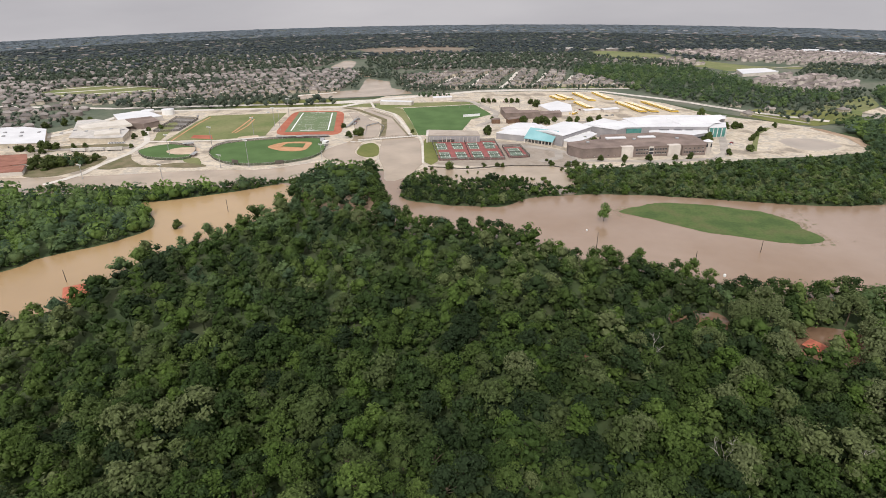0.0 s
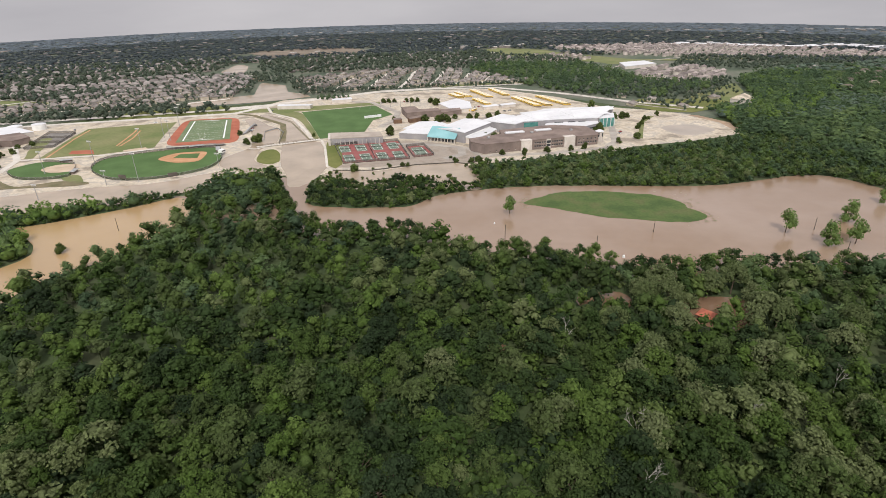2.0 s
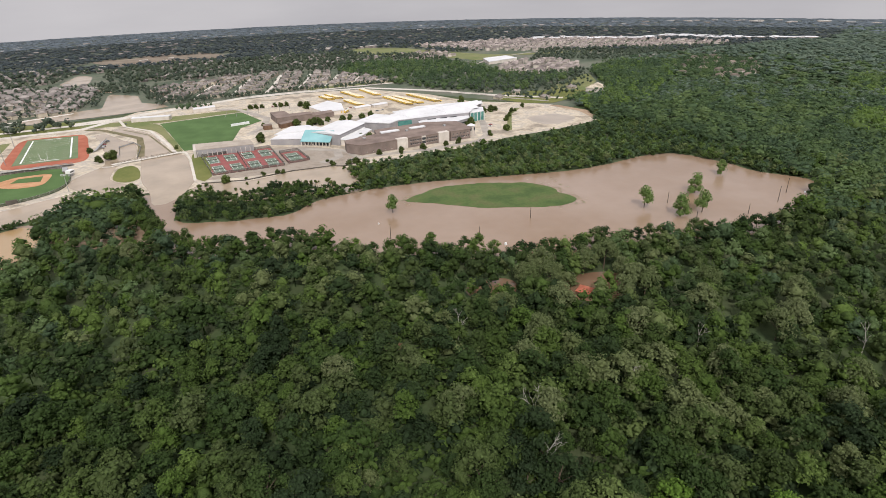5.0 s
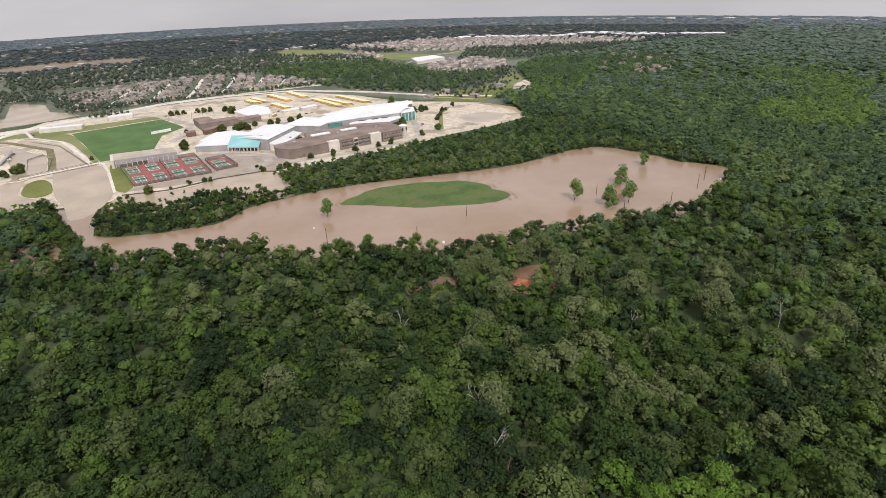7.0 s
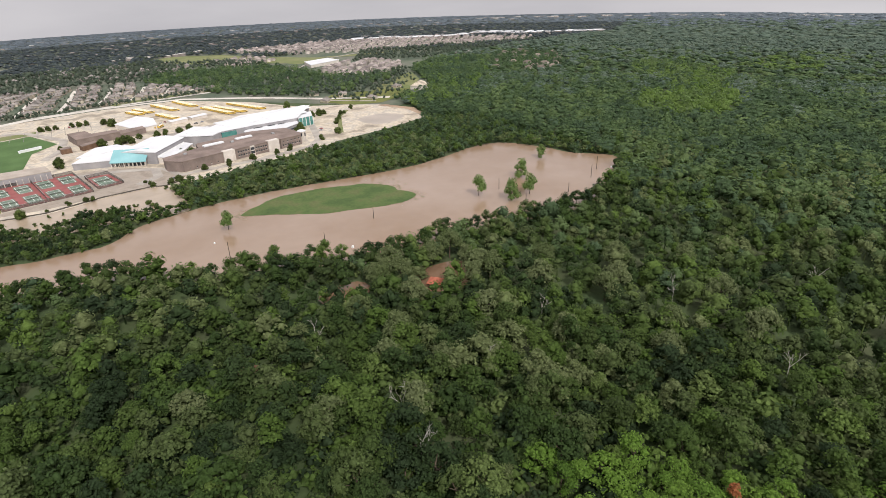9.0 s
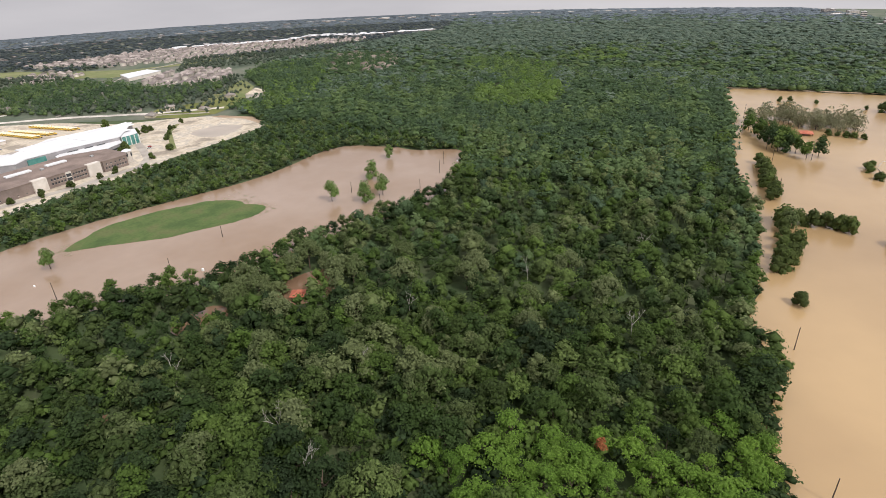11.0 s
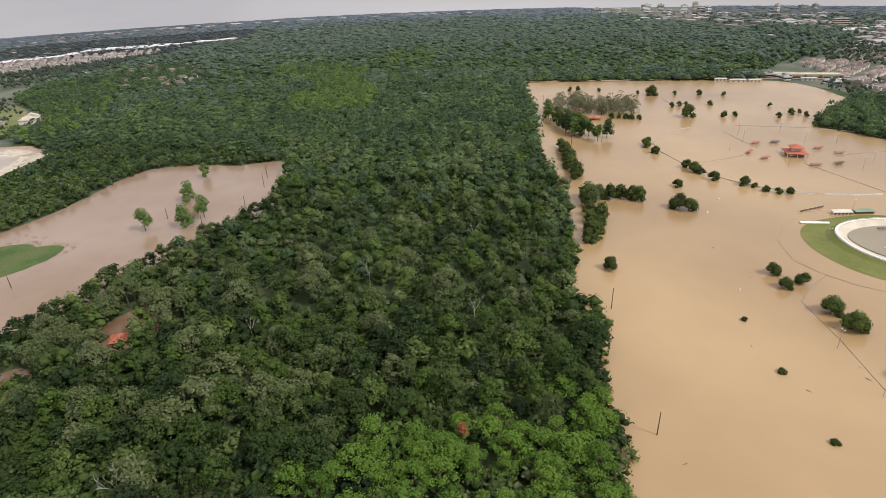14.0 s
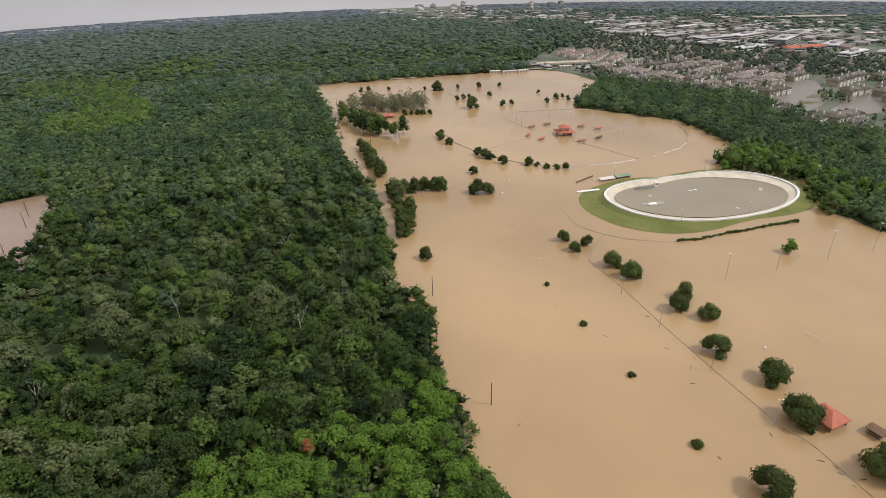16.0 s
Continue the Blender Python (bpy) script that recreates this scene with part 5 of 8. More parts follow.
BIG = [(154, 642), (187, 616), (200, 626), (240, 628), (288, 624), (330, 676), (292, 682), (243, 684), (199, 655), (186, 670)]
big = block("main_school_hall", BIG, 11.5, M_GREYWALL, M_WHITE, "large school hall with stepped white roofs and teal glazing", lip=0.7)
ox, oy = big.matrix_basis.translation.x, big.matrix_basis.translation.y
for c, w, d, a, up in (((186, 641), 30, 26, 20, 2.0), ((232, 657), 44, 34, 12, 3.2), ((283, 655), 48, 36, 10, 4.0), ((312, 668), 22, 18, 10, 3.0)):
    bm = gable(bmesh.new(), -w / 2, -d / 2, w / 2, d / 2, 12.0, up, 0.4, "x", 0.12, 0.5)
    bmesh.ops.rotate(bm, verts=bm.verts, cent=(0, 0, 0), matrix=Matrix.Rotation(radians(a), 3, "Z"))
    bmesh.ops.translate(bm, verts=bm.verts, vec=(c[0] - ox, c[1] - oy, 0))
    part("roof_pitch", bm, M_WHITE, big)
for (x0, y0), (x1, y1), z0, z1 in (((199.5, 624.8), (216, 625.6), 2.5, 10.5), ((236, 626.2), (246, 625.6), 5, 9), ((252, 625), (260, 624.6), 6, 9), ((264, 624.4), (272, 624), 6, 9)):
    bm = prism(bmesh.new(), [(x0 - ox, y0 - oy - 0.5), (x1 - ox, y1 - oy - 0.5), (x1 - ox, y1 - oy + 0.8), (x0 - ox, y0 - oy + 0.8)], z0, z1)
    part("glazing", bm, M_TEALGLASS if z1 > 10 else M_GLASS, big)
mid = block("library_wing", [(220, 607), (248, 596), (284, 614), (288, 626), (250, 640), (224, 624)], 7.6, M_GREYWALL, M_WHITE, "low wing with a white roof before the main hall")
part("window_band", prism(bmesh.new(), [(1, -22.4), (29, -8.6), (28.6, -8.0), (0.6, -21.8)], 4.4, 5.8), M_GLASS, mid)
glass_end = block("glass_pavilion", [(290, 625), (309, 627), (318, 648), (300, 650)], 10.5, M_TEALGLASS, M_WHITE, "glass-walled pavilion with teal glazing and a white roof")
for k in range(5):
    part("mullion", box(bmesh.new(), -14 + k * 4.6, -13.0, -1, -13.6 + k * 4.6, -11.5, 10.4), M_WHITEPAINT, glass_end)

stand = block("field_house", [(-19, 616), (38, 613), (36, 634), (-18, 641)], 7.0, M_GREYWALL, M_TANROOF, "long low grey field house with a tan flat roof", lip=0.6)
part("end_wall", box(bmesh.new(), -29.5, -13, -1, -27, 13, 7.8), M_PALEWALL, stand)
for i in range(12):
    part("pier", box(bmesh.new(), -26 + i * 4.6, -12.6 - i * 0.17, -1, -25.5 + i * 4.6, -11.5 - i * 0.17, 5.5), M_PALEWALL, stand)

block("brown_annex", [(74, 764), (77, 727), (121, 730), (120, 745), (95, 745), (92, 764)], 7.5, M_BRICK, M_FLATROOF, "brown brick annex with a flat roof")
block("brown_annex", [(121, 730), (150, 738), (150, 752), (120, 748)], 5.0, M_BRICK, M_FLATROOF, "low brown brick annex with a flat roof")
block("store_hut", [(58, 702), (68, 702), (68, 710), (58, 710)], 5.0, M_BROWNPAINT, M_FLATROOF, "small brown store building", "hut")
block("store_hut", [(78, 700), (96, 710), (93, 717), (76, 709)], 5.0, M_BROWNPAINT, M_FLATROOF, "small brown store building", "hut")
block("bus_garage", [(128, 790), (159, 817), (172, 790), (166, 750), (140, 745)], 5.0, M_PALEWALL, M_WHITE, "low bus garage with a white roof", "garage")
block("clubhouse", [(-92, 834), (-47, 826), (-44, 834), (-90, 843)], 4.8, M_PALEWALL, M_WHITE, "long low white clubhouse by the road", "building")
block("clubhouse", [(-17, 858), (12, 862), (11, 874), (-16, 870)], 4.5, M_PALEWALL, M_WHITE, "white flat-roofed building among trees", "building")
block("scoring_hut", [(24, 742), (46, 748), (46, 751), (24, 745)], 2.2, M_WHITEPAINT, M_WHITE, "row of small white shelters at the field's edge", "hut")

# buildings across the way
e1 = block("elementary_school", [(-560, 690), (-513, 697), (-478, 684), (-440, 620), (-491, 616)], 5.5, M_TANWALL, M_WHITE, "pale single-storey school with a broad white roof")
for k in range(6):
    part("roof_unit", box(bmesh.new(), -30 + k * 10, -14 + (k * 17) % 34, 6.0, -27 + k * 10, -11 + (k * 17) % 34, 7.2, 0.15), M_STEEL, e1)
windows_row(e1, 10, 52, -44.5, 1.2, 8, 1.6, 1.5)
e2 = block("elementary_school", [(-462, 722), (-443, 730), (-400, 706), (-371, 670), (-362, 636), (-385, 632), (-422, 636), (-432, 660)], 6.0, M_TANWALL, M_OLDWHITE, "pale single-storey school with a stepped flat roof")
part("roof_step", prism(bmesh.new(), [(-30, 10), (10, 42), (34, 14), (-14, -6)], 6.4, 9.0), M_CONC, e2)
part("roof_step", prism(bmesh.new(), [(6, -18), (28, -4), (40, -26), (14, -34)], 6.4, 8.4), M_CONC, e2)
for k in range(9):
    part("roof_unit", box(bmesh.new(), -34 + k * 8, -20 + (k * 13) % 30, 6.4, -31 + k * 8, -17 + (k * 13) % 30, 7.6, 0.15), M_STEEL, e2)
block("workshop", [(-436, 759), (-406, 784), (-365, 746), (-412, 725)], 6.5, M_PALEWALL, M_WHITE, "pale workshop building with a white roof", "building")
block("workshop", [(-404, 728), (-378, 742), (-356, 716), (-368, 700), (-396, 706)], 6.5, M_BRICK, M_FLATROOF, "brown workshop building with a flat roof", "building")
block("brick_house", [(-470, 566), (-428, 572), (-405, 540), (-430, 526), (-468, 540)], 4.5, M_PALEWALL, M_REDROOF, "pale building with red-brown roofs beside the trees", "building")
block("brick_house", [(-440, 524), (-404, 534), (-394, 514), (-436, 506)], 4.0, M_PALEWALL, M_REDROOF, "pale building with a red-brown roof by the flooded street", "building")
COURTS = [(-349, 682), (-320, 685), (-322, 752), (-355, 762)]
sheet("ball_courts", COURTS, 0.24, M_ASPH, "row of dark grey fenced ball courts", "sports court")
chain_fence("court_fence", COURTS + COURTS[:1], 3.0, "dark wire fence round grey ball courts", post=8)
for v in (0.34, 0.67):
    chain_fence("court_fence", [tuple(quad(COURTS, 0, v)), tuple(quad(COURTS, 1, v))], 3.0, "dark wire fence between grey ball courts", post=8)
for x, y in ((-403, 785), (-378, 790)):
    t = empty("storage_tank", x, y)
    part("shell", tube(bmesh.new(), (0, 0, -0.5), (0, 0, 7), 8, 8, 20), M_WHITEPAINT, t)
    part("roof", tube(bmesh.new(), (0, 0, 7), (0, 0, 8.2), 8.1, 2, 20), M_WHITE, t)
    tagged(t, "white round storage tank", "tank", "storage tanks")

# low wall, lane, verges, trailers and cars about the grounds
def low_wall(line, height, label):
    """A thin wall that follows a line over the ground."""
    t = empty("retaining_wall")
    for a, b in zip(line, line[1:]):
        a, b = Vector(a), Vector(b)
        d = (b - a).normalized()
        s = Vector((-d.y, d.x)) * 0.3
        z = gz(a.x, a.y)
        part("wall_length", prism(bmesh.new(), [tuple(a + s), tuple(b + s), tuple(b - s), tuple(a - s)], z - 0.4, z + height), M_FENCE, t)
    return tagged(t, label, "wall")


sheet("school_plaza", smooth_outline([(37, 610), (61, 614), (92, 601), (116, 577), (132, 545), (124, 522), (103, 519), (82, 519), (57, 525), (26, 524), (-17, 532), (-13, 539), (44, 544), (58, 560), (46, 585)], 6, 1.0, 33), 0.17, M_PLAZA, "wet silt-covered plaza before the school", "pavement")
low_wall([(-16, 522), (20, 514), (63, 522), (98, 521), (109, 515), (124, 520)], 1.0, "low dark wall between the flooded yard and the courts")
strip("lane", [(-356, 484), (-346, 500), (-339, 516), (-338, 542), (-330, 586), (-334, 634), (-362, 690), (-372, 720)], 6.5, 0.38, M_CONC, "pale concrete lane past the school", "road")
strip("lane", [(-334, 634), (-300, 634), (-250, 634), (-205, 648)], 4.5, 0.38, M_CONC, "pale concrete walk between the sports fields", "path")
strip("lane", [(-460, 606), (-400, 606), (-345, 610), (-332, 606)], 8.0, 0.36, M_DRIVE, "worn driveway before the school", "road")
for o, m in (([(-338, 538), (-329, 582), (-318, 566), (-308, 553), (-289, 540), (-259, 548), (-232, 538), (-239, 530), (-304, 535), (-320, 528)], M_BANK), ([(-438, 612), (-405, 624), (-361, 627), (-346, 618), (-354, 609), (-393, 613), (-423, 596)], M_BANK),
             ([(-420, 574), (-392, 582), (-350, 576), (-342, 548), (-352, 520), (-366, 508), (-396, 514)], M_BANK), ([(-322, 640), (-330, 640), (-352, 720), (-340, 730)], M_DRY), ([(-256, 566), (-246, 560), (-238, 540), (-252, 545), (-262, 556)], M_DRY),
             ([(-237, 650), (-216, 657), (-212, 648), (-235, 644)], M_SAND)):
    sheet("rough_verge", smooth_outline(o, 5, 0.8, 21), 0.28, m, "patchy olive grass and mud verge", "grass")
trailer = empty("box_trailer", -371, 598, 2)
part("body", box(bmesh.new(), -8, -1.3, 1.1, 8, 1.3, 3.9, 0.08), M_OLDWHITE, trailer)
part("chassis", box(bmesh.new(), -7.8, -1.0, 0.6, 7.8, 1.0, 1.1), M_FENCE, trailer)
for x in (-6.2, -4.9, 5.6):
    for y in (-1.1, 1.1):
        part("wheel", tube(bmesh.new(), (x, y - 0.2, 0.5), (x, y + 0.2, 0.5), 0.5, 0.5, 10), M_RUBBER, trailer)
tagged(trailer, "long pale box trailer parked by the school lane", "trailer", "parked trailers")
copy_thing(trailer, pose(-352, 599, gz(-352, 599), 0, 0, 6))
copy_thing(trailer, pose(-389, 596, gz(-389, 596), 0, 0, -2))
CAR_PAINT = [shade("car_paint", [c, tuple(v * 1.1 for v in c)], 2, rough=0.35, spec=0.5) for c in ((0.70, 0.70, 0.69), (0.30, 0.31, 0.33), (0.08, 0.085, 0.095), (0.30, 0.05, 0.045))]


def car_kind(paint, word):
    t = empty("parked_car")
    part("body", box(bmesh.new(), -0.9, -2.25, 0.35, 0.9, 2.25, 0.95, 0.16), paint, t)
    bm = bmesh.new()
    lo = [bm.verts.new((x, y, 0.95)) for x, y in ((-0.82, -1.7), (0.82, -1.7), (0.82, 1.1), (-0.82, 1.1))]
    hi = [bm.verts.new((x, y, 1.48)) for x, y in ((-0.66, -1.25), (0.66, -1.25), (0.66, 0.45), (-0.66, 0.45))]
    for i in range(4):
        bm.faces.new((lo[i], lo[(i + 1) % 4], hi[(i + 1) % 4], hi[i]))
    part("glasshouse", bm, M_GLASS, t)
    part("roof", box(bmesh.new(), -0.68, -1.28, 1.46, 0.68, 0.48, 1.54, 0.03), paint, t)
    for x in (-0.85, 0.85):
        for y in (-1.4, 1.4):
            part("wheel", tube(bmesh.new(), (x - 0.12, y, 0.33), (x + 0.12, y, 0.33), 0.33, 0.33, 10), M_RUBBER, t)
    return tagged(t, word + " saloon car parked on silty paving", "car", "parked cars")


CARS = [car_kind(p, w) for p, w in zip(CAR_PAINT, ("white", "grey", "black", "dark red"))]
CAR_PLACES = [(-374 + 3.1 * k, 629 + 0.2 * k, 0) for k in range(6)] + [(-98 + 0.6 * k, 826 + 0.3 * k, 10) for k in range(0, 1)] + [(-112, 705, 80), (-111, 712, 84), (-112, 719, 82), (-110, 735, 86)] + [(-330, 770, 10), (-240, 786, 95)]
CAR_PLACES += [(86, 842, 5), (92, 842, 5), (140, 812, 40), (176, 775, 20), (182, 778, 20), (208, 740, 70), (216, 742, 70), (300, 592, 20), (304, 598, 20), (96, 620, 40), (120, 530, 85)]
for i, (x, y, a) in enumerate(CAR_PLACES):
    src = CARS[0 if i < 6 else (i * 7) % 4]
    m = pose(x, y, gz(x, y) + 0.3, 0, 0, a)
    if src.matrix_basis.translation.length < 1:
        src.matrix_basis = m
    else:
        copy_thing(src, m)
for x, y in ((194, 765), (220, 770)):
    shed = empty("bus_shed", x, y, 14)
    part("wall", box(bmesh.new(), -11, -5, -0.5, 11, 5, 3.6, 0.05), M_PALEWALL, shed)
    part("roof", gable(bmesh.new(), -11, -5, 11, 5, 3.6, 1.0, 0.5, "x"), M_WHITE, shed)
    tagged(shed, "low white shed in the bus yard", "shed", "bus yard sheds")
for line in ([(-92, 663), (-95, 697), (-82, 712)], [(-74, 640), (-73, 690), (-82, 712)]):
    chain_fence("yard_fence", line, 1.6, "thin wire fence standing in the flooded yard", material=M_STEEL, post=12.0)

# bridge over the canal
br = empty("footbridge", -64, 633, 14)
part("deck", box(bmesh.new(), -33, -2, 0.6, 33, 2, 1.1, 0.05), M_CONC, br)
for s in (-2, 2):
    bm = bmesh.new()
    for i in range(23):
        tube(bm, (-33 + i * 3, s, 1.0), (-33 + i * 3, s, 2.4), 0.09, 0.09, 4)
    tube(bm, (-33, s, 2.4), (33, s, 2.4), 0.11, 0.11, 4)
    part("railing", bm, M_POLEWOOD, br)
for x in (-22, -8, 8, 22):
    part("pier", box(bmesh.new(), x - 0.5, -1.8, -1, x + 0.5, 1.8, 0.6), M_CONC, br)
tagged(br, "footbridge with dark railings over the canal", "bridge")

# roads
ROADS = [[(-620, 440), (-520, 560), (-455, 690), (-436, 812), (-226, 818), (-147, 822), (-92, 880), (57, 938), (147, 944), (246, 928), (330, 850), (400, 760), (470, 700)],
         [(-700, 880), (-480, 838), (-300, 846), (-150, 852), (-110, 860)],
         [(-160, 862), (-78, 878), (60, 946), (150, 952), (300, 955)],
         [(320, 850), (372, 800), (400, 740), (440, 690)],
         [(330, 870), (420, 940), (480, 1050), (600, 1180), (900, 1300)]]
for i, r in enumerate(ROADS):
    strip("road", r, 11 if i < 3 else 5.5, 0.34, M_CONC if i < 3 else M_DRIVE, "pale concrete road with silt on it" if i < 3 else "narrow worn road through meadows", "road")
sheet("flooded_lot", [(-234, 926), (-182, 955), (-140, 968), (-144, 1080), (-141, 1100), (-98, 1058), (-88, 983), (-58, 952), (-50, 926), (-91, 908), (-139, 898), (-227, 890)], 0.3, M_SILT, "pale silty flood water over an empty lot", "water")
sheet("retention_pond", smooth_outline([(-243, 1279), (-238, 1350), (-231, 1410), (-203, 1381), (-197, 1253)], 20), 0.3, M_SILT, "pale flooded retention pond among houses", "water")
sheet("parking_lot", [(290, 545), (365, 552), (426, 566), (436, 618), (420, 660), (398, 680), (345, 674), (300, 612)], 0.26, M_PAVE, "pale silty car park with trees", "pavement")
sheet("puddle", smooth_outline([(358, 607), (380, 616), (402, 612), (414, 587), (390, 572), (363, 570)], 6, 1.2, 12), 0.34, M_PUDDLE, "brown puddle on the car park", "water")
sheet("mud_bank", [(424, 666), (436, 660), (450, 615), (436, 560), (428, 562), (438, 615)], 0.32, M_DIRT, "brown mud at the car park's edge", "dirt")
strip("kerb_island", [(312, 566), (330, 600), (352, 640), (380, 668)], 5, 0.36, M_DRY, "planted island between parking rows", "verge")

for o, w in (([(48, 604), (92, 590), (116, 574), (112, 548), (92, 536)], 9), ([(116, 574), (124, 566), (128, 538), (200, 532), (262, 540), (280, 560), (300, 610), (330, 690)], 8), ([(150, 700), (200, 712), (260, 720), (330, 712), (350, 700)], 9), ([(-14, 876), (40, 850), (70, 770), (60, 720), (40, 690)], 9)):
    strip("driveway", o, w, 0.3, M_DRIVE, "greyish worn driveway across the school grounds", "road")
for k in range(7):
    strip("parking_line", [(20 + k * 14, 800), (26 + k * 14, 850)], 0.5, 0.32, M_ASPH, "dark seam between parking bays", "marking")

# yellow buses
bus = empty("school_bus")
part("body", box(bmesh.new(), -1.25, -5.5, 0.75, 1.25, 4.2, 3.1, 0.28), M_YELLOW, bus)
part("hood", box(bmesh.new(), -1.1, 4.1, 0.75, 1.1, 6.0, 1.9, 0.3), M_YELLOW, bus)
for s in (-1.27, 1.27):
    part("window_band", box(bmesh.new(), s - 0.03, -5.0, 1.9, s + 0.03, 3.6, 2.6), M_GLASS, bus)
part("roof_panel", box(bmesh.new(), -0.95, -5.1, 3.06, 0.95, 3.8, 3.16, 0.04), M_WHITEPAINT, bus, "white heat-reflecting roof panel")
part("windscreen", box(bmesh.new(), -1.0, 4.17, 2.0, 1.0, 4.24, 2.85), M_GLASS, bus)
for x in (-1.1, 1.1):
    for y in (-3.4, 4.6):
        part("wheel", tube(bmesh.new(), (x - 0.17, y, 0.5), (x + 0.17, y, 0.5), 0.5, 0.5, 10), M_RUBBER, bus)
BUS_LABEL = "yellow school bus parked in a row"
tagged(bus, BUS_LABEL, "bus", "parked school buses")
ROWS = [((174, 892), (185, 853), 9), ((202, 905), (214, 842), 14), ((233, 909), (242, 850), 13), ((247, 828), (261, 759), 15), ((259, 823), (277, 759), 14), ((284, 830), (303, 758), 15), ((189, 830), (198, 785), 10), ((151, 757), (172, 752), 5), ((163, 880), (172, 850), 7)]
first = True
for a, b, n in ROWS:
    d = Vector(b) - Vector(a)
    for i in range(n):
        p = Vector(a) + d * ((i + 0.5) / n)
        turn = math.degrees(math.atan2(d.y, d.x)) - 90 + 62 + random.uniform(-2, 2)
        m = pose(p.x, p.y, gz(p.x, p.y) + 0.1, 0, 0, turn)
        if first:
            bus.matrix_basis = m
            first = False
        else:
            copy_thing(bus, m)

# ---------------------------------------------------------------- park with flood water
def polar(outline, n=96, centre=None):
    """An outline as an even ring of points round its middle, with rounded corners."""
    p = np.array(outline, float)
    c = np.array(centre) if centre else p.mean(0)
    d = p - c
    a, r = np.arctan2(d[:, 1], d[:, 0]), np.hypot(d[:, 0], d[:, 1])
    o = np.argsort(a)
    aa = np.linspace(-math.pi, math.pi, n, endpoint=False)
    rr = np.interp(aa, a[o], r[o], period=2 * math.pi)
    for _ in range(6):
        rr = (np.roll(rr, 1) + 2 * rr + np.roll(rr, -1)) / 4
    return np.stack([c[0] + rr * np.cos(aa), c[1] + rr * np.sin(aa)], 1)


MID = (386, -203)
RIM = polar([(384, -133), (398, -143), (407, -159), (412, -185), (419, -209), (423, -226), (422, -242), (414, -262), (400, -273), (385, -277), (371, -272), (358, -260), (347, -243), (340, -221), (336, -201), (335, -185), (337, -169), (343, -155), (352, -143), (366, -135)], 120, MID)
FOOT = polar([(381, -139), (392, -147), (400, -161), (404, -176), (406, -188), (412, -202), (414, -219), (411, -238), (404, -256), (393, -266), (380, -268), (368, -263), (359, -255), (351, -240), (345, -223), (341, -205), (340, -189), (343, -174), (349, -160), (358, -149), (370, -141)], 120, MID)
LAWN = polar([(382, -114), (394, -119), (406, -132), (412, -144), (419, -190), (429, -214), (432, -248), (422, -276), (407, -286), (391, -289), (371, -285), (353, -274), (344, -259), (338, -238), (336, -221), (331, -206), (324, -191), (320, -176), (319, -158), (324, -143), (333, -130), (348, -120), (364, -114)], 120, MID)
PATH = polar([(425, -118), (396, -103), (366, -97), (330, -108), (306, -158), (312, -217), (332, -262), (360, -296), (404, -298), (440, -266), (440, -206), (438, -150)], 120, MID)
sheet("cycle_path", [tuple(p) for p in PATH], 0.30, M_MUD_E, "submerged path round the cycling track", "path")
sheet("track_lawn", [tuple(p) for p in LAWN], 0.40, M_GRASS, "green lawn round the cycling track", "grass")
sheet("infield_pool", [tuple(p) for p in FOOT], 1.05, M_POOL, "grey standing water inside the cycling track", "water")
velo = empty("cycling_track", *MID)
z0 = gz(*MID)
n = len(RIM)
tall = 1.3 + 0.7 * np.cos(np.linspace(-math.pi, math.pi, n, endpoint=False) * 2 + math.pi)
rows = [(FOOT, 0.95 * np.ones(n)), (FOOT * 0.5 + RIM * 0.5, 0.8 + tall * 0.4), (RIM, 0.6 + tall), (RIM + (RIM - np.array(MID)) * 0.01, 0.6 + tall), (RIM + (RIM - np.array(MID)) * 0.012, -0.6 * np.ones(n))]
V, Fc = [], []
for pts, zs in rows:
    V += [(float(p[0] - MID[0]), float(p[1] - MID[1]), float(z)) for p, z in zip(pts, zs)]
for k in range(len(rows) - 1):
    for i in range(n):
        j = (i + 1) % n
        Fc.append((k * n + i, k * n + j, (k + 1) * n + j, (k + 1) * n + i))
link_mesh("banking", V, Fc, M_VELO, velo, smooth=False)
bm, bp = bmesh.new(), bmesh.new()
for i in range(n):
    j = (i + 1) % n
    a, b = RIM[i] - MID, RIM[j] - MID
    for h in (0.5, 1.0):
        tube(bm, (a[0] * 1.006, a[1] * 1.006, 0.6 + tall[i] + h), (b[0] * 1.006, b[1] * 1.006, 0.6 + tall[j] + h), 0.07, 0.07, 4)
    if i % 2 == 0:
        tube(bp, (a[0] * 1.006, a[1] * 1.006, 0.4 + tall[i]), (a[0] * 1.006, a[1] * 1.006, 1.7 + tall[i]), 0.07, 0.07, 4)
part("railing", bm, M_WHITEPAINT, velo)
cv, cf = [], []
for i in range(n):
    a = RIM[i] - MID
    for k, h in ((0.984, 0.62), (0.984, 1.2), (1.004, 1.2), (1.004, 0.62)):
        cv.append((float(a[0] * k), float(a[1] * k), float(tall[i] + h)))
for i in range(n):
    j = (i + 1) % n
    for k in range(3):
        cf.append((4 * i + k, 4 * j + k, 4 * j + k + 1, 4 * i + k + 1))
tagged(link_mesh("coping", cv, cf, M_WHITEPAINT, velo), "white painted wall along the rim")
tagged(part("railing_posts", bp, M_WHITEPAINT, velo), kind="stuff")
tagged(velo, "oval cycling track with banked white concrete turns", "cycling track")
bv, bf = [], []
for i in range(n):
    a = RIM[i] - MID
    for k, h in ((1.013, 0.45 + tall[i]), (1.035, 0.35 + 0.75 * tall[i]), (1.085, 0.35)):
        bv.append((float(a[0] * k), float(a[1] * k), float(h)))
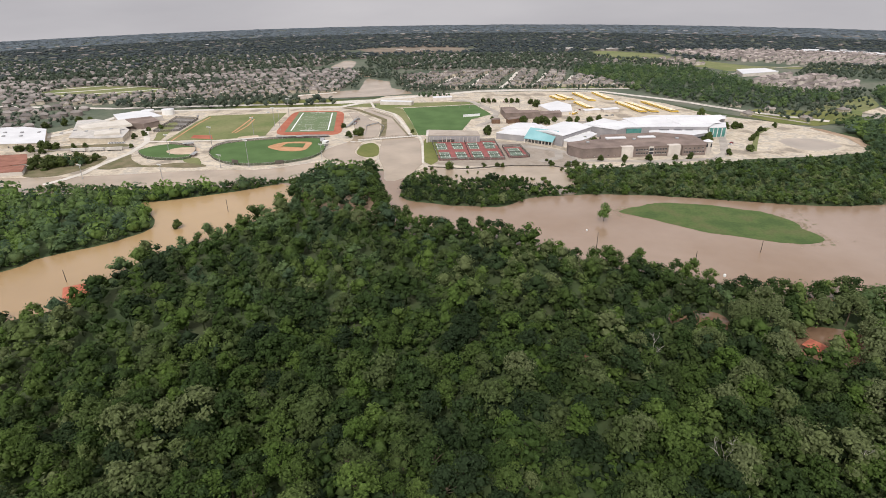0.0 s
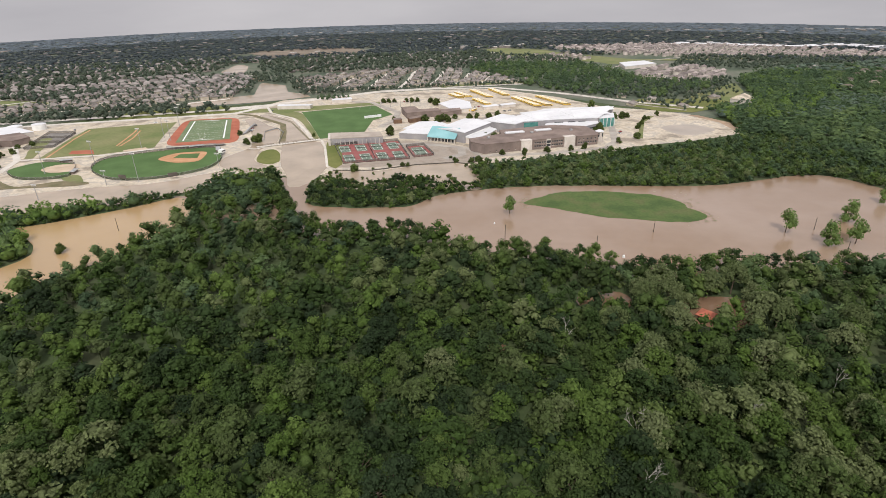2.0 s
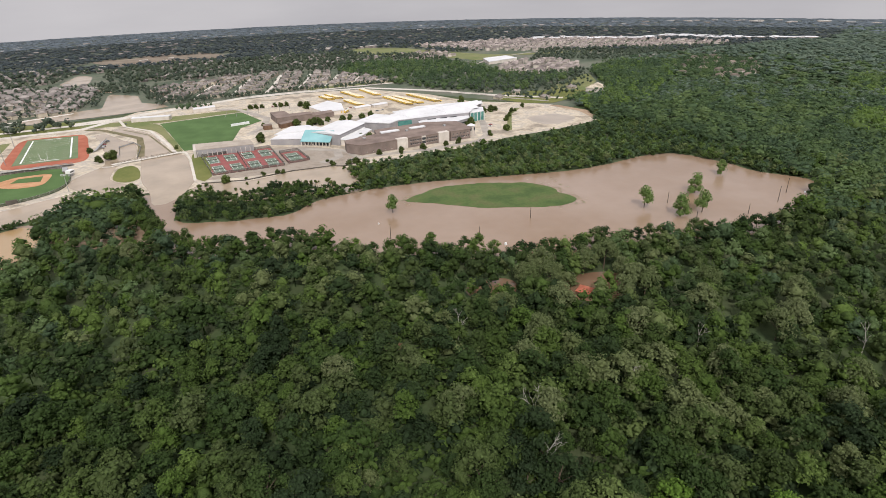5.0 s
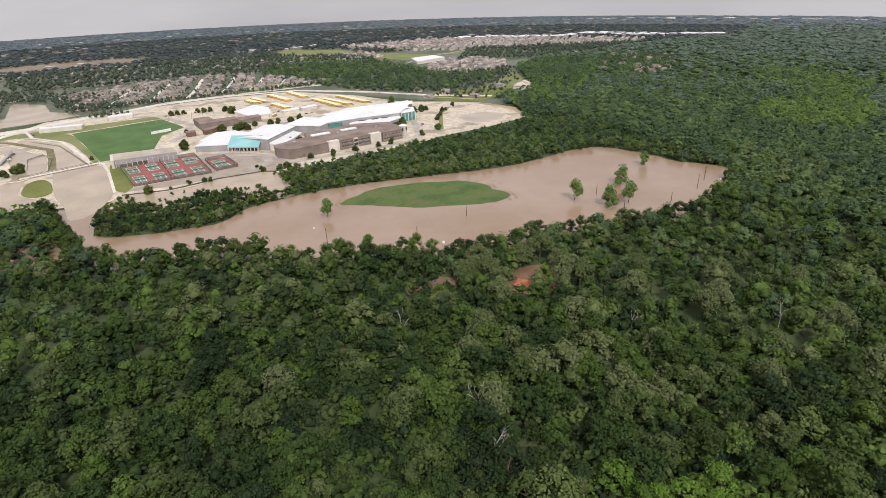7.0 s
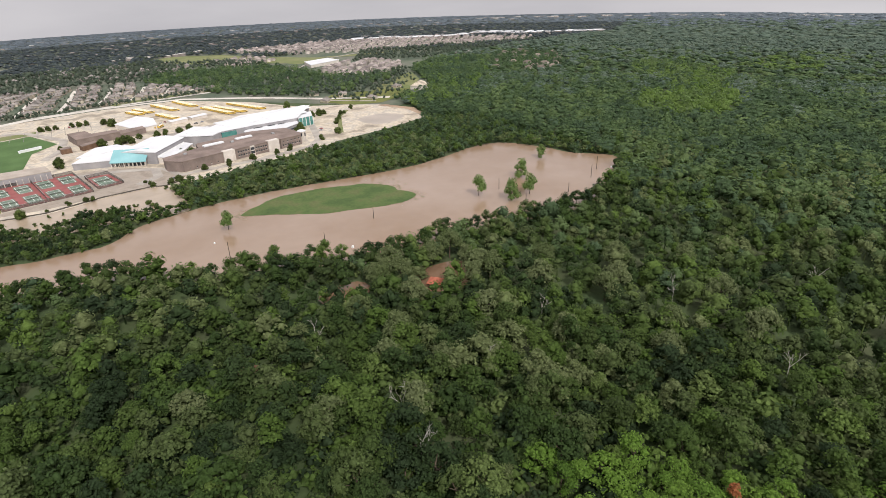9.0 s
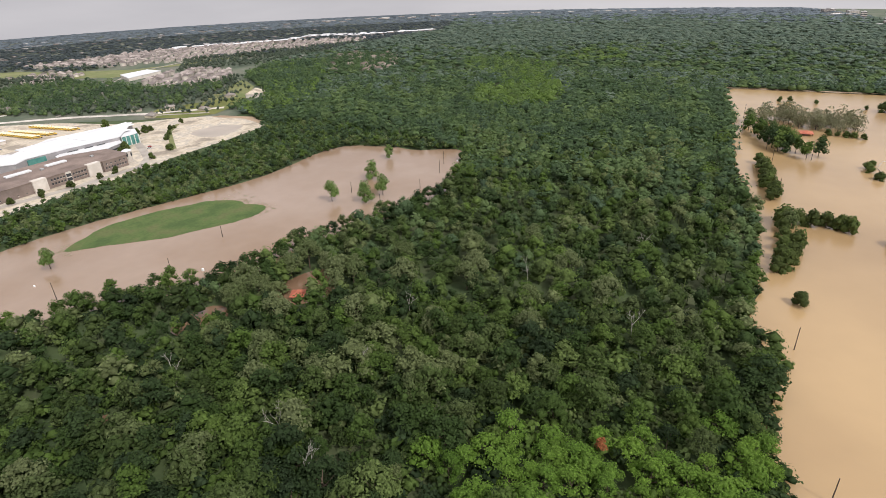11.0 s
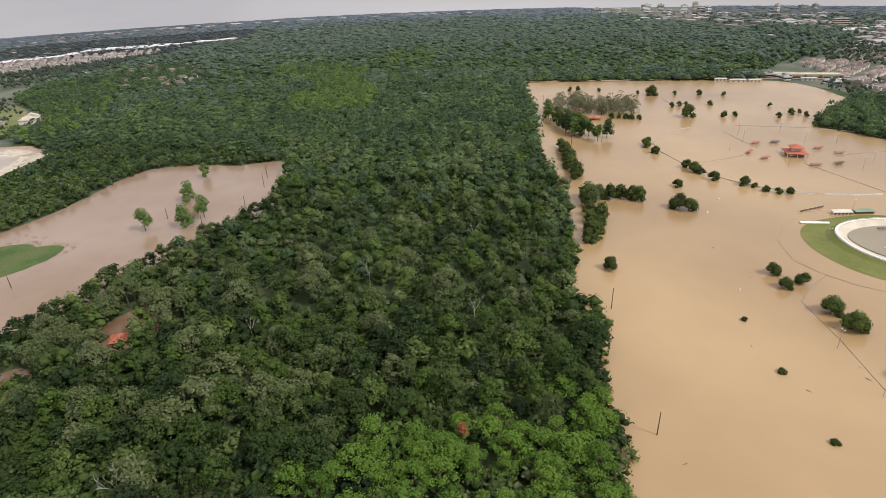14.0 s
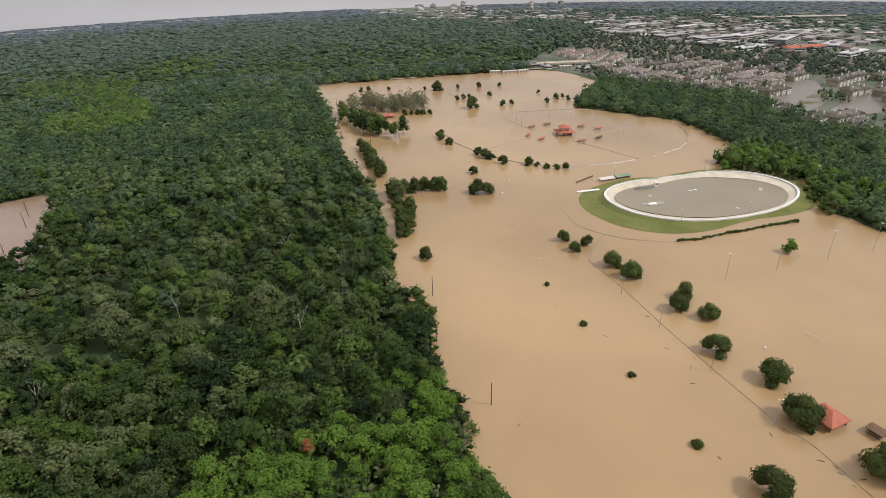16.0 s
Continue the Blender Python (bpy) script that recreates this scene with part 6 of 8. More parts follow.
for i in range(n):
    j = (i + 1) % n
    for k in range(2):
        bf.append((3 * i + k, 3 * j + k, 3 * j + k + 1, 3 * i + k + 1))
tagged(link_mesh("berm", bv, bf, M_GRASS, velo, smooth=True), "grass bank behind the rim")


def lamp_post(x, y, h, turn=0, lift=0.0, heads=2):
    t = empty("lamp_post", x, y, turn, lift)
    part("pole", tube(bmesh.new(), (0, 0, -0.6), (0, 0, h), 0.15, 0.08, 7), M_STEEL, t)
    part("arm", box(bmesh.new(), -0.8, -0.06, h - 0.3, 0.8, 0.06, h - 0.18), M_STEEL, t)
    for i in range(heads):
        s = -0.8 + 1.6 * i / max(1, heads - 1)
        part("lamp_head", box(bmesh.new(), s - 0.22, -0.25, h - 0.15, s + 0.22, 0.25, h + 0.1, 0.06), M_WHITEPAINT, t)
    return tagged(t, "grey steel lamp post standing in flood water", "lamp post", "lamp posts")


for x, y, h in ((335, -170, 9), (343, -220, 9), (414, -291, 22), (388, -294, 16), (352, -249, 9), (370, -127, 9), (430, -230, 10), (425, -155, 9),
                (260, -162, 16), (268, -195, 14), (277, -230, 18), (284, -262, 18), (154, -127, 13), (187, -119, 12), (220, -110, 11), (251, -102, 10), (128, -150, 12)):
    lamp_post(x, y, h, random.uniform(0, 180), 0.2, 2 if h < 15 else 4)

# things inside the oval
def float_thing(name, x, y, turn, label, category, build):
    t = empty(name, x, y, turn, 0.62)
    build(t)
    return tagged(t, label, category)


def _stage(t):
    part("platform", box(bmesh.new(), -3, -1.4, 0.2, 3, 1.4, 1.4, 0.1), M_WHITEPAINT, t)
    for side in (-1, 1):
        for u in (3.2, 5.4, 7.6):
            for v in (-1.3, 1.3):
                part("rail_post", tube(bmesh.new(), (side * u, v, -0.4), (side * u, v, 1.2), 0.1, 0.1, 5), M_WHITEPAINT, t)
            part("rail", tube(bmesh.new(), (side * u, -1.3, 1.15), (side * u, 1.3, 1.15), 0.1, 0.1, 5), M_WHITEPAINT, t)
        for v in (-1.3, 1.3):
            part("rail", tube(bmesh.new(), (side * 3.0, v, 1.15), (side * 7.7, v, 1.15), 0.12, 0.12, 5), M_WHITEPAINT, t)


def _bleacher(t):
    for i in range(4):
        part("bench", box(bmesh.new(), -7, i * 0.8, 0.1 + i * 0.5, 7, i * 0.8 + 0.6, 0.35 + i * 0.5, 0.04), M_STEEL, t)
    part("frame", box(bmesh.new(), -7, 3.1, -0.3, 7, 3.3, 2.4), M_STEEL, t)


def _cabin(t):
    part("cabin", box(bmesh.new(), -1.2, -1.2, -0.2, 1.2, 1.2, 3.4, 0.1), M_WHITEPAINT, t)
    part("window", box(bmesh.new(), -1.26, -0.9, 2.0, -1.18, 0.9, 2.9), M_GLASS, t)


def _post(t):
    part("panel", box(bmesh.new(), -1.2, -0.5, 0, 1.2, 0.5, 0.9, 0.1), M_WHITEPAINT, t)


float_thing("judges_platform", 366, -163, -80, "white judges' platform standing in the pool", "platform", _stage)
float_thing("bleacher", 399, -168, 95, "grey metal bleacher beside the banking", "bleacher", _bleacher)
float_thing("timing_cabin", 401, -179, 10, "small white timing cabin with a dark window", "cabin", _cabin)
for x, y in ((381, -167), (388, -200), (389, -204), (383, -250), (386, -252), (352, -217)):
    float_thing("barrier_block", x, y, random.uniform(0, 90), "small white barrier block in the pool", "barrier", _post)
def track_shed(x, y, turn, w, wall, roof, label):
    """A low open-fronted store: back and side walls, door bays, a lean-to roof."""
    t = empty("storage_shed", x, y, turn, 0.2)
    part("wall", box(bmesh.new(), -w / 2, -1.7, -0.3, w / 2, 1.7, 1.9, 0.05), wall, t)
    n = max(2, int(w / 2.4))
    for k in range(n):
        u = -w / 2 + w * (k + 0.5) / n
        part("door", box(bmesh.new(), u - 0.7, 1.66, 0.0, u + 0.7, 1.78, 1.6, 0.02), M_BROWNPAINT, t)
        part("door", box(bmesh.new(), u - 0.7, -1.78, 0.0, u + 0.7, -1.66, 1.6, 0.02), M_BROWNPAINT, t)
    bm = box(bmesh.new(), -w / 2 - 0.5, -2.2, 1.9, w / 2 + 0.5, 2.2, 2.15, 0.05)
    for v in bm.verts:
        v.co.z += v.co.y * 0.12
    part("roof", bm, roof, t)
    return tagged(t, label, "shed", "track sheds")


track_shed(420, -147.5, -76, 12, M_OLDWHITE, M_CONC, "low pale storage shed beside the cycling track")
track_shed(424.5, -161.5, -74, 12, M_FENCE, M_GREENROOF, "low storage shed with a green metal roof")
t = empty("jetty", 398.5, -126.5, -80, 0.2)
part("deck", box(bmesh.new(), -9, -1.2, 0.3, 9, 1.2, 0.9, 0.05), M_WHITEPAINT, t)
for u in (-8.5, -4, 0.5, 5, 8.5):
    part("pile", tube(bmesh.new(), (u, 0, -0.6), (u, 0, 0.4), 0.25, 0.25, 6), M_CONC, t)
tagged(t, "pale concrete ramp at the track's end", "ramp")

# long fence and its line of trees
chain_fence("park_fence", [(326, -117), (305, -103), (290, -96), (258, -105), (224, -112), (190, -120), (157, -129), (143, -136), (121, -141), (80, -156)], 0.2, "dark fence mostly under flood water", material=M_WETWOOD, post=3.5, lift=0.2)
FIELD_FENCE = "low fence top above the flooded ball fields"
chain_fence("ball_park_fence", [(640, -67), (624, -48), (593, -32), (572, -29), (544, -36), (527, -45), (510, -54), (482, -77), (472, -89)], 0.5, FIELD_FENCE, material=M_CONC, post=6, lift=0.2)
chain_fence("ball_park_fence", [(472, -89), (463, -105), (458, -128), (457, -146), (460, -168), (466, -186)], 0.8, FIELD_FENCE, material=M_WHITEPAINT, post=6, lift=0.2)
chain_fence("ball_park_fence", [(481, -218), (493, -237), (510, -251), (532, -262), (552, -268)], 0.9, FIELD_FENCE, material=M_WHITEPAINT, post=6, lift=0.2)
chain_fence("ball_park_fence", [(552, -268), (582, -268), (593, -252)], 0.3, FIELD_FENCE, post=6, lift=0.2)
chain_fence("ball_park_fence", [(631, -245), (653, -219), (661, -176), (659, -134), (658, -111)], 0.4, FIELD_FENCE, material=M_CONC, post=9, lift=0.2)
for line in ([(534, -149), (500, -171), (469, -191)], [(560, -177), (575, -204), (587, -230)], [(514, -59), (533, -88), (553, -111)], [(629, -98), (598, -110), (575, -120)]):
    chain_fence("foul_line_fence", line, 0.22, "thin fence top between flooded ball fields", post=7, lift=0.2)
chain_fence("far_fence", [(786, -43), (748, -56), (710, -70)], 0.3, "dark fence top above the flood", post=9, lift=0.2)
chain_fence("path_fence", [(427, -143), (420, -128), (405, -116), (388, -106), (363, -99), (338, -102), (325, -113), (315, -127), (309, -147), (309, -157)], 0.16, "low brown fence top curving along the drowned path", material=M_WETWOOD, post=4, lift=0.2)
chain_fence("track_gate", [(417, -122), (424, -131), (430, -139)], 1.4, "brown fence beside the track's sheds", material=M_BROWNPAINT, post=3, lift=0.2)


def goal_frame(a, b):
    t = empty("soccer_goal", (a[0] + b[0]) / 2, (a[1] + b[1]) / 2, math.degrees(math.atan2(b[1] - a[1], b[0] - a[0])), 0.2)
    bm = bmesh.new()
    tube(bm, (-3.9, 0, 1.2), (3.9, 0, 1.2), 0.11, 0.11)
    for s in (-3.9, 3.9):
        tube(bm, (s, 0, -0.4), (s, 0, 1.2), 0.11, 0.11)
    part("frame", bm, M_WHITEPAINT, t)
    return tagged(t, "white soccer goal frame half under water", "soccer goal", "soccer goals")


goal_frame((210, -174), (202, -177))


def pavilion(x, y, size, turn, eave=2.6, rise=3.4, label="picnic pavilion with an orange-red hipped roof"):
    t = empty("picnic_pavilion", x, y, turn, 0.2)
    s = size / 2
    part("roof", gable(bmesh.new(), -s, -s, s, s, eave, rise, 0.6, "x", 0.42), M_ORANGE, t, "orange-red metal roof")
    for a in (-s + 0.4, s - 0.4):
        for b in (-s + 0.4, s - 0.4):
            part("post", box(bmesh.new(), a - 0.2, b - 0.2, -0.6, a + 0.2, b + 0.2, eave), M_BROWNPAINT, t)
    return tagged(t, label, "pavilion", "picnic pavilions")


pavilion(155, -148, 9.5, 20)
pavilion(661, 31, 11, 10, 2.2, 2.0)
pavilion(172, 223, 7, 35, 2.4, 2.2)
pavilion(-208, 283, 14, 30, 3.0, 3.4)
# two-tier house amid the ball fields
t = empty("concession_house", 557, -147, 5, 0.2)
part("wall", box(bmesh.new(), -6, -6, -0.5, 6, 6, 3.2, 0.1), M_BRICK, t)
part("roof", gable(bmesh.new(), -8.5, -8.5, 8.5, 8.5, 3.2, 2.2, 0.4, "x", 0.45), M_ORANGE, t)
part("upper_wall", box(bmesh.new(), -3.6, -3.6, 4.2, 3.6, 3.6, 7.2, 0.1), M_PALEWALL, t)
part("upper_roof", gable(bmesh.new(), -5, -5, 5, 5, 7.2, 2.6, 0.4, "x", 0.42), M_ORANGE, t)
for s in (-8, 8):
    for u in (-8, 0, 8):
        part("post", box(bmesh.new(), s - 0.2, u - 0.2, -0.6, s + 0.2, u + 0.2, 3.2), M_WHITEPAINT, t)
tagged(t, "two-tiered park house with orange-red roofs", "park house")


def shelter(x, y, turn, colour, length=9):
    t = empty("field_shelter", x, y, turn, 0.2)
    part("roof", box(bmesh.new(), -length / 2, -1.6, 1.9, length / 2, 1.6, 2.2, 0.08), colour, t)
    for k in range(5):
        u = -length / 2 + 0.5 + k * (length - 1) / 4
        part("post", tube(bmesh.new(), (u, 1.5, -0.5), (u, 1.5, 2.0), 0.12, 0.12, 5), M_STEEL, t)
    part("bench", box(bmesh.new(), -length / 2 + 0.5, 0.2, 0.4, length / 2 - 0.5, 0.9, 0.8, 0.05), M_STEEL, t)
    return tagged(t, "players' shelter with a flat roof in the flood", "shelter", "field shelters")


for x, y, a, c in ((588, -121, -60, M_ORANGE), (594, -138, -70, M_BROWNPAINT), (556, -111, -30, M_ORANGE), (540, -121, -50, M_ORANGE), (569, -185, -70, M_ORANGE), (581, -171, -60, M_ORANGE), (536, -176, -60, M_BROWNPAINT), (528, -157, -80, M_ORANGE)):
    shelter(x, y, a, c)
for x, y in ((590, -110), (603, -165), (550, -205), (520, -135), (600, -190), (560, -95), (525, -190), (636, -150), (620, -110)):
    lamp_post(x, y, random.uniform(8, 14), random.uniform(0, 180), 0.2)
t = empty("picnic_table", 147, -161, 25, 0.2)
part("tabletop", box(bmesh.new(), -2.6, -1.2, 0.9, 2.6, 1.2, 1.1, 0.05), M_BROWNPAINT, t)
for s in (-1.7, 1.7):
    part("bench", box(bmesh.new(), -2.6, s - 0.25, 0.4, 2.6, s + 0.25, 0.55, 0.03), M_BROWNPAINT, t)
part("canopy", gable(bmesh.new(), -2.8, -2.2, 2.8, 2.2, 2.3, 0.8, 0.2, "x"), M_BROWNPAINT, t)
tagged(t, "small brown picnic shelter standing in the flood", "picnic shelter")

# wooden poles in the water
def utility_pole(x, y, h, arms=0, lift=0.2):
    t = empty("utility_pole", x, y, random.uniform(0, 180), lift)
    part("pole", tube(bmesh.new(), (0, 0, -0.8), (0, 0, h), 0.24, 0.16, 7), M_POLEWOOD, t)
    for k in range(arms):
        part("crossarm", box(bmesh.new(), -1.1, -0.1, h - 0.9 - k * 1.2, 1.1, 0.1, h - 0.7 - k * 1.2), M_POLEWOOD, t)
    return tagged(t, "dark wooden pole standing in flood water", "utility pole", "wooden poles")


for x, y, h in ((175, -24, 11), (260, -4, 12), (570, 18, 14), (383, 278, 12), (405, 289, 12), (308, 311, 9), (301, 275, 8), (200, 329, 8), (151, 311, 10), (96, 331, 14), (343, 269, 8), (446, 322, 10), (-167, 411, 10), (-225, 299, 8),
                (660, 78, 15), (585, 55, 14), (545, 45, 13), (470, 30, 12), (882, 142, 22), (640, 85, 14), (705, 95, 16)):
    utility_pole(x, y, h)


def debris(x, y, s, turn):
    t = empty("driftwood", x, y, turn, 0.22)
    bm = tube(bmesh.new(), (-s, 0, 0.05), (s, 0.15 * s, 0.2), 0.12 * s, 0.06 * s, 6)
    tube(bm, (0, 0, 0.1), (0.4 * s, 0.6 * s, 0.35 * s), 0.07 * s, 0.03 * s, 5)
    part("branch", bm, M_BARK, t)
    return tagged(t, "dark broken branch floating on the flood", "driftwood", "driftwood")


for x, y, s in ((196, -116, .7), (168, -124, .8), (152, -130, .9), (146, -133, .7), (238, -107, .6), (210, -113, .8), (134, -137, 1.0), (126, -138, .8), (163, -33, 1.0), (141, -100, 1.0), (243, -66, 0.8), (216, -83, 1.0), (204, -107, 0.8), (190, -112, 0.9), (150, -124, 1.0), (137, -134, 1.2), (131, -137, 1.0), (268, -105, 0.8), (230, -108, 1.1), (310, -75, 0.8), (345, -60, 0.8), (180, -108, 1.0), (128, -143, 1.2), (118, -30, 0.8)):
    debris(x, y, s, random.uniform(0, 360))


def buoy(x, y, s):
    t = empty("drum", x, y, 0, 0.2)
    part("shell", tube(bmesh.new(), (0, 0, -0.2), (0, 0, 0.9 * s), 0.6 * s, 0.5 * s, 10), M_WHITEPAINT, t)
    part("lid", tube(bmesh.new(), (0, 0, 0.9 * s), (0, 0, 1.1 * s), 0.5 * s, 0.2 * s, 10), M_WHITEPAINT, t)
    return tagged(t, "white drum adrift in the flood water", "drum", "white drums")


for x, y, s in ((98, 366, 1.0), (163, 297, 1.5), (76, 323, 1.1), (200, -150, 0.9), (402, -62, 1.2), (430, -72, 1.0), (470, -205, 1.2), (295, -68, 0.8), (165, -138, 1.2), (418, 283, 1.1)):
    buoy(x, y, s)

# ---- single trees in the water and on the grounds
OAKS = [tree_kind(60 + i, M_LEAF_PARK, radius=6.2, low=-1.8, high=9.4, lobes=12, cards=110, size=0.42, core=0.86, ruffle=0.42, reach=(0.86, 1.1)) for i in range(4)]
FAR_OAKS = [tree_kind(64 + i, M_LEAF_PARK, radius=6.2, low=-2.2, high=9.4, lobes=9, cards=26, size=0.8, core=0.86, ruffle=0.42, reach=(0.86, 1.1)) for i in range(4)]
BUSHES = [tree_kind(104 + i, M_LEAF_PARK, "bush", radius=6.2, low=-2.2, high=9.4, lobes=9, cards=26, size=0.8, core=0.86, ruffle=0.42, reach=(0.86, 1.1)) for i in range(3)]
LAKE_TREES = [tree_kind(75 + i, M_LEAF_LAKE, radius=4.8, low=-1.6, high=11.0, lobes=11, cards=90, size=0.42, girth=0.26, core=0.8) for i in range(3)]
RUST = [tree_kind(90, M_LEAF_RUST, "dying_tree", radius=2.6, low=6.0, high=12.0, lobes=6, cards=60, size=0.4, girth=0.16, core=0.7)]
SLIM = [tree_kind(70 + i, M_LEAF_OB, radius=5.6, low=-3.0, high=13.0, lobes=10, cards=44, size=0.7, girth=0.26) for i in range(3)]
FLOOD_PALE = [tree_kind(84 + i, M_LEAF_MIST, radius=5.8, low=-4.0, high=12.0, lobes=14, cards=46, size=0.4, core=0, ruffle=0.9) for i in range(3)]
SUN_TINTED = [tree_kind(95 + i, M_LEAF_SUN_TREE, radius=5.6, low=-1.6, high=10.5, lobes=10, cards=44, size=0.7, core=0.82, ruffle=0.42) for i in range(3)]
PALE = [tree_kind(80 + i, M_LEAF_PALE, radius=6.4, low=0.5, high=12.0, lobes=14, cards=90, size=0.42, core=0.66) for i in range(3)]
used = set()


def stand_tree(kinds, x, y, s, label, tall=1.0, group="park trees", lift=0.0, category="tree"):
    src = random.choice(kinds)
    m = sized(x, y, s, random.uniform(0, 360), lift, tall)
    if src.name not in used:
        used.add(src.name)
        src.matrix_basis = m
        t = src
    else:
        t = copy_thing(src, m)
        t.scale = m.to_scale()
    return tagged(t, label, category, group)


IN_WATER = "round green tree standing in flood water"
for x, y, s in ((318, -87, .75), (303, -91, .7), (310, -101, .7), (282, -107, 1.0), (269, -113, 1.05), (246, -133, .9), (234, -124, 1.0), (226, -136, .9), (199, -127, 1.1), (179, -141, 1.15), (156, -138, 1.25), (125, -109, 1.15),
                (130, -151, 1.3), (303, -2, .8), (407, -44, 1.2), (404, -50, 1.05), (452, -45, .74), (688, -68, 1.5), (808, -32, 1.4), (578, -25, .55), (566, -22, .7), (557, -24, .7), (540, -31, .7), (501, -55, .82), (492, -60, .9), (487, -65, .6), (474, -73, .82),
                (466, -94, .78), (462, -101, .45), (455, -107, .52), (453, -115, .56), (453, -123, .56), (-193, 381, .7)):
    stand_tree(OAKS, x, y, s, IN_WATER, random.uniform(0.85, 1.05), lift=0.2)
for x, y, s in ((265, -66, .32), (226, -75, .36), (187, -85, .34), (147, -95, .42)):
    stand_tree(OAKS, x, y, s, "small drowned tree top above the flood", 1.0, lift=-0.8)
for i, (x, y) in enumerate(((736, -53), (750, -70), (745, -62), (756, -97), (701, -117), (696, -106), (761, -163), (702, -161), (722, -177), (731, -187), (713, -190), (819, 74), (821, 64), (823, 36), (812, -14), (640, 15), (668, -8), (669, -2), (669, 5), (668, 13), (667, -16), (815, -60), (818, -90), (820, -120))):
    stand_tree(FAR_OAKS, x, y, random.uniform(.45, .75), "small dark tree standing in the far flood", 1.0, lift=0.1)
# belt of trees beside the wood's edge
for x, y in ((651, 81), (640, 70), (628, 66), (618, 62), (606, 56), (596, 52), (588, 46), (610, 44), (598, 38), (588, 32), (582, 40), (574, 22), (584, 14), (622, 50), (634, 58)):
    stand_tree(SLIM, x + random.uniform(-3, 3), y, random.uniform(1.25, 1.6), "tall green tree on a bare trunk in the flood", 1.05)
for i in range(11):
    stand_tree(FAR_OAKS, 538 - i * 8.4, 53 - i * 2.3 + random.uniform(-2, 2), random.uniform(.9, 1.2), "green tree in a row along the flooded lane", 1.1)
for x, y in ((412, 20), (415, 12), (416, 4), (417, -4), (417, -12), (416, -17), (395, 18), (380, 16), (366, 14), (352, 14), (358, 8), (344, 10), (336, 14), (372, 8)):
    stand_tree(FAR_OAKS, x, y, random.uniform(.85, 1.2), "green tree in a row beside the flooded lane", 1.15)
for i in range(44):
    stand_tree(FLOOD_PALE, 696 + random.uniform(-16, 28), 78 - i * 2.0 + random.uniform(-6, 6), random.uniform(1.1, 1.6), "pale half-bare tree standing in the far flood", random.uniform(1.0, 1.4))
for x, y in ((690, 88), (672, 84), (400, 16), (-60, 372)):
    stand_tree(PALE, x, y, 1.2, "pale thin-leaved tree at the water's edge", 1.1)
for x, y, s in ((286, 311, 1.4), (299, 288, 1.35), (342, 319, 1.35), (317, 286, 1.4), (396, 345, 1.1), (114, 383, 1.15)):
    stand_tree(LAKE_TREES, x, y, s, "fresh green tree standing in the brown flood", 1.15, lift=0.5)
CAR_PARK_TREES = [(329, 739, 1.0), (280, 553, .7), (307, 567, .7), (312, 573, .6), (330, 608, .65), (336, 618, .6), (345, 628, .6), (358, 646, .65), (366, 652, .5), (387, 670, .6), (338, 666, .9), (316, 660, 1.0), (345, 666, .7), (326, 664, .9), (281, 606, .9), (286, 614, .9), (274, 600, .8), (158, 600, .8), (178, 705, .8), (190, 708, .8)]
HALL_TREES = [(47, 643, 1.0), (-37, 661, .5), (96, 705, .9), (112, 698, .9), (118, 702, .9), (124, 706, .8), (136, 713, .7), (56, 842, .7), (64, 841, .7), (72, 841, .7), (89, 840, .7), (97, 839, .7), (105, 839, .7), (123, 825, .9), (128, 804, 1.0), (128, 814, .9), (60, 726, .5), (150, 605, .8), (-100, 648, 1.0), (-96, 655, .9), (-108, 640, .8), (179, 637, .9), (184, 645, .8), (50, 660, .8), (98, 708, .9), (115, 697, .8), (125, 696, .8), (153, 705, .8), (163, 705, .8), (194, 720, .7), (-122, 690, .6), (150, 536, .6), (172, 533, .7), (196, 535, .7), (222, 538, .6), (238, 540, .7)]
FLOOD_BUSHES = [(4, 514, .8), (51, 474, .75), (59, 469, .75), (67, 478, .4), (71, 477, .35), (75, 479, .35), (85, 471, .6), (-9, 484, .6), (1, 482, .6), (36, 523, .4), (49, 521, .5), (100, 527, .45), (98, 536, .4), (112, 466, .5), (116, 461, .6), (3, 518, .55), (21, 517, .3), (37, 520, .35), (54, 518, .5), (48, 519, .4), (101, 521, .5), (115, 517, .75), (122, 520, .8), (-2, 478, .35), (10, 490, .3), (14, 488, .25), (50, 478, .5), (62, 469, .55), (72, 480, .3), (88, 462, .5), (20, 501, .3), (30, 500, .25), (-7, 488, .3), (107, 507, .35), (112, 498, .3), (-12, 512, .4), (-18, 506, .5), (78, 479, .25), (118, 482, .5), (116, 470, .5), (122, 462, .5)]
WEST_TREES = [(-397, 534, 1.1), (-374, 542, 1.2), (-357, 550, 1.1), (-383, 533, 1.2), (-388, 548, 1.2), (-366, 556, 1.1), (-350, 560, .9), (-410, 560, .9), (-424, 590, .8), (-440, 598, .7), (-455, 604, .7), (-436, 609, 1.0), (-428, 606, 1.0), (-420, 609, .9), (-404, 612, .6), (-392, 614, .6), (-470, 738, 1.0), (-458, 742, .9), (-482, 728, 1.0), (-356, 650, .7), (-352, 664, .7), (-348, 700, .6), (-500, 715, .9), (-358, 690, .6), (-340, 610, .5), (-446, 604, .8), (-456, 600, .8)]
for x, y, s in CAR_PARK_TREES + HALL_TREES + WEST_TREES:
    stand_tree(FAR_OAKS, x, y, s, "round green tree on the school grounds", random.uniform(.9, 1.1), "grounds trees")
for x, y, k in FLOOD_BUSHES:
    stand_tree(BUSHES, x, y, k, "ragged green bush standing in shallow flood water", random.uniform(.75, 1.1), "flood bushes", 0.1, "bush")
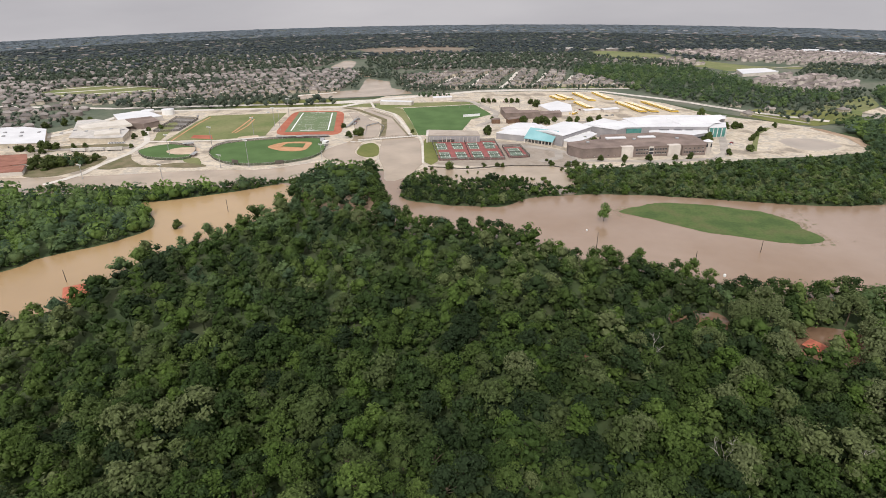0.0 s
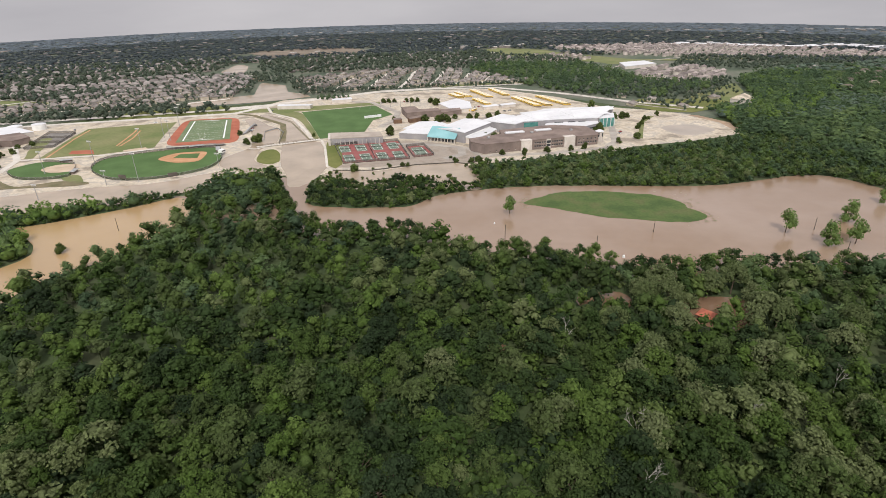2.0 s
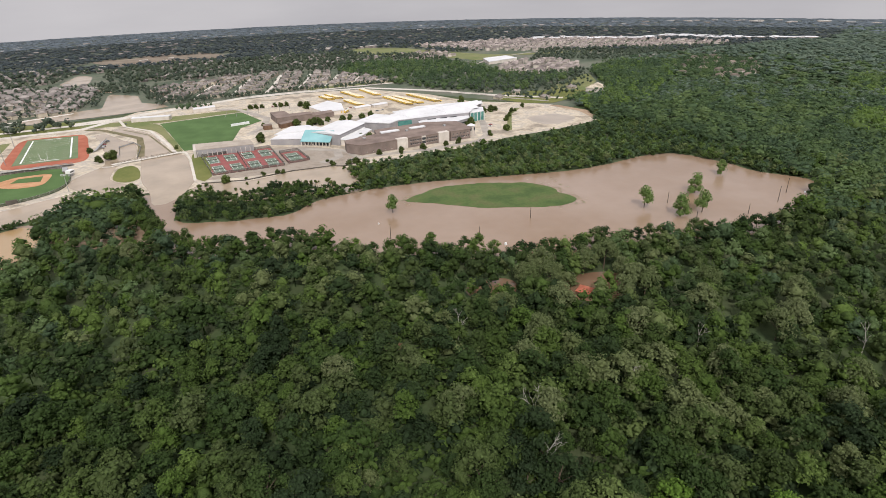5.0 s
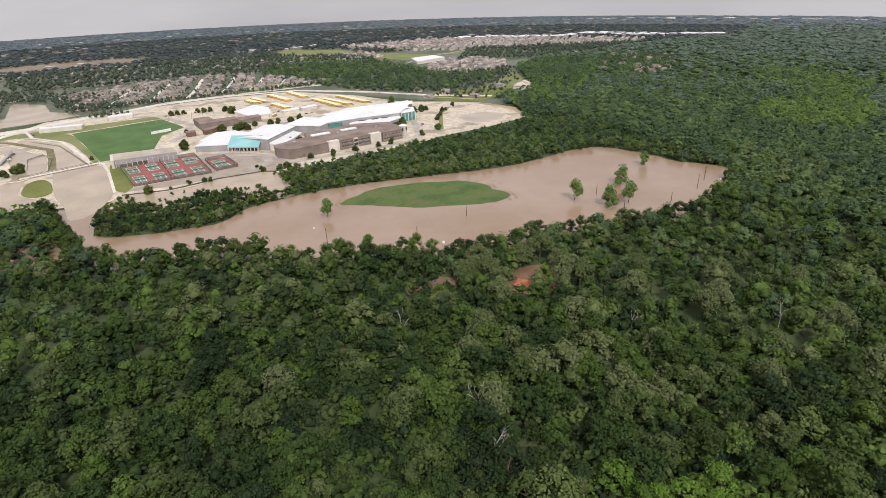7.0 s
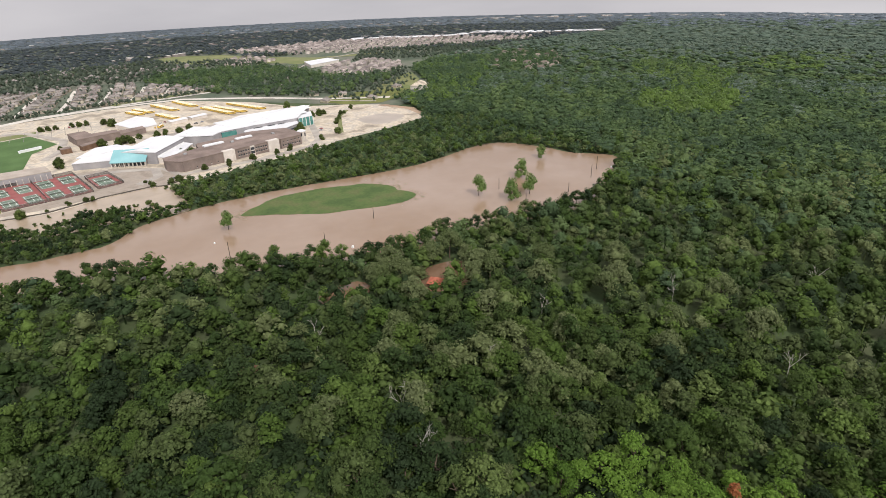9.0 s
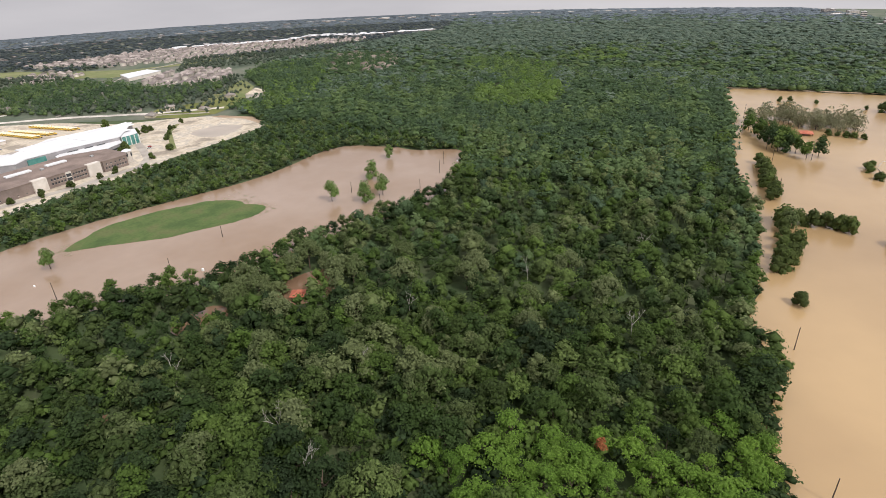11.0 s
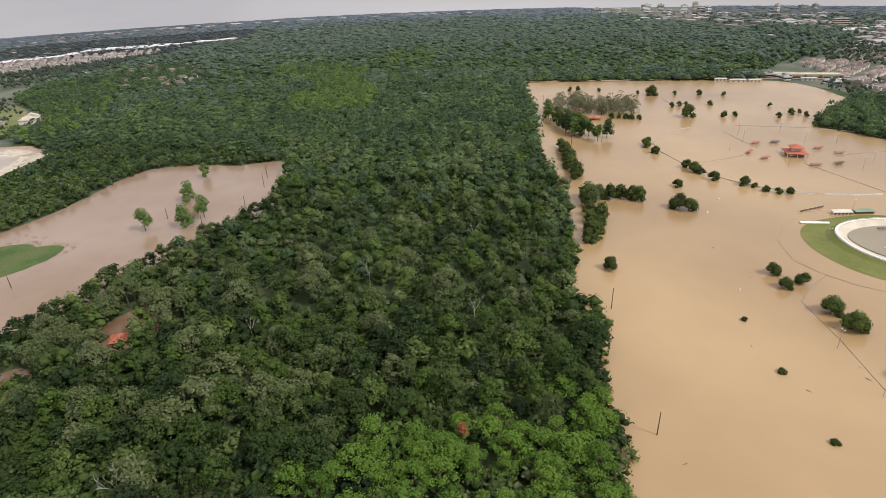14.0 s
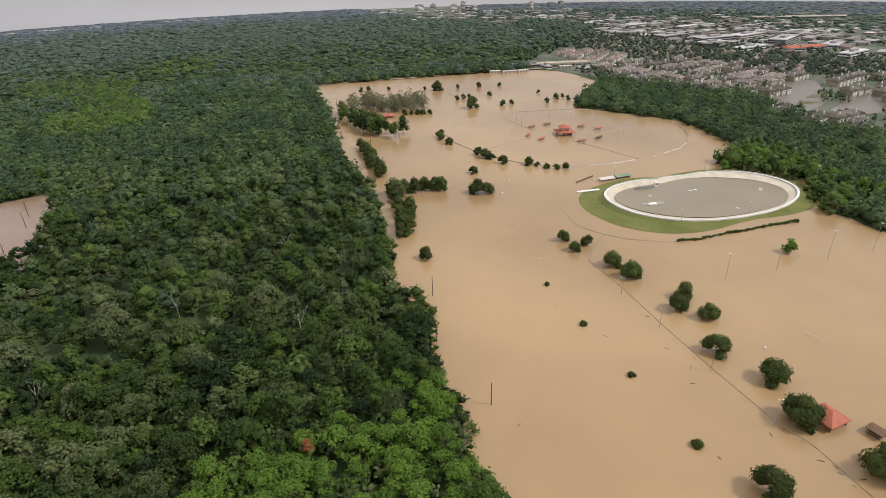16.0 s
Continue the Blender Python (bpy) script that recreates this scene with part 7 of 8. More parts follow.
HEDGE = [(309, -157), (310, -172), (316, -192), (320, -210), (325, -227), (329, -246)]
for (xa, ya), (xb, yb) in zip(HEDGE, HEDGE[1:]):
    for k in range(11):
        u = k / 11
        stand_tree(BUSHES, xa + (xb - xa) * u + random.uniform(-.5, .5), ya + (yb - ya) * u, random.uniform(.16, .27) + (0.1 if yb < -240 and k > 7 else 0), "low bushy hedge plant along the path", 0.7, "hedge plants", 0.2, "hedge")
# trees behind the cycling track, sun put into most of their leaf colours
for i in range(20):
    stand_tree(SUN_TINTED if i % 3 else FAR_OAKS, 462 - i * 5.6, -274 - i * 2.6 + random.uniform(-6, 4), random.uniform(.9, 1.3), "tree of a sun-tinted group behind the cycling track", 1.1)
for x, y in ((432, -247), (445, -258), (452, -270), (462, -284), (454, -296), (440, -280), (432, -268), (420, -292), (375, -296), (366, -300), (356, -292), (346, -282), (373, -310), (384, -304)):
    stand_tree(SUN_TINTED, x, y, random.uniform(.85, 1.15), "tree of a sun-tinted group behind the cycling track", 0.95)

stand_tree(SUN_TINTED, 288, -214, .85, "light green tree standing in flood water", 0.95, lift=0.2)
for x, y in ((146, 239), (152, 243), (198, 206), (205, 211), (186, 244), (199, 229)):
    stand_tree(PALE, x, y, random.uniform(1.1, 1.3), "pale yellow-green tree beside a pool in the wood", 1.15)
stand_tree(RUST, 150, 44, 1.0, "small rust-brown dying tree in a woodland gap")
# bare and dying trees in the wood
def bare_tree(x, y, h, seed):
    t = empty("dead_tree", x, y, seed * 47 % 360)
    g = random.Random(seed)
    bm = bmesh.new()

    def grow(p, d, length, r, depth):
        q = p + d * length
        tube(bm, p, q, r, r * 0.6, 5)
        if depth:
            for _ in range(3):
                e = (d + Vector((g.uniform(-.8, .8), g.uniform(-.8, .8), g.uniform(-.1, .5)))).normalized()
                grow(p.lerp(q, g.uniform(0.6, 1.0)), e, length * g.uniform(.45, .7), r * 0.55, depth - 1)
    grow(Vector((0, 0, -0.4)), Vector((0, 0, 1)), h * 0.5, 0.24, 3)
    part("trunk", bm, M_DEAD, t)
    return tagged(t, "bare grey dead tree among the green canopy", "dead tree", "dead trees")


for i, (x, y, h) in enumerate(((87, 125, 21), (139, 143, 19), (96, 148, 20), (92, 212, 17), (251, 125, 19), (316, 83, 18), (190, 160, 18), (230, 60, 18))):
    bare_tree(x, y, h, i + 3)
for x, y in ((70, 160), (100, 142), (128, 160), (150, 212), (196, 214), (225, 112), (160, 250), (240, 150), (146, 244), (158, 236), (200, 244), (190, 212), (108, 176), (122, 190), (210, 180), (182, 140), (232, 196), (262, 168), (205, 100), (270, 110), (170, 178), (60, 186), (30, 200), (250, 80), (140, 118), (290, 140), (228, 150), (118, 214)):
    stand_tree(PALE, x, y, random.uniform(1.15, 1.5), "pale thin-leaved tree in the woodland", 1.15, "pale trees")

# ---------------------------------------------------------------- suburbs
def house_kind(w, d, h, wing, seed):
    t = empty("house")
    part("wall", box(bmesh.new(), -w / 2, -d / 2, -0.6, w / 2, d / 2, h), M_TANWALL, t)
    part("roof", gable(bmesh.new(), -w / 2, -d / 2, w / 2, d / 2, h, d * 0.3, 0.5, "x", 0.3), M_SHINGLE, t)
    bm = box(bmesh.new(), wing, -d / 2 - 4, -0.6, wing + 5.5, -d / 2 + 1, h - 0.4)
    part("garage_wing", bm, M_TANWALL, t)
    part("wing_roof", gable(bmesh.new(), wing, -d / 2 - 4, wing + 5.5, -d / 2 + 3, h - 0.4, 2.2, 0.4, "y", 0.2), M_SHINGLE, t)
    part("chimney", box(bmesh.new(), w * 0.22, d * 0.1, h, w * 0.22 + 1.1, d * 0.1 + 1.1, h + d * 0.3 + 1.0, 0.05), M_BRICK, t)
    u = wing + (-3.0 if wing >= -1 else 8.0)
    part("window", box(bmesh.new(), u - 1.1, -d / 2 - 0.08, 1.0, u + 1.1, -d / 2 + 0.02, 2.4), M_GLASS, t)
    return t


HOUSES = [house_kind(12.5, 9.5, 3.2, 0.0, 1), house_kind(11, 10, 5.4, -5.5, 2), house_kind(13.5, 9, 3.2, -6.5, 3), house_kind(11.5, 8.5, 5.2, -1, 4)]
fresh = set()


def put_house(x, y, turn, label, group):
    src = random.choice(HOUSES)
    m = pose(x, y, gz(x, y), 0, 0, turn)
    if src.name in fresh:
        t = copy_thing(src, m)
    else:
        fresh.add(src.name)
        src.matrix_basis, t = m, src
    return tagged(t, label, "house", group)


def street_grid(poly, turn, along, across, drop=0.1):
    """House places in back-to-back rows along parallel streets."""
    p = np.array(poly, float)
    c = p.mean(0)
    R = np.array([[math.cos(radians(turn)), -math.sin(radians(turn))], [math.sin(radians(turn)), math.cos(radians(turn))]])
    ext = np.abs(p - c).max() * 1.5
    out = []
    for j, v in enumerate(np.arange(-ext, ext, across)):
        for k, off in ((0, -10.5), (180, 10.5)):
            for u in np.arange(-ext, ext, along):
                q = c + R @ np.array([u + random.uniform(-3, 3), v + off + 9 * math.sin(u / 70 + 0.02 * v) + random.uniform(-2, 2)])
                if random.random() > drop:
                    out.append((q[0], q[1], turn + k + 180 + 7 * math.cos(u / 70 + 0.02 * v) + random.uniform(-8, 8)))
    out = np.array(out)
    return out[inside(poly, out[:, 0], out[:, 1])]


def streets(name, poly, turn, across, label):
    """Pale streets between the rows that street_grid lays out."""
    p = np.array(poly, float)
    c = p.mean(0)
    R = np.array([[math.cos(radians(turn)), -math.sin(radians(turn))], [math.sin(radians(turn)), math.cos(radians(turn))]])
    ext = np.abs(p - c).max() * 1.5
    for v in np.arange(-ext, ext, across):
        u = np.arange(-ext, ext, 12.0)
        q = c[:, None] + R @ np.stack([u, v + across / 2 + 9 * np.sin(u / 70 + 0.02 * v)])
        ok = inside(poly, q[0], q[1])
        run = []
        for i in range(len(u)):
            if ok[i]:
                run.append((float(q[0, i]), float(q[1, i])))
            if (not ok[i] or i == len(u) - 1) and len(run) > 2:
                strip(name, run, 7.0, 0.3, M_CONC, label, "road")
            if not ok[i]:
                run = []


BAND = [(-62, 962), (-80, 1120), (129, 1188), (233, 1140), (318, 965), (149, 968)]
LEFT = [(-669, 884), (-846, 1122), (-689, 1132), (-250, 1262), (-170, 1240), (-168, 1120), (-172, 912), (-225, 905), (-330, 893), (-487, 870)]
LEFT_PARK = [(-690, 975), (-665, 1062), (-560, 1050), (-440, 990), (-560, 940), (-634, 950)]
band = street_grid(BAND, 70, 15.5, 47, 0.05)
for x, y, a in band:
    put_house(float(x), float(y), float(a), "suburban house with pale walls and a grey-brown shingle roof", "houses beyond the school")
streets("suburb_street", BAND, 70, 47, "pale concrete street between rows of houses")
streets("suburb_street", LEFT, 24, 48, "pale concrete street between rows of houses")
left = street_grid(LEFT, 24, 16.5, 48, 0.08)
POND_SIDE = [(-275, 1180), (-165, 1170), (-170, 1440), (-275, 1450)]
LOT_SIDE = [(-250, 880), (-120, 888), (-60, 905), (-92, 1100), (-152, 1105), (-140, 950), (-250, 935)]
left = left[~inside(LEFT_PARK, left[:, 0], left[:, 1]) & ~inside(POND_SIDE, left[:, 0], left[:, 1]) & ~inside(LOT_SIDE, left[:, 0], left[:, 1])]
left = left[np.argsort(np.hypot(left[:, 0], left[:, 1]))]
for x, y, a in left[:130]:
    put_house(float(x), float(y), float(a), "suburban house with a weathered shingle roof among trees", "houses beyond the ball fields")
for x, y, a in ((389, 741, 20), (424, 757, 60), (446, 709, 100), (523, 761, 30), (400, 800, 60)):
    put_house(x, y, a, "white farmhouse beside a green field", "houses by the wood")
sheet("meadow", [(455, 700), (480, 690), (535, 735), (600, 800), (640, 880), (560, 830), (500, 780)], 0.28, M_DRY, "open rough grass among trees", "grass")
sheet("meadow", [(380, 742), (420, 780), (500, 760), (535, 735), (476, 690), (440, 676), (405, 690)], 0.3, M_GRASS, "green meadow beside the wood", "grass")
sheet("park_lawn", [(-300, 822), (-300, 870), (-249, 885), (-171, 884), (-146, 866), (-151, 828), (-189, 826)], 0.24, M_GRASS, "green lawn with trees beside the road", "grass")
sheet("park_meadow", smooth_outline(LEFT_PARK, 20), 0.3, M_DRY, "yellow-green park meadow among houses", "grass")
sheet("flooded_lot", smooth_outline([(-168, 1182), (-142, 1181), (-135, 1127), (-158, 1126)], 8), 0.3, M_SILT, "pale silty flood water over an empty lot", "water")
for o in ([(447, 1514), (500, 1420), (555, 1265), (604, 1170), (575, 1160), (500, 1250), (454, 1321), (400, 1400)], [(330, 1507), (417, 1595), (522, 1502), (561, 1316), (484, 1305), (401, 1366), (368, 1436)], [(574, 1348), (661, 1192), (639, 1158), (549, 1160), (537, 1257)], [(150, 985), (310, 975), (330, 955), (160, 950)], [(620, 1240), (760, 1210), (900, 1195), (880, 1180), (700, 1190)]):
    sheet("pasture", o, 0.35, M_DRY, "long strip of pale green pasture", "grass", step=60)
sheet("cleared_land", smooth_outline([(-244, 1706), (-220, 1759), (-148, 1740), (-120, 1880), (-8, 1831), (68, 1640), (25, 1515), (-71, 1560), (-139, 1519)], 30, 6, 9), 0.4, M_FIELD, "brown cleared building land", "dirt", step=60)
church = empty("church", 545, 728, 30)
part("wall", box(bmesh.new(), -14, -9, -1, 14, 9, 5), M_PALEWALL, church)
part("roof", gable(bmesh.new(), -14, -9, 14, 9, 5, 6, 0.8, "x", 0.25), M_PAVE, church, "pale tan roof")
part("porch", box(bmesh.new(), -4, -14, -1, 4, -9, 3.6, 0.1), M_PALEWALL, church)
tagged(church, "large house with a pale tan roof among trees", "house")
block("warehouse", [(558, 1136), (617, 1147), (621, 1104), (544, 1081)], 6.0, M_PALEWALL, M_WHITE, "big warehouse with a white roof", "warehouse", lip=0.6)


def bulk_houses(name, places, label, w=(10, 14), d=(8, 10.5), h=(3.0, 5.6), rise=0.32, wall=None, roof=None):
    """Far houses joined: one mesh of walls and one of pitched roofs."""
    n = len(places)
    if not n:
        return
    W, D, Hh = rng.uniform(*w, n) / 2, rng.uniform(*d, n) / 2, rng.uniform(*h, n)
    x, y, a = places[:, 0], places[:, 1], np.radians(places[:, 2])
    z = gz(x, y)

    def at(u, v, zz):
        return np.stack([x + u * np.cos(a) - v * np.sin(a), y + u * np.sin(a) + v * np.cos(a), z + zz], 1)
    wv = np.stack([at(W * s, D * t, k * Hh - (1 - k)) for k in (0, 1) for s, t in ((-1, -1), (1, -1), (1, 1), (-1, 1))], 1).reshape(-1, 3)
    wf = np.array([(0, 1, 5), (0, 5, 4), (1, 2, 6), (1, 6, 5), (2, 3, 7), (2, 7, 6), (3, 0, 4), (3, 4, 7)])
    rv = np.stack([at((W + .5) * s, (D + .5) * t, Hh) for s, t in ((-1, -1), (1, -1), (1, 1), (-1, 1))] + [at(-W * .5, 0 * D, Hh + D * 2 * rise), at(W * .5, 0 * D, Hh + D * 2 * rise)], 1).reshape(-1, 3)
    rf = np.array([(0, 1, 5), (0, 5, 4), (2, 3, 4), (2, 4, 5), (1, 2, 5), (3, 0, 4)])
    t = empty(name)
    i = np.arange(n)[:, None, None]
    tagged(bulk_mesh("walls", wv, (wf[None] + 8 * i).reshape(-1, 3), wall or M_WALL_I, parent=t), kind="stuff")
    tagged(bulk_mesh("roofs", rv, (rf[None] + 6 * i).reshape(-1, 3), roof or M_SHINGLE_I, parent=t), kind="stuff")
    tagged(t, label, "houses", kind="stuff")


bulk_houses("far_houses", left[130:], "far suburban houses with shingle roofs")
bulk_houses("far_houses", street_grid([(442, 1353), (542, 1380), (548, 1266), (514, 1203), (429, 1229)], 40, 17, 44, 0.15), "far houses on new building land", (8, 12), (7, 9.5), (4, 6.5), wall=M_WALL_LI, roof=M_SHINGLE_PI)
APTS = [(528, 1008), (611, 1080), (674, 1070), (691, 983), (636, 909), (562, 903), (513, 943)]
bulk_houses("far_apartments", street_grid(APTS, 35, 15, 34, 0.12), "far pale apartment houses", (9, 14), (8, 10), (6, 9), wall=M_WALL_LI, roof=M_SHINGLE_PI)
RIGHT = [(540, 1560), (870, 1570), (1130, 1440), (1290, 1160), (1180, 1120), (940, 1200), (760, 1250), (640, 1330)]
bulk_houses("far_houses", street_grid(RIGHT, 40, 15, 40, 0.08), "far rows of new suburban houses", (8, 12), (7, 9.5), (4, 7), wall=M_WALL_LI, roof=M_SHINGLE_PI)
NORTH = [(-900, 1180), (-700, 1150), (-230, 1300), (-150, 1420), (-260, 1540), (-700, 1560), (-1250, 1500)]
north = street_grid(NORTH, 20, 20, 58, 0.3)
bulk_houses("far_houses", north[~inside(POND_SIDE, north[:, 0], north[:, 1])], "far suburban houses among trees")
NORTH2 = [(-100, 1200), (220, 1200), (420, 1300), (320, 1480), (60, 1500), (-120, 1480)]
bulk_houses("far_houses", street_grid(NORTH2, 60, 26, 70, 0.45), "far suburban houses under tall trees")
WESTERN = [(-700, 700), (-560, 640), (-480, 740), (-520, 840), (-680, 870), (-900, 1000), (-1100, 900)]
bulk_houses("far_houses", street_grid(WESTERN, 15, 19, 56, 0.15), "far suburban houses with shingle roofs")
EASTWOOD = [(760, 1010), (950, 1060), (1150, 1080), (1100, 960), (900, 900), (760, 930)]
bulk_houses("far_houses", street_grid(EASTWOOD, 30, 42, 90, 0.5), "far houses scattered in the wood")
for az0, az1, r0, r1, st, dr in ((-42, 24, 1750, 2300, 60, 0.86), (24, 44, 1600, 2600, 90, 0.85)):
    pl = [(r * math.sin(radians(a)), r * math.cos(radians(a))) for r, a in [(r0, az0 + (az1 - az0) * k / 6) for k in range(7)] + [(r1, az1 - (az1 - az0) * k / 6) for k in range(7)]]
    bulk_houses("far_houses", street_grid(pl, 25, st * 0.6, st * 1.4, dr), "far scattered houses towards the horizon", (10, 18), (8, 12), (3, 5), rise=0.12, wall=M_SHINGLE_I)


def flat_far(name, places, label, w, d, h, roof):
    """Far flat-roofed halls joined into one mesh of walls and one of roofs."""
    bulk_houses(name, places, label, w, d, h, rise=0.04, wall=M_WALL_I, roof=roof)


def along(a, b, n, spread, turn, seed=1):
    g = np.random.default_rng(seed)
    t = np.linspace(0, 1, n)
    return np.stack([a[0] + (b[0] - a[0]) * t + g.normal(0, spread, n), a[1] + (b[1] - a[1]) * t + g.normal(0, spread, n), np.full(n, float(turn))], 1)


flat_far("far_warehouses", np.concatenate([along((903, 1529), (1160, 1378), 26, 14, -32, 31), along((1160, 1378), (1295, 1401), 10, 12, 10, 32), along((1295, 1401), (1411, 1248), 26, 16, -52, 33), along((1440, 1225), (1557, 1149), 12, 10, -36, 34)]), "far long white warehouse roofs", (16, 44), (12, 28), (5, 8), M_WHITE)
flat_far("far_warehouses", along((900, 1600), (1500, 1180), 50, 34, -30, 8), "far pale and grey warehouse roofs", (10, 28), (9, 22), (3, 6), M_ROOFMIX)
flat_far("far_warehouses", along((-200, 2700), (2300, 2050), 90, 170, -12, 3), "white roofs far off near the horizon", (10, 30), (8, 18), (2, 4), M_ROOFMIX)
flat_far("far_warehouses", along((-1500, 2100), (-300, 2500), 60, 190, 10, 4), "pale roofs far off in the haze", (8, 24), (8, 16), (2, 4), M_ROOFMIX)
flat_far("far_warehouses", along((2200, 2300), (3300, 900), 44, 100, -50, 5), "white roofs far off beyond the forest", (16, 40), (12, 24), (4, 7), M_OLDWHITE)
flat_far("far_shops", along((-160, 1560), (320, 1420), 16, 40, 5, 6), "pale shop roofs beyond the houses", (9, 20), (8, 14), (4, 6), M_OLDWHITE)
flat_far("far_shops", along((300, 1600), (500, 1640), 12, 20, 5, 7), "pale shop roofs beyond the houses", (9, 20), (8, 14), (4, 6), M_OLDWHITE)

bulk_houses("forest_houses", street_grid(HAMLET, -30, 24, 40, 0.62), "far houses with pale walls amid dark forest trees", (10, 16), (8, 11), (4, 6.5), wall=M_WALL_LI, roof=M_SHINGLE_BI)

# trees among the houses
def suburb_trees(poly, step, drop, size, label, kinds=None, avoid=(), near=0, far=9e9, leaf=None, flat=1.0):
    if leaf is None:
        step, size = step * 0.88, size * 0.85
    x, y = scatter(poly, step, drop=drop, avoid=avoid, near=near, far=far)
    ok = np.hypot(x, y) < 4450
    x, y = x[ok], y[ok]
    if kinds is None and len(x) and np.hypot(x, y).mean() > 1150:
        kinds = TINY_KINDS
    elif kinds is None and len(x) and np.hypot(x, y).mean() < 900:
        kinds = MID_KINDS
    # far gardens take the leaf colour that holds haze
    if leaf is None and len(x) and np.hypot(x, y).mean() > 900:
        leaf = M_LEAF_SUBURB_HAZED
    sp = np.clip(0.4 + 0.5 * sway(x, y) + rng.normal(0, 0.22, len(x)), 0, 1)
    wood("suburb_trees", x, y, size * rng.uniform(0.6, 1.2, len(x)), kinds or TINY_KINDS, leaf or M_LEAF_MID_HAZED, label, "trees", tint=sp, flat=flat)


OPEN = [LEFT_PARK, POND_SIDE, LOT_SIDE, [(-160, 1105), (-90, 1080), (-60, 880), (-215, 862), (-220, 895), (-170, 905)], [(-245, 1275), (-233, 1415), (-200, 1385), (-195, 1250)], [(330, 1507), (417, 1595), (522, 1502), (561, 1316), (661, 1192), (639, 1158), (549, 1160), (484, 1305), (401, 1366)], [(-330, 1600), (-156, 1740), (96, 1690), (90, 1600), (-120, 1550)]]
suburb_trees(HAMLET, 10, 0.12, 0.85, "dark trees round the forest houses", leaf=M_LEAF_MID_HAZED, kinds=MID_KINDS)
POND = [(-250, 1262), (-240, 1425), (-192, 1395), (-188, 1240)]
LOT = [(-240, 930), (-182, 960), (-145, 973), (-149, 1085), (-145, 1106), (-93, 1062), (-83, 985), (-53, 956), (-42, 920), (-91, 895), (-250, 872)]
suburb_trees([(-275, 1290), (-250, 1290), (-240, 1440), (-186, 1420), (-170, 1300), (-165, 1440), (-275, 1450)], 12, 0.2, 0.75, "dark trees round the pale pond", avoid=[POND])
suburb_trees([(-275, 1180), (-165, 1170), (-168, 1232), (-275, 1240)], 11, 0.35, 0.5, "small trees before the pale pond", avoid=[POND, LOT])
suburb_trees([(-90, 1062), (-82, 990), (-52, 958), (-10, 950), (-20, 1080), (-60, 1130), (-150, 1150), (-170, 1118)], 9, 0.3, 0.62, "dark trees beside the flooded lot", avoid=[LOT])
suburb_trees([(-146, 975), (-150, 1110), (-190, 1130), (-205, 965)], 9, 0.25, 0.55, "dark trees beside the flooded lot", avoid=[LOT])
bulk_houses("far_houses", street_grid([(-275, 1160), (-180, 1150), (-176, 1225), (-275, 1240)], 10, 22, 46, 0.3), "far suburban houses before the pond", wall=M_WALL_I, roof=M_SHINGLE_I)
bulk_houses("far_houses", street_grid([(-158, 975), (-160, 1130), (-222, 1130), (-222, 965)], 80, 20, 34, 0.15), "far suburban houses beside the flooded lot", wall=M_WALL_I, roof=M_SHINGLE_I)
suburb_trees(BAND, 11, 0.52, 0.5, "garden trees between the houses")
suburb_trees(LEFT, 11, 0.34, 0.6, "garden trees between the houses", avoid=OPEN)
suburb_trees([(-60, 940), (-62, 962), (149, 966), (320, 962), (318, 945), (150, 948), (60, 944)], 8, 0.1, 0.6, "row of dark trees along the road")
suburb_trees([(-404, 556), (-398, 572), (-362, 560), (-350, 540), (-362, 532), (-388, 538)], 8, 0.1, 0.7, "dark green trees beside the red-roofed buildings")
suburb_trees([(-480, 836), (-430, 822), (-226, 822), (-150, 826), (-215, 905), (-330, 890), (-487, 866)], 11, 0.2, 0.95, "green trees along the road", avoid=OPEN)
suburb_trees([(-180, 868), (-80, 884), (-70, 900), (-60, 960), (-76, 960), (-100, 890), (-200, 878)], 10, 0.3, 0.6, "trees beside the flooded lot", avoid=OPEN)
suburb_trees([(-40, 880), (-40, 920), (-10, 925), (20, 880)], 10, 0.2, 0.7, "trees beside the flooded lot")
suburb_trees([(-70, 965), (-150, 1110), (-190, 1250), (-120, 1190), (-82, 1120)], 13, 0.2, 0.7, "trees round the flooded lot", avoid=OPEN)
suburb_trees(WESTERN, 16, 0.4, 0.7, "garden trees between the houses")
suburb_trees([(-846, 1122), (-900, 1180), (-230, 1300), (-240, 1262), (-689, 1132)], 13, 0.15, 0.8, "belt of green trees among houses", avoid=OPEN)
suburb_trees([(-600, 1085), (-690, 1070), (-560, 1050), (-440, 990), (-380, 1040), (-420, 1110)], 12, 0.1, 0.8, "belt of green trees beside the park meadow")
suburb_trees(NORTH, 15, 0.14, 0.85, "dark trees among houses", avoid=OPEN)
suburb_trees([(-120, 1190), (129, 1192), (240, 1160), (340, 1270), (500, 1190), (480, 1320), (380, 1480), (60, 1500), (-140, 1490), (-190, 1300)], 14, 0.12, 0.9, "dark trees over a suburb", avoid=OPEN)
suburb_trees([(360, 770), (420, 785), (500, 765), (540, 790), (660, 905), (640, 930), (520, 900), (400, 830)], 12, 0.25, 0.75, "green trees in open ground")
suburb_trees([(500, 1180), (640, 1330), (540, 1560), (330, 1600), (380, 1480)], 18, 0.45, 0.9, "trees round pale fields", avoid=OPEN)
suburb_trees([(640, 1080), (760, 1250), (940, 1200), (1180, 1120), (1250, 1090), (1000, 1045), (800, 1005), (700, 1040)], 13, 0.1, 0.8, "dark belt of trees before far houses")
suburb_trees([(440, 684), (476, 694), (600, 802), (640, 880), (560, 832), (500, 782), (430, 776), (392, 742)], 12, 0.5, 0.62, "green trees scattered over a meadow")
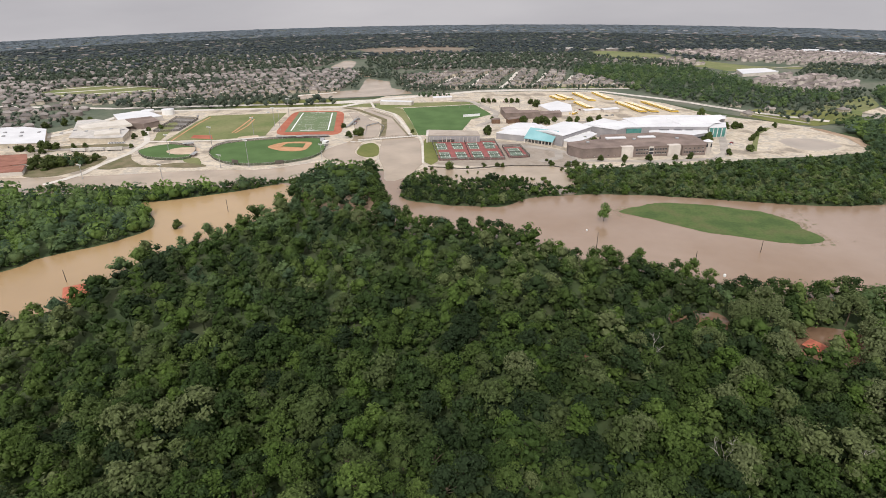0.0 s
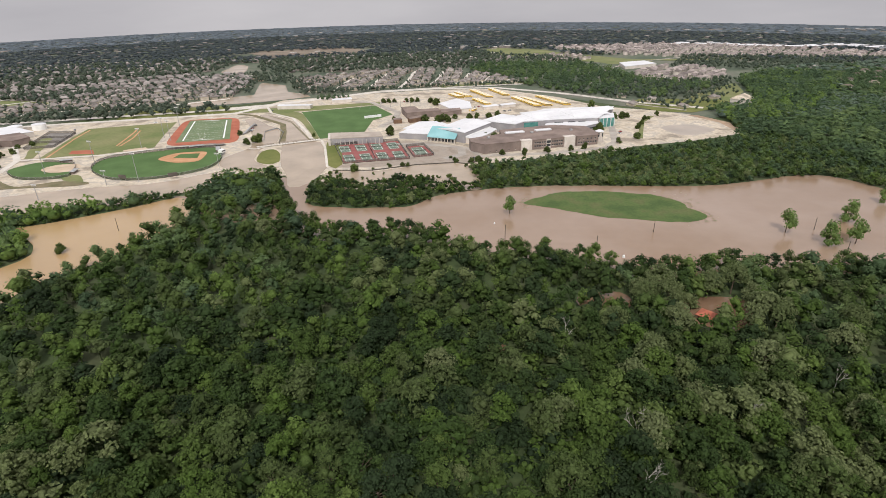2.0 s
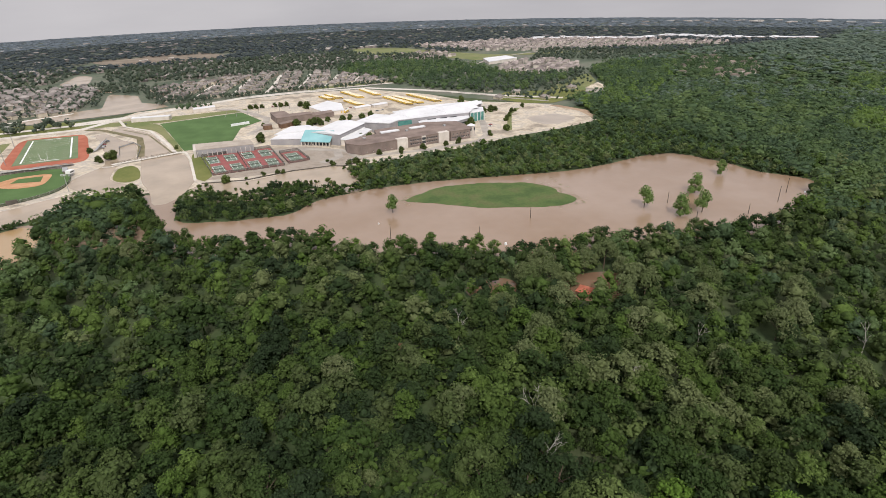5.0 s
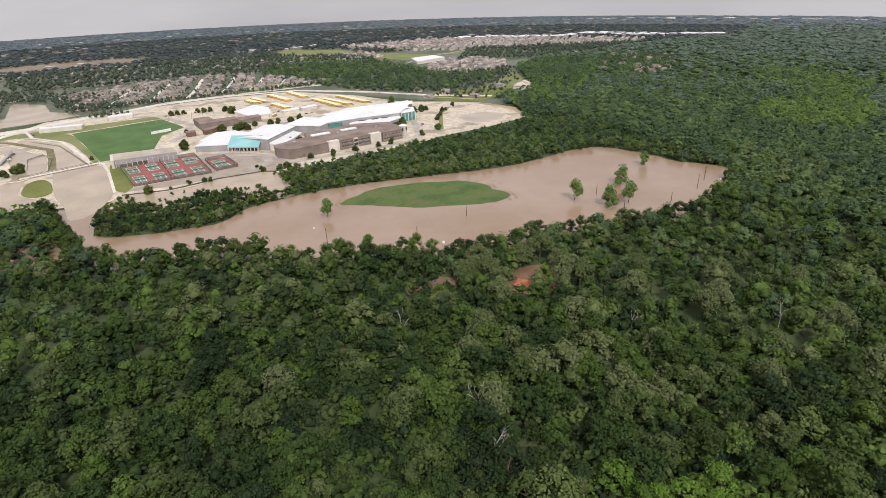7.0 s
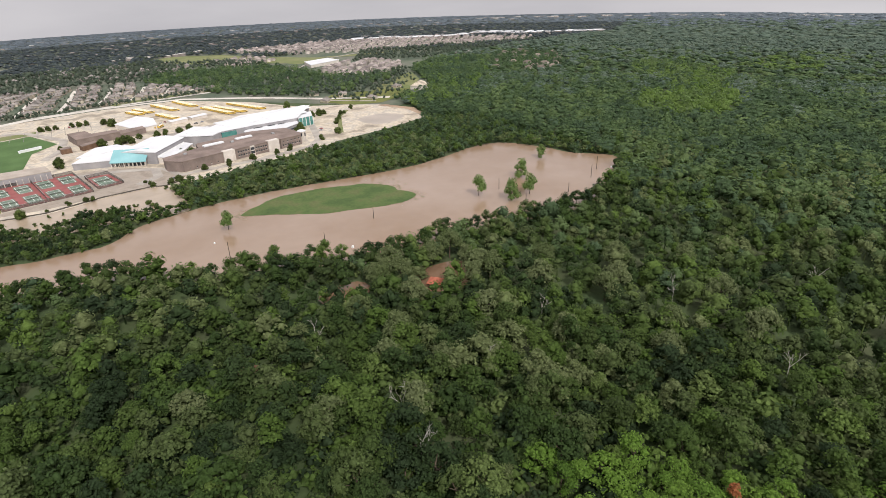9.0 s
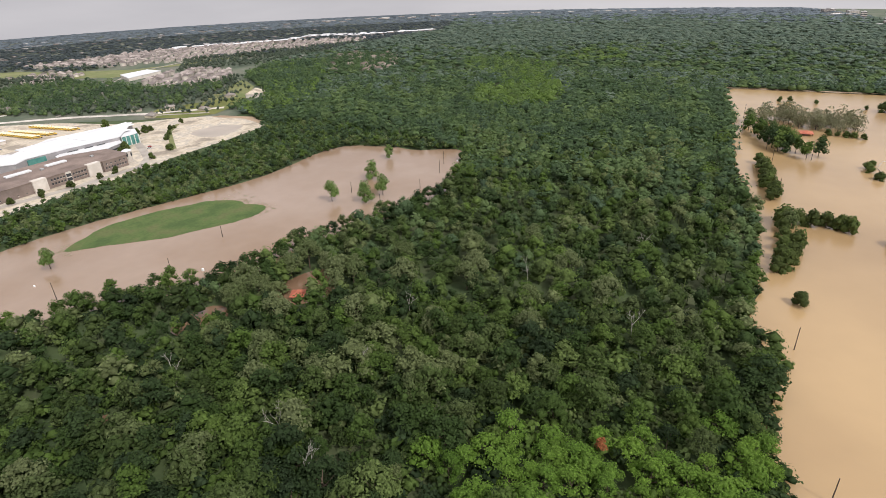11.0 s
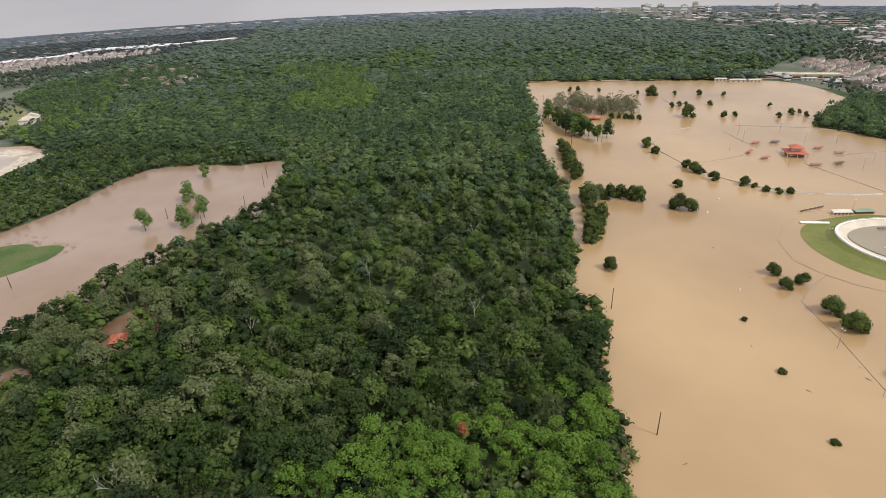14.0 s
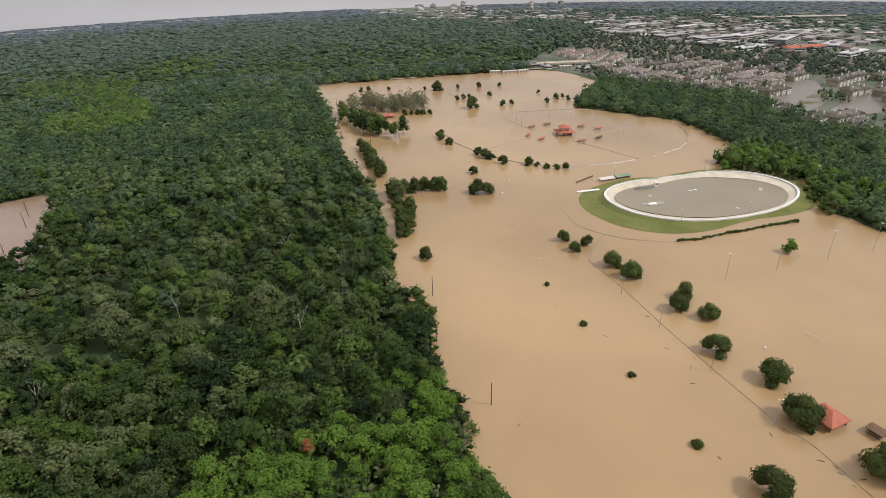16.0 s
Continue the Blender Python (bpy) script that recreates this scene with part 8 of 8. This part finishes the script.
suburb_trees([(330, 880), (300, 960), (420, 960), (560, 905), (520, 830), (420, 790), (350, 830)], 12, 0.35, 0.7, "green trees beyond the bus yard")
suburb_trees(RIGHT, 22, 0.5, 0.5, "young trees between new houses")
# rings of far trees, haze painted into their leaf
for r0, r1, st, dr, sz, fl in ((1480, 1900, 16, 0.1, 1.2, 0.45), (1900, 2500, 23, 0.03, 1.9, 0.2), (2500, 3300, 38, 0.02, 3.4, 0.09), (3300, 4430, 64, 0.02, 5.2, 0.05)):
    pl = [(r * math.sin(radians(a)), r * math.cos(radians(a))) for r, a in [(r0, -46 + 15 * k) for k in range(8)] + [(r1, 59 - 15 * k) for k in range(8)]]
    suburb_trees(pl, st, dr, sz, "dark far trees towards the horizon", avoid=[FOREST_EAST, RIGHT] + OPEN, leaf=M_LEAF_HAZED if r0 < 2400 else M_LEAF_HORIZON_HAZED, flat=fl, kinds=DOT_KINDS)

# ---------------------------------------------------------------- beyond the park: apartments, shops and towers
def apartment_kind(w, d, h, wings):
    """A long block of flats: gabled white bays, balconies and chimneys before a shingled roof."""
    t = empty("apartment_building")
    part("wall", box(bmesh.new(), -w / 2, -d / 2, -1, w / 2, d / 2, h), M_APTWALL, t)
    part("roof", gable(bmesh.new(), -w / 2, -d / 2, w / 2, d / 2, h, d * 0.3, 0.9, "x", 0.16), M_SHINGLE_B, t)
    for side in (-1, 1):
        for k in range(wings):
            u = -w / 2 + w * (k + 0.5) / wings
            y0, y1 = sorted((side * (d / 2 + 2.4), side * (d / 2 - 1)))
            bay = part("gable_bay", box(bmesh.new(), u - 2.8, y0, -1, u + 2.8, y1, h - 0.2), M_BAYWHITE, t, "pale plastered gable bay")
            r0, r1 = sorted((side * (d / 2 + 2.4), side * (d / 2 - 4)))
            part("bay_roof", gable(bmesh.new(), u - 2.8, r0, u + 2.8, r1, h - 0.2, 2.5, 0.4, "y"), M_SHINGLE_B, bay)
            for z in np.arange(1.0, h - 1.5, 3.0) if side < 0 else ():
                c = side * (d / 2 + 2.42)
                part("window", box(bmesh.new(), u - 0.7, c - 0.08, z, u + 0.7, c + 0.08, z + 1.3), M_GLASS, bay)
                v = u + w / wings / 2
                if v < w / 2 - 2:
                    e = side * (d / 2 + 0.05)
                    part("balcony_opening", box(bmesh.new(), v - 1.2, e - 0.1, z - 0.2, v + 1.2, e + 0.1, z + 1.4), M_BROWNPAINT, t)
        for k in range(2):
            u = w * (-0.32 + 0.6 * k + 0.05 * side)
            part("chimney", box(bmesh.new(), u, side * d * 0.3 - 0.6, h, u + 1.3, side * d * 0.3 + 0.6, h + d * 0.3 + 0.9, 0.05), M_BAYWHITE, t)
    return t


APT = [apartment_kind(32, 14, 6.6, 3), apartment_kind(42, 14, 6.6, 4), apartment_kind(26, 13, 6.6, 2)]
aused = set()


def put_apartment(x, y, turn):
    src = random.choice(APT)
    m = pose(x, y, gz(x, y), 0, 0, turn)
    if src.name in aused:
        t = copy_thing(src, m)
    else:
        aused.add(src.name)
        src.matrix_basis, t = m, src
    tagged(t, "beige apartment building with brown shingle roofs and white bays", "apartment building", "apartment buildings")


def terrace_kind(w, d, h, bays):
    """A plainer block of flats for the estate's inner rows."""
    t = empty("apartment_building")
    part("wall", box(bmesh.new(), -w / 2, -d / 2, -1, w / 2, d / 2, h), M_TANWALL, t)
    part("roof", gable(bmesh.new(), -w / 2, -d / 2, w / 2, d / 2, h, d * 0.27, 0.9, "x", 0.3), M_SHINGLE_T, t)
    for k in range(bays):
        u = -w / 2 + w * (k + 0.5) / bays
        bay = part("gable_bay", box(bmesh.new(), u - 2.4, -d / 2 - 2, -1, u + 2.4, d / 2 + 2, h - 0.6), M_BAYWHITE, t, "white plastered gable bay")
        part("bay_roof", gable(bmesh.new(), u - 2.4, -d / 2 - 2, u + 2.4, d / 2 + 2, h - 0.6, 2.2, 0.4, "y"), M_SHINGLE_T, bay)
        part("window", box(bmesh.new(), u - 1.0, -d / 2 - 2.08, 1.2, u + 1.0, -d / 2 - 1.92, h - 1.6), M_GLASS, bay)
    part("chimney", box(bmesh.new(), w * 0.2, -d * 0.3 - 0.6, h, w * 0.2 + 1.4, -d * 0.3 + 0.6, h + d * 0.27 + 0.6, 0.05), M_BAYWHITE, t)
    return t


ESTATE = [(955, -300), (975, -375), (940, -490), (800, -545), (775, -505), (752, -478), (735, -455), (715, -425), (745, -380), (800, -322), (830, -300)]
NORTH_BLOCKS = [(842, -304, -62), (806, -312, -58), (778, -324, -55), (756, -344, -52), (740, -362, -60), (722, -388, -62), (708, -414, -66), (698, -444, -70), (908, -338, -70), (922, -386, -75), (862, -378, -66), (884, -420, -80), (846, -470, -66), (842, -502, -60), (815, -410, -70), (793, -386, -60), (776, -424, -66), (790, -528, -58)]
SOUTH_BLOCKS = [(598, -392, -68), (560, -404, -62), (566, -440, -70), (530, -430, -50), (684, -536, -72), (672, -570, -74), (700, -590, -60), (746, -560, -52), (772, -600, -58), (770, -640, -80), (940, -430, -60), (896, -500, -70), (860, -545, -64), (945, -345, -80), (905, -300, -50), (640, -560, -70)]
for x, y, a in NORTH_BLOCKS + SOUTH_BLOCKS:
    put_apartment(x, y, a + random.uniform(-8, 8))
TERRACE = [terrace_kind(26, 13, 6.4, 2), terrace_kind(34, 13, 6.4, 3)]
tused = set()
for x, y, a in street_grid(ESTATE, -62, 36, 26, 0.1):
    if any(math.hypot(x - p, y - q) < 25 for p, q, _ in NORTH_BLOCKS + SOUTH_BLOCKS):
        continue
    src = random.choice(TERRACE)
    m = pose(x, y, gz(x, y), 0, 0, -62 + random.choice((0, 0, 14, -12, 90)) + random.uniform(-6, 6))
    t = copy_thing(src, m) if src.name in tused else src
    if t is src:
        tused.add(src.name)
        src.matrix_basis = m
    tagged(t, "tan apartment building with grey-brown roofs and white gables", "apartment building", "apartment buildings")
sheet("lagoon_water", smooth_outline([(758, -482), (775, -545), (697, -506), (640, -470), (606, -420), (648, -412), (700, -440)], 10), 0.3, M_LAGOON, "grey-brown lagoon among apartment buildings", "water")
sheet("lagoon_water", smooth_outline([(720, -545), (690, -580), (590, -500), (605, -455), (640, -490)], 10), 0.3, M_LAGOON, "grey-brown flooded grounds among apartments", "water")
for o in ([(690, -490), (672, -470), (680, -505)], [(655, -455), (640, -440), (648, -470)]):
    sheet("lagoon_islet", smooth_outline(o, 6), 0.5, M_BANK, "small muddy islet in the lagoon", "grass")
suburb_trees([(905, -248), (850, -264), (800, -264), (790, -310), (830, -300), (920, -296), (930, -270)], 9, 0.3, 0.6, "scrub trees between the flood and the houses")
suburb_trees(ESTATE, 10.5, 0.5, 0.5, "garden trees between apartment buildings")
suburb_trees([(500, -460), (620, -405), (640, -420), (560, -470), (700, -600), (790, -560), (760, -640), (600, -760), (420, -620)], 14, 0.4, 0.65, "trees beside flooded houses")
bulk_houses("far_apartments", street_grid([(800, -560), (940, -500), (985, -420), (1080, -520), (1010, -690), (900, -740), (760, -620)], -40, 26, 56, 0.6), "far brown-roofed apartment houses among trees", (14, 26), (9, 13), (4, 7), wall=M_TANWALL, roof=M_SHINGLE_BI)
suburb_trees([(940, -490), (975, -375), (1000, -300), (1400, -340), (1440, -420), (1300, -600), (1050, -720), (930, -780), (760, -620), (800, -545)], 12, 0.3, 0.8, "trees over a suburb", avoid=[[(985, -285), (1125, -258), (1155, -335), (1050, -390), (970, -345)]])
suburb_trees([(1023, -490), (960, -600), (894, -720), (860, -760), (770, -670), (800, -600), (916, -470)], 9.5, 0.12, 0.8, "belt of trees behind the apartments")
bulk_houses("far_houses", street_grid([(985, -290), (1120, -262), (1150, -330), (1050, -385), (975, -345)], -35, 13, 30, 0.05), "far reddish-roofed terraces beyond the park", (8, 12), (7, 9), (4, 6), wall=M_WALL_LI, roof=M_SHINGLE_RI)
bulk_houses("far_houses", street_grid([(1050, -385), (1150, -330), (1205, -335), (1365, -420), (1200, -560), (960, -470)], -35, 19, 50, 0.5), "far brown-roofed houses beyond the park", wall=M_TANWALL, roof=M_SHINGLE_BI)
suburb_trees([(800, -640), (930, -785), (1050, -900), (900, -1100), (620, -800), (700, -640)], 16, 0.25, 0.8, "trees over a suburb")
bulk_houses("far_houses", street_grid([(800, -640), (930, -785), (1000, -900), (850, -1000), (640, -780)], -50, 24, 60, 0.4), "far brown-roofed houses", wall=M_TANWALL, roof=M_SHINGLE_BI)
flat_far("far_shops", np.concatenate([along((1440, -420), (1000, -900), 50, 45, -50, 11), along((1500, -480), (1250, -1050), 64, 60, -60, 12), along((1620, -480), (1500, -1050), 60, 80, -60, 13), along((1900, -300), (1750, -900), 60, 110, -70, 14)]),
         "far flat white and grey commercial roofs", (12, 38), (10, 24), (3, 6), M_ROOFMIX)
flat_far("far_shops", np.concatenate([along((1480, -450), (1150, -950), 50, 90, -55, 15), along((1750, -420), (1600, -950), 60, 120, -60, 16)]), "far flat brown commercial roofs", (12, 36), (10, 26), (3, 6), M_FLATROOF)
flat_far("far_shops", np.concatenate([along((1640, -400), (1330, -580), 16, 22, -58, 41), along((1300, -600), (1080, -700), 10, 16, -60, 42), along((1420, -500), (1180, -560), 10, 14, -64, 43), along((1900, -300), (1500, -760), 26, 50, -60, 44), along((1430, -760), (1150, -900), 14, 30, -52, 45), along((2330, -110), (1990, -560), 24, 50, -66, 46)]),
         "far long pale roofs of halls and stores", (22, 60), (12, 26), (4, 7), M_ROOFMIX)
suburb_trees([(1300, -600), (1440, -420), (1640, -330), (2300, -160), (2800, -200), (2200, -1200), (1500, -1100), (1050, -900)], 26, 0.35, 1.3, "dark trees between far buildings", flat=0.5, leaf=M_LEAF_FOREST_HAZED, kinds=TINY_KINDS)
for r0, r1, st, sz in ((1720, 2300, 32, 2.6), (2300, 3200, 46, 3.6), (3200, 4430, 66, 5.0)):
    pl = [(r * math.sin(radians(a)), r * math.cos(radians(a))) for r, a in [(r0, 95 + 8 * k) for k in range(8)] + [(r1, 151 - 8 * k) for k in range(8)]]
    suburb_trees(pl, st, 0.15, sz, "dark far trees towards the horizon", avoid=[FOREST_EAST], leaf=M_LEAF_FOREST_HAZED if r0 < 2200 else M_LEAF_HORIZON_HAZED, flat=0.1, kinds=DOT_KINDS)


def office(x, y, w, d, h, turn, floors, material, label, name="office_building"):
    t = empty(name, x, y, turn)
    part("wall", box(bmesh.new(), -w / 2, -d / 2, -2, w / 2, d / 2, h), material, t)
    part("parapet", box(bmesh.new(), -w / 2 - 0.3, -d / 2 - 0.3, h, w / 2 + 0.3, d / 2 + 0.3, h + 0.8), M_ROOFMIX, t)
    for i in range(floors):
        z = h * (i + 0.35) / floors
        part("window_band", box(bmesh.new(), -w / 2 - 0.15, -d / 2 - 0.15, z, w / 2 + 0.15, d / 2 + 0.15, z + h / floors * (0.45 if floors < 6 else 0.28)), M_GLASS, t)
    part("plant_room", box(bmesh.new(), -w / 6, -d / 6, h + 0.8, w / 6, d / 6, h + 4, 0.1), M_GREYWALL, t)
    return tagged(t, label, "office building" if floors > 3 else "building", "far buildings")


PARK_SIDE = [(1152, -584, 56, 26, 9, -74, 1, M_PALEWALL, "long pale hall beyond the houses"), (1186, -604, 78, 26, 14, -76, 4, M_GREYWALL, "grey office block with glass bands"), (1136, -718, 92, 30, 15, -46, 4, M_GREYWALL, "dark grey office block with glass bands"),
             (1075, -618, 70, 22, 8, -62, 2, M_WHITEPAINT, "long white building with small windows"), (1042, -698, 74, 22, 8, -84, 2, M_WHITEPAINT, "long white building under a red roof"), (1102, -796, 64, 26, 6, -46, 1, M_WHITEPAINT, "low white hall beyond the apartments"),
             (945, -720, 62, 18, 12, -60, 3, M_WHITEPAINT, "long white apartment slab with rows of windows"), (905, -790, 40, 20, 11, -58, 3, M_WHITEPAINT, "long white apartment slab with rows of windows"), (1240, -700, 80, 30, 12, -62, 3, M_PALEWALL, "pale office block with glass bands"), (1290, -560, 70, 30, 10, -66, 2, M_GREYWALL, "grey hall with glass bands")]
for a in PARK_SIDE:
    office(*a)
rr_ = empty("red_roof", 1042, -698, -84, 8.9)
part("pitch", gable(bmesh.new(), -37, -11, 37, 11, 0.0, 3.6, 0.8, "x", 0.06), M_ORANGE, rr_)
tagged(rr_, "long red hipped roof on a white building", "roof")
TOWERS = [(2636, -185, 22, 20, 32), (2604, -222, 16, 16, 42), (2585, -244, 24, 20, 24), (2567, -267, 16, 16, 27), (2591, -508, 14, 14, 34), (1883, -528, 36, 18, 21), (2313, -592, 28, 18, 15), (3265, -744, 30, 20, 16), (3349, -818, 22, 20, 20),
          (2980, -45, 38, 20, 28), (2970, -109, 26, 20, 28), (2490, 38, 15, 15, 21), (2417, -119, 12, 14, 24), (2855, 81, 40, 20, 14), (3032, 173, 50, 22, 14), (2400, -300, 30, 20, 12), (2250, -180, 40, 22, 12)]
for i, (x, y, w, d, h) in enumerate(TOWERS):
    office(x, y, w, d, h, -80 + 7 * (i % 5), max(4, int(h / 5)), M_WHITEPAINT if i % 3 == 0 else M_PALEWALL, "distant office tower on the skyline", "office_tower")
flat_far("far_offices", np.concatenate([along((2750, 190), (2350, -620), 44, 60, -80, 21), along((2300, -100), (1850, -700), 40, 90, -70, 22)]), "far pale city roofs on the skyline", (14, 36), (12, 22), (4, 9), M_ROOFMIX)
# raised road at the park's far end
via = empty("road_viaduct", 976, -228, -88)
part("deck", box(bmesh.new(), -68, -7, 4.0, 68, 7, 5.2, 0.15), M_VELO, via)
for s in (-6.8, 6.8):
    part("parapet", box(bmesh.new(), -68, s - 0.2, 5.2, 68, s + 0.2, 6.3, 0.05), M_VELO, via)
for u in range(-60, 61, 20):
    part("pier", box(bmesh.new(), u - 0.8, -6, -3, u + 0.8, 6, 4.0, 0.1), M_CONC, via)
tagged(via, "pale concrete road viaduct at the flood's far end", "viaduct")
strip("levee_road", [(880, 158), (906, 40), (940, -105), (950, -190), (965, -290), (940, -320)], 7, 0.8, M_DIRT, "pale dirt road along the far levee", "road")
for x, y, a in ((968, -175, 10), (975, -200, 60), (958, -215, 20), (936, -290, 85), (934, -306, 88), (985, -150, 0), (925, -268, 30)):
    office(x, y, 22, 10, 4.5, a, 1, M_WHITEPAINT, "low white building near the viaduct", "park_building")
suburb_trees([(914, 30), (922, -14), (934, -60), (940, -104), (946, -150), (955, -150), (950, -100), (943, -58), (931, -10), (922, 34)], 6.5, 0.4, 0.5, "small light trees along the far levee", leaf=M_LEAF_MID_HAZED, kinds=MID_KINDS)
for x, y, w, d, a in ((930, -128, 16, 7, -84), (924, -150, 22, 7, -80), (927, -172, 16, 8, -78), (943, -96, 9, 6, -70), (938, -60, 7, 5, -80), (936, -286, 30, 9, -88), (941, -318, 34, 9, -84), (952, -246, 20, 8, -84)):
    t = empty("park_store", x, y, a, 0.4)
    part("wall", box(bmesh.new(), -w / 2, -d / 2, -0.6, w / 2, d / 2, 3.0), M_PALEWALL, t)
    part("roof", gable(bmesh.new(), -w / 2, -d / 2, w / 2, d / 2, 3.0, 1.0, 0.6, "x", 0.2), M_OLDWHITE, t)
    for u in (-w * 0.3, 0.0, w * 0.3):
        part("door", box(bmesh.new(), u - 0.8, -d / 2 - 0.08, -0.2, u + 0.8, -d / 2 + 0.05, 2.2), M_BROWNPAINT, t)
    tagged(t, "low cream park building with a white roof by the levee", "park building", "levee buildings")
suburb_trees([(640, -470), (700, -500), (716, -520), (690, -530), (640, -500)], 8, 0.3, 0.45, "small trees on the lagoon's islets")
sheet("far_reservoir", [(1780, -1007), (1777, -1304), (1840, -1345), (1848, -1054)], 3.0, M_SILT, "long pale reservoir beyond the roofs", "water", step=80)
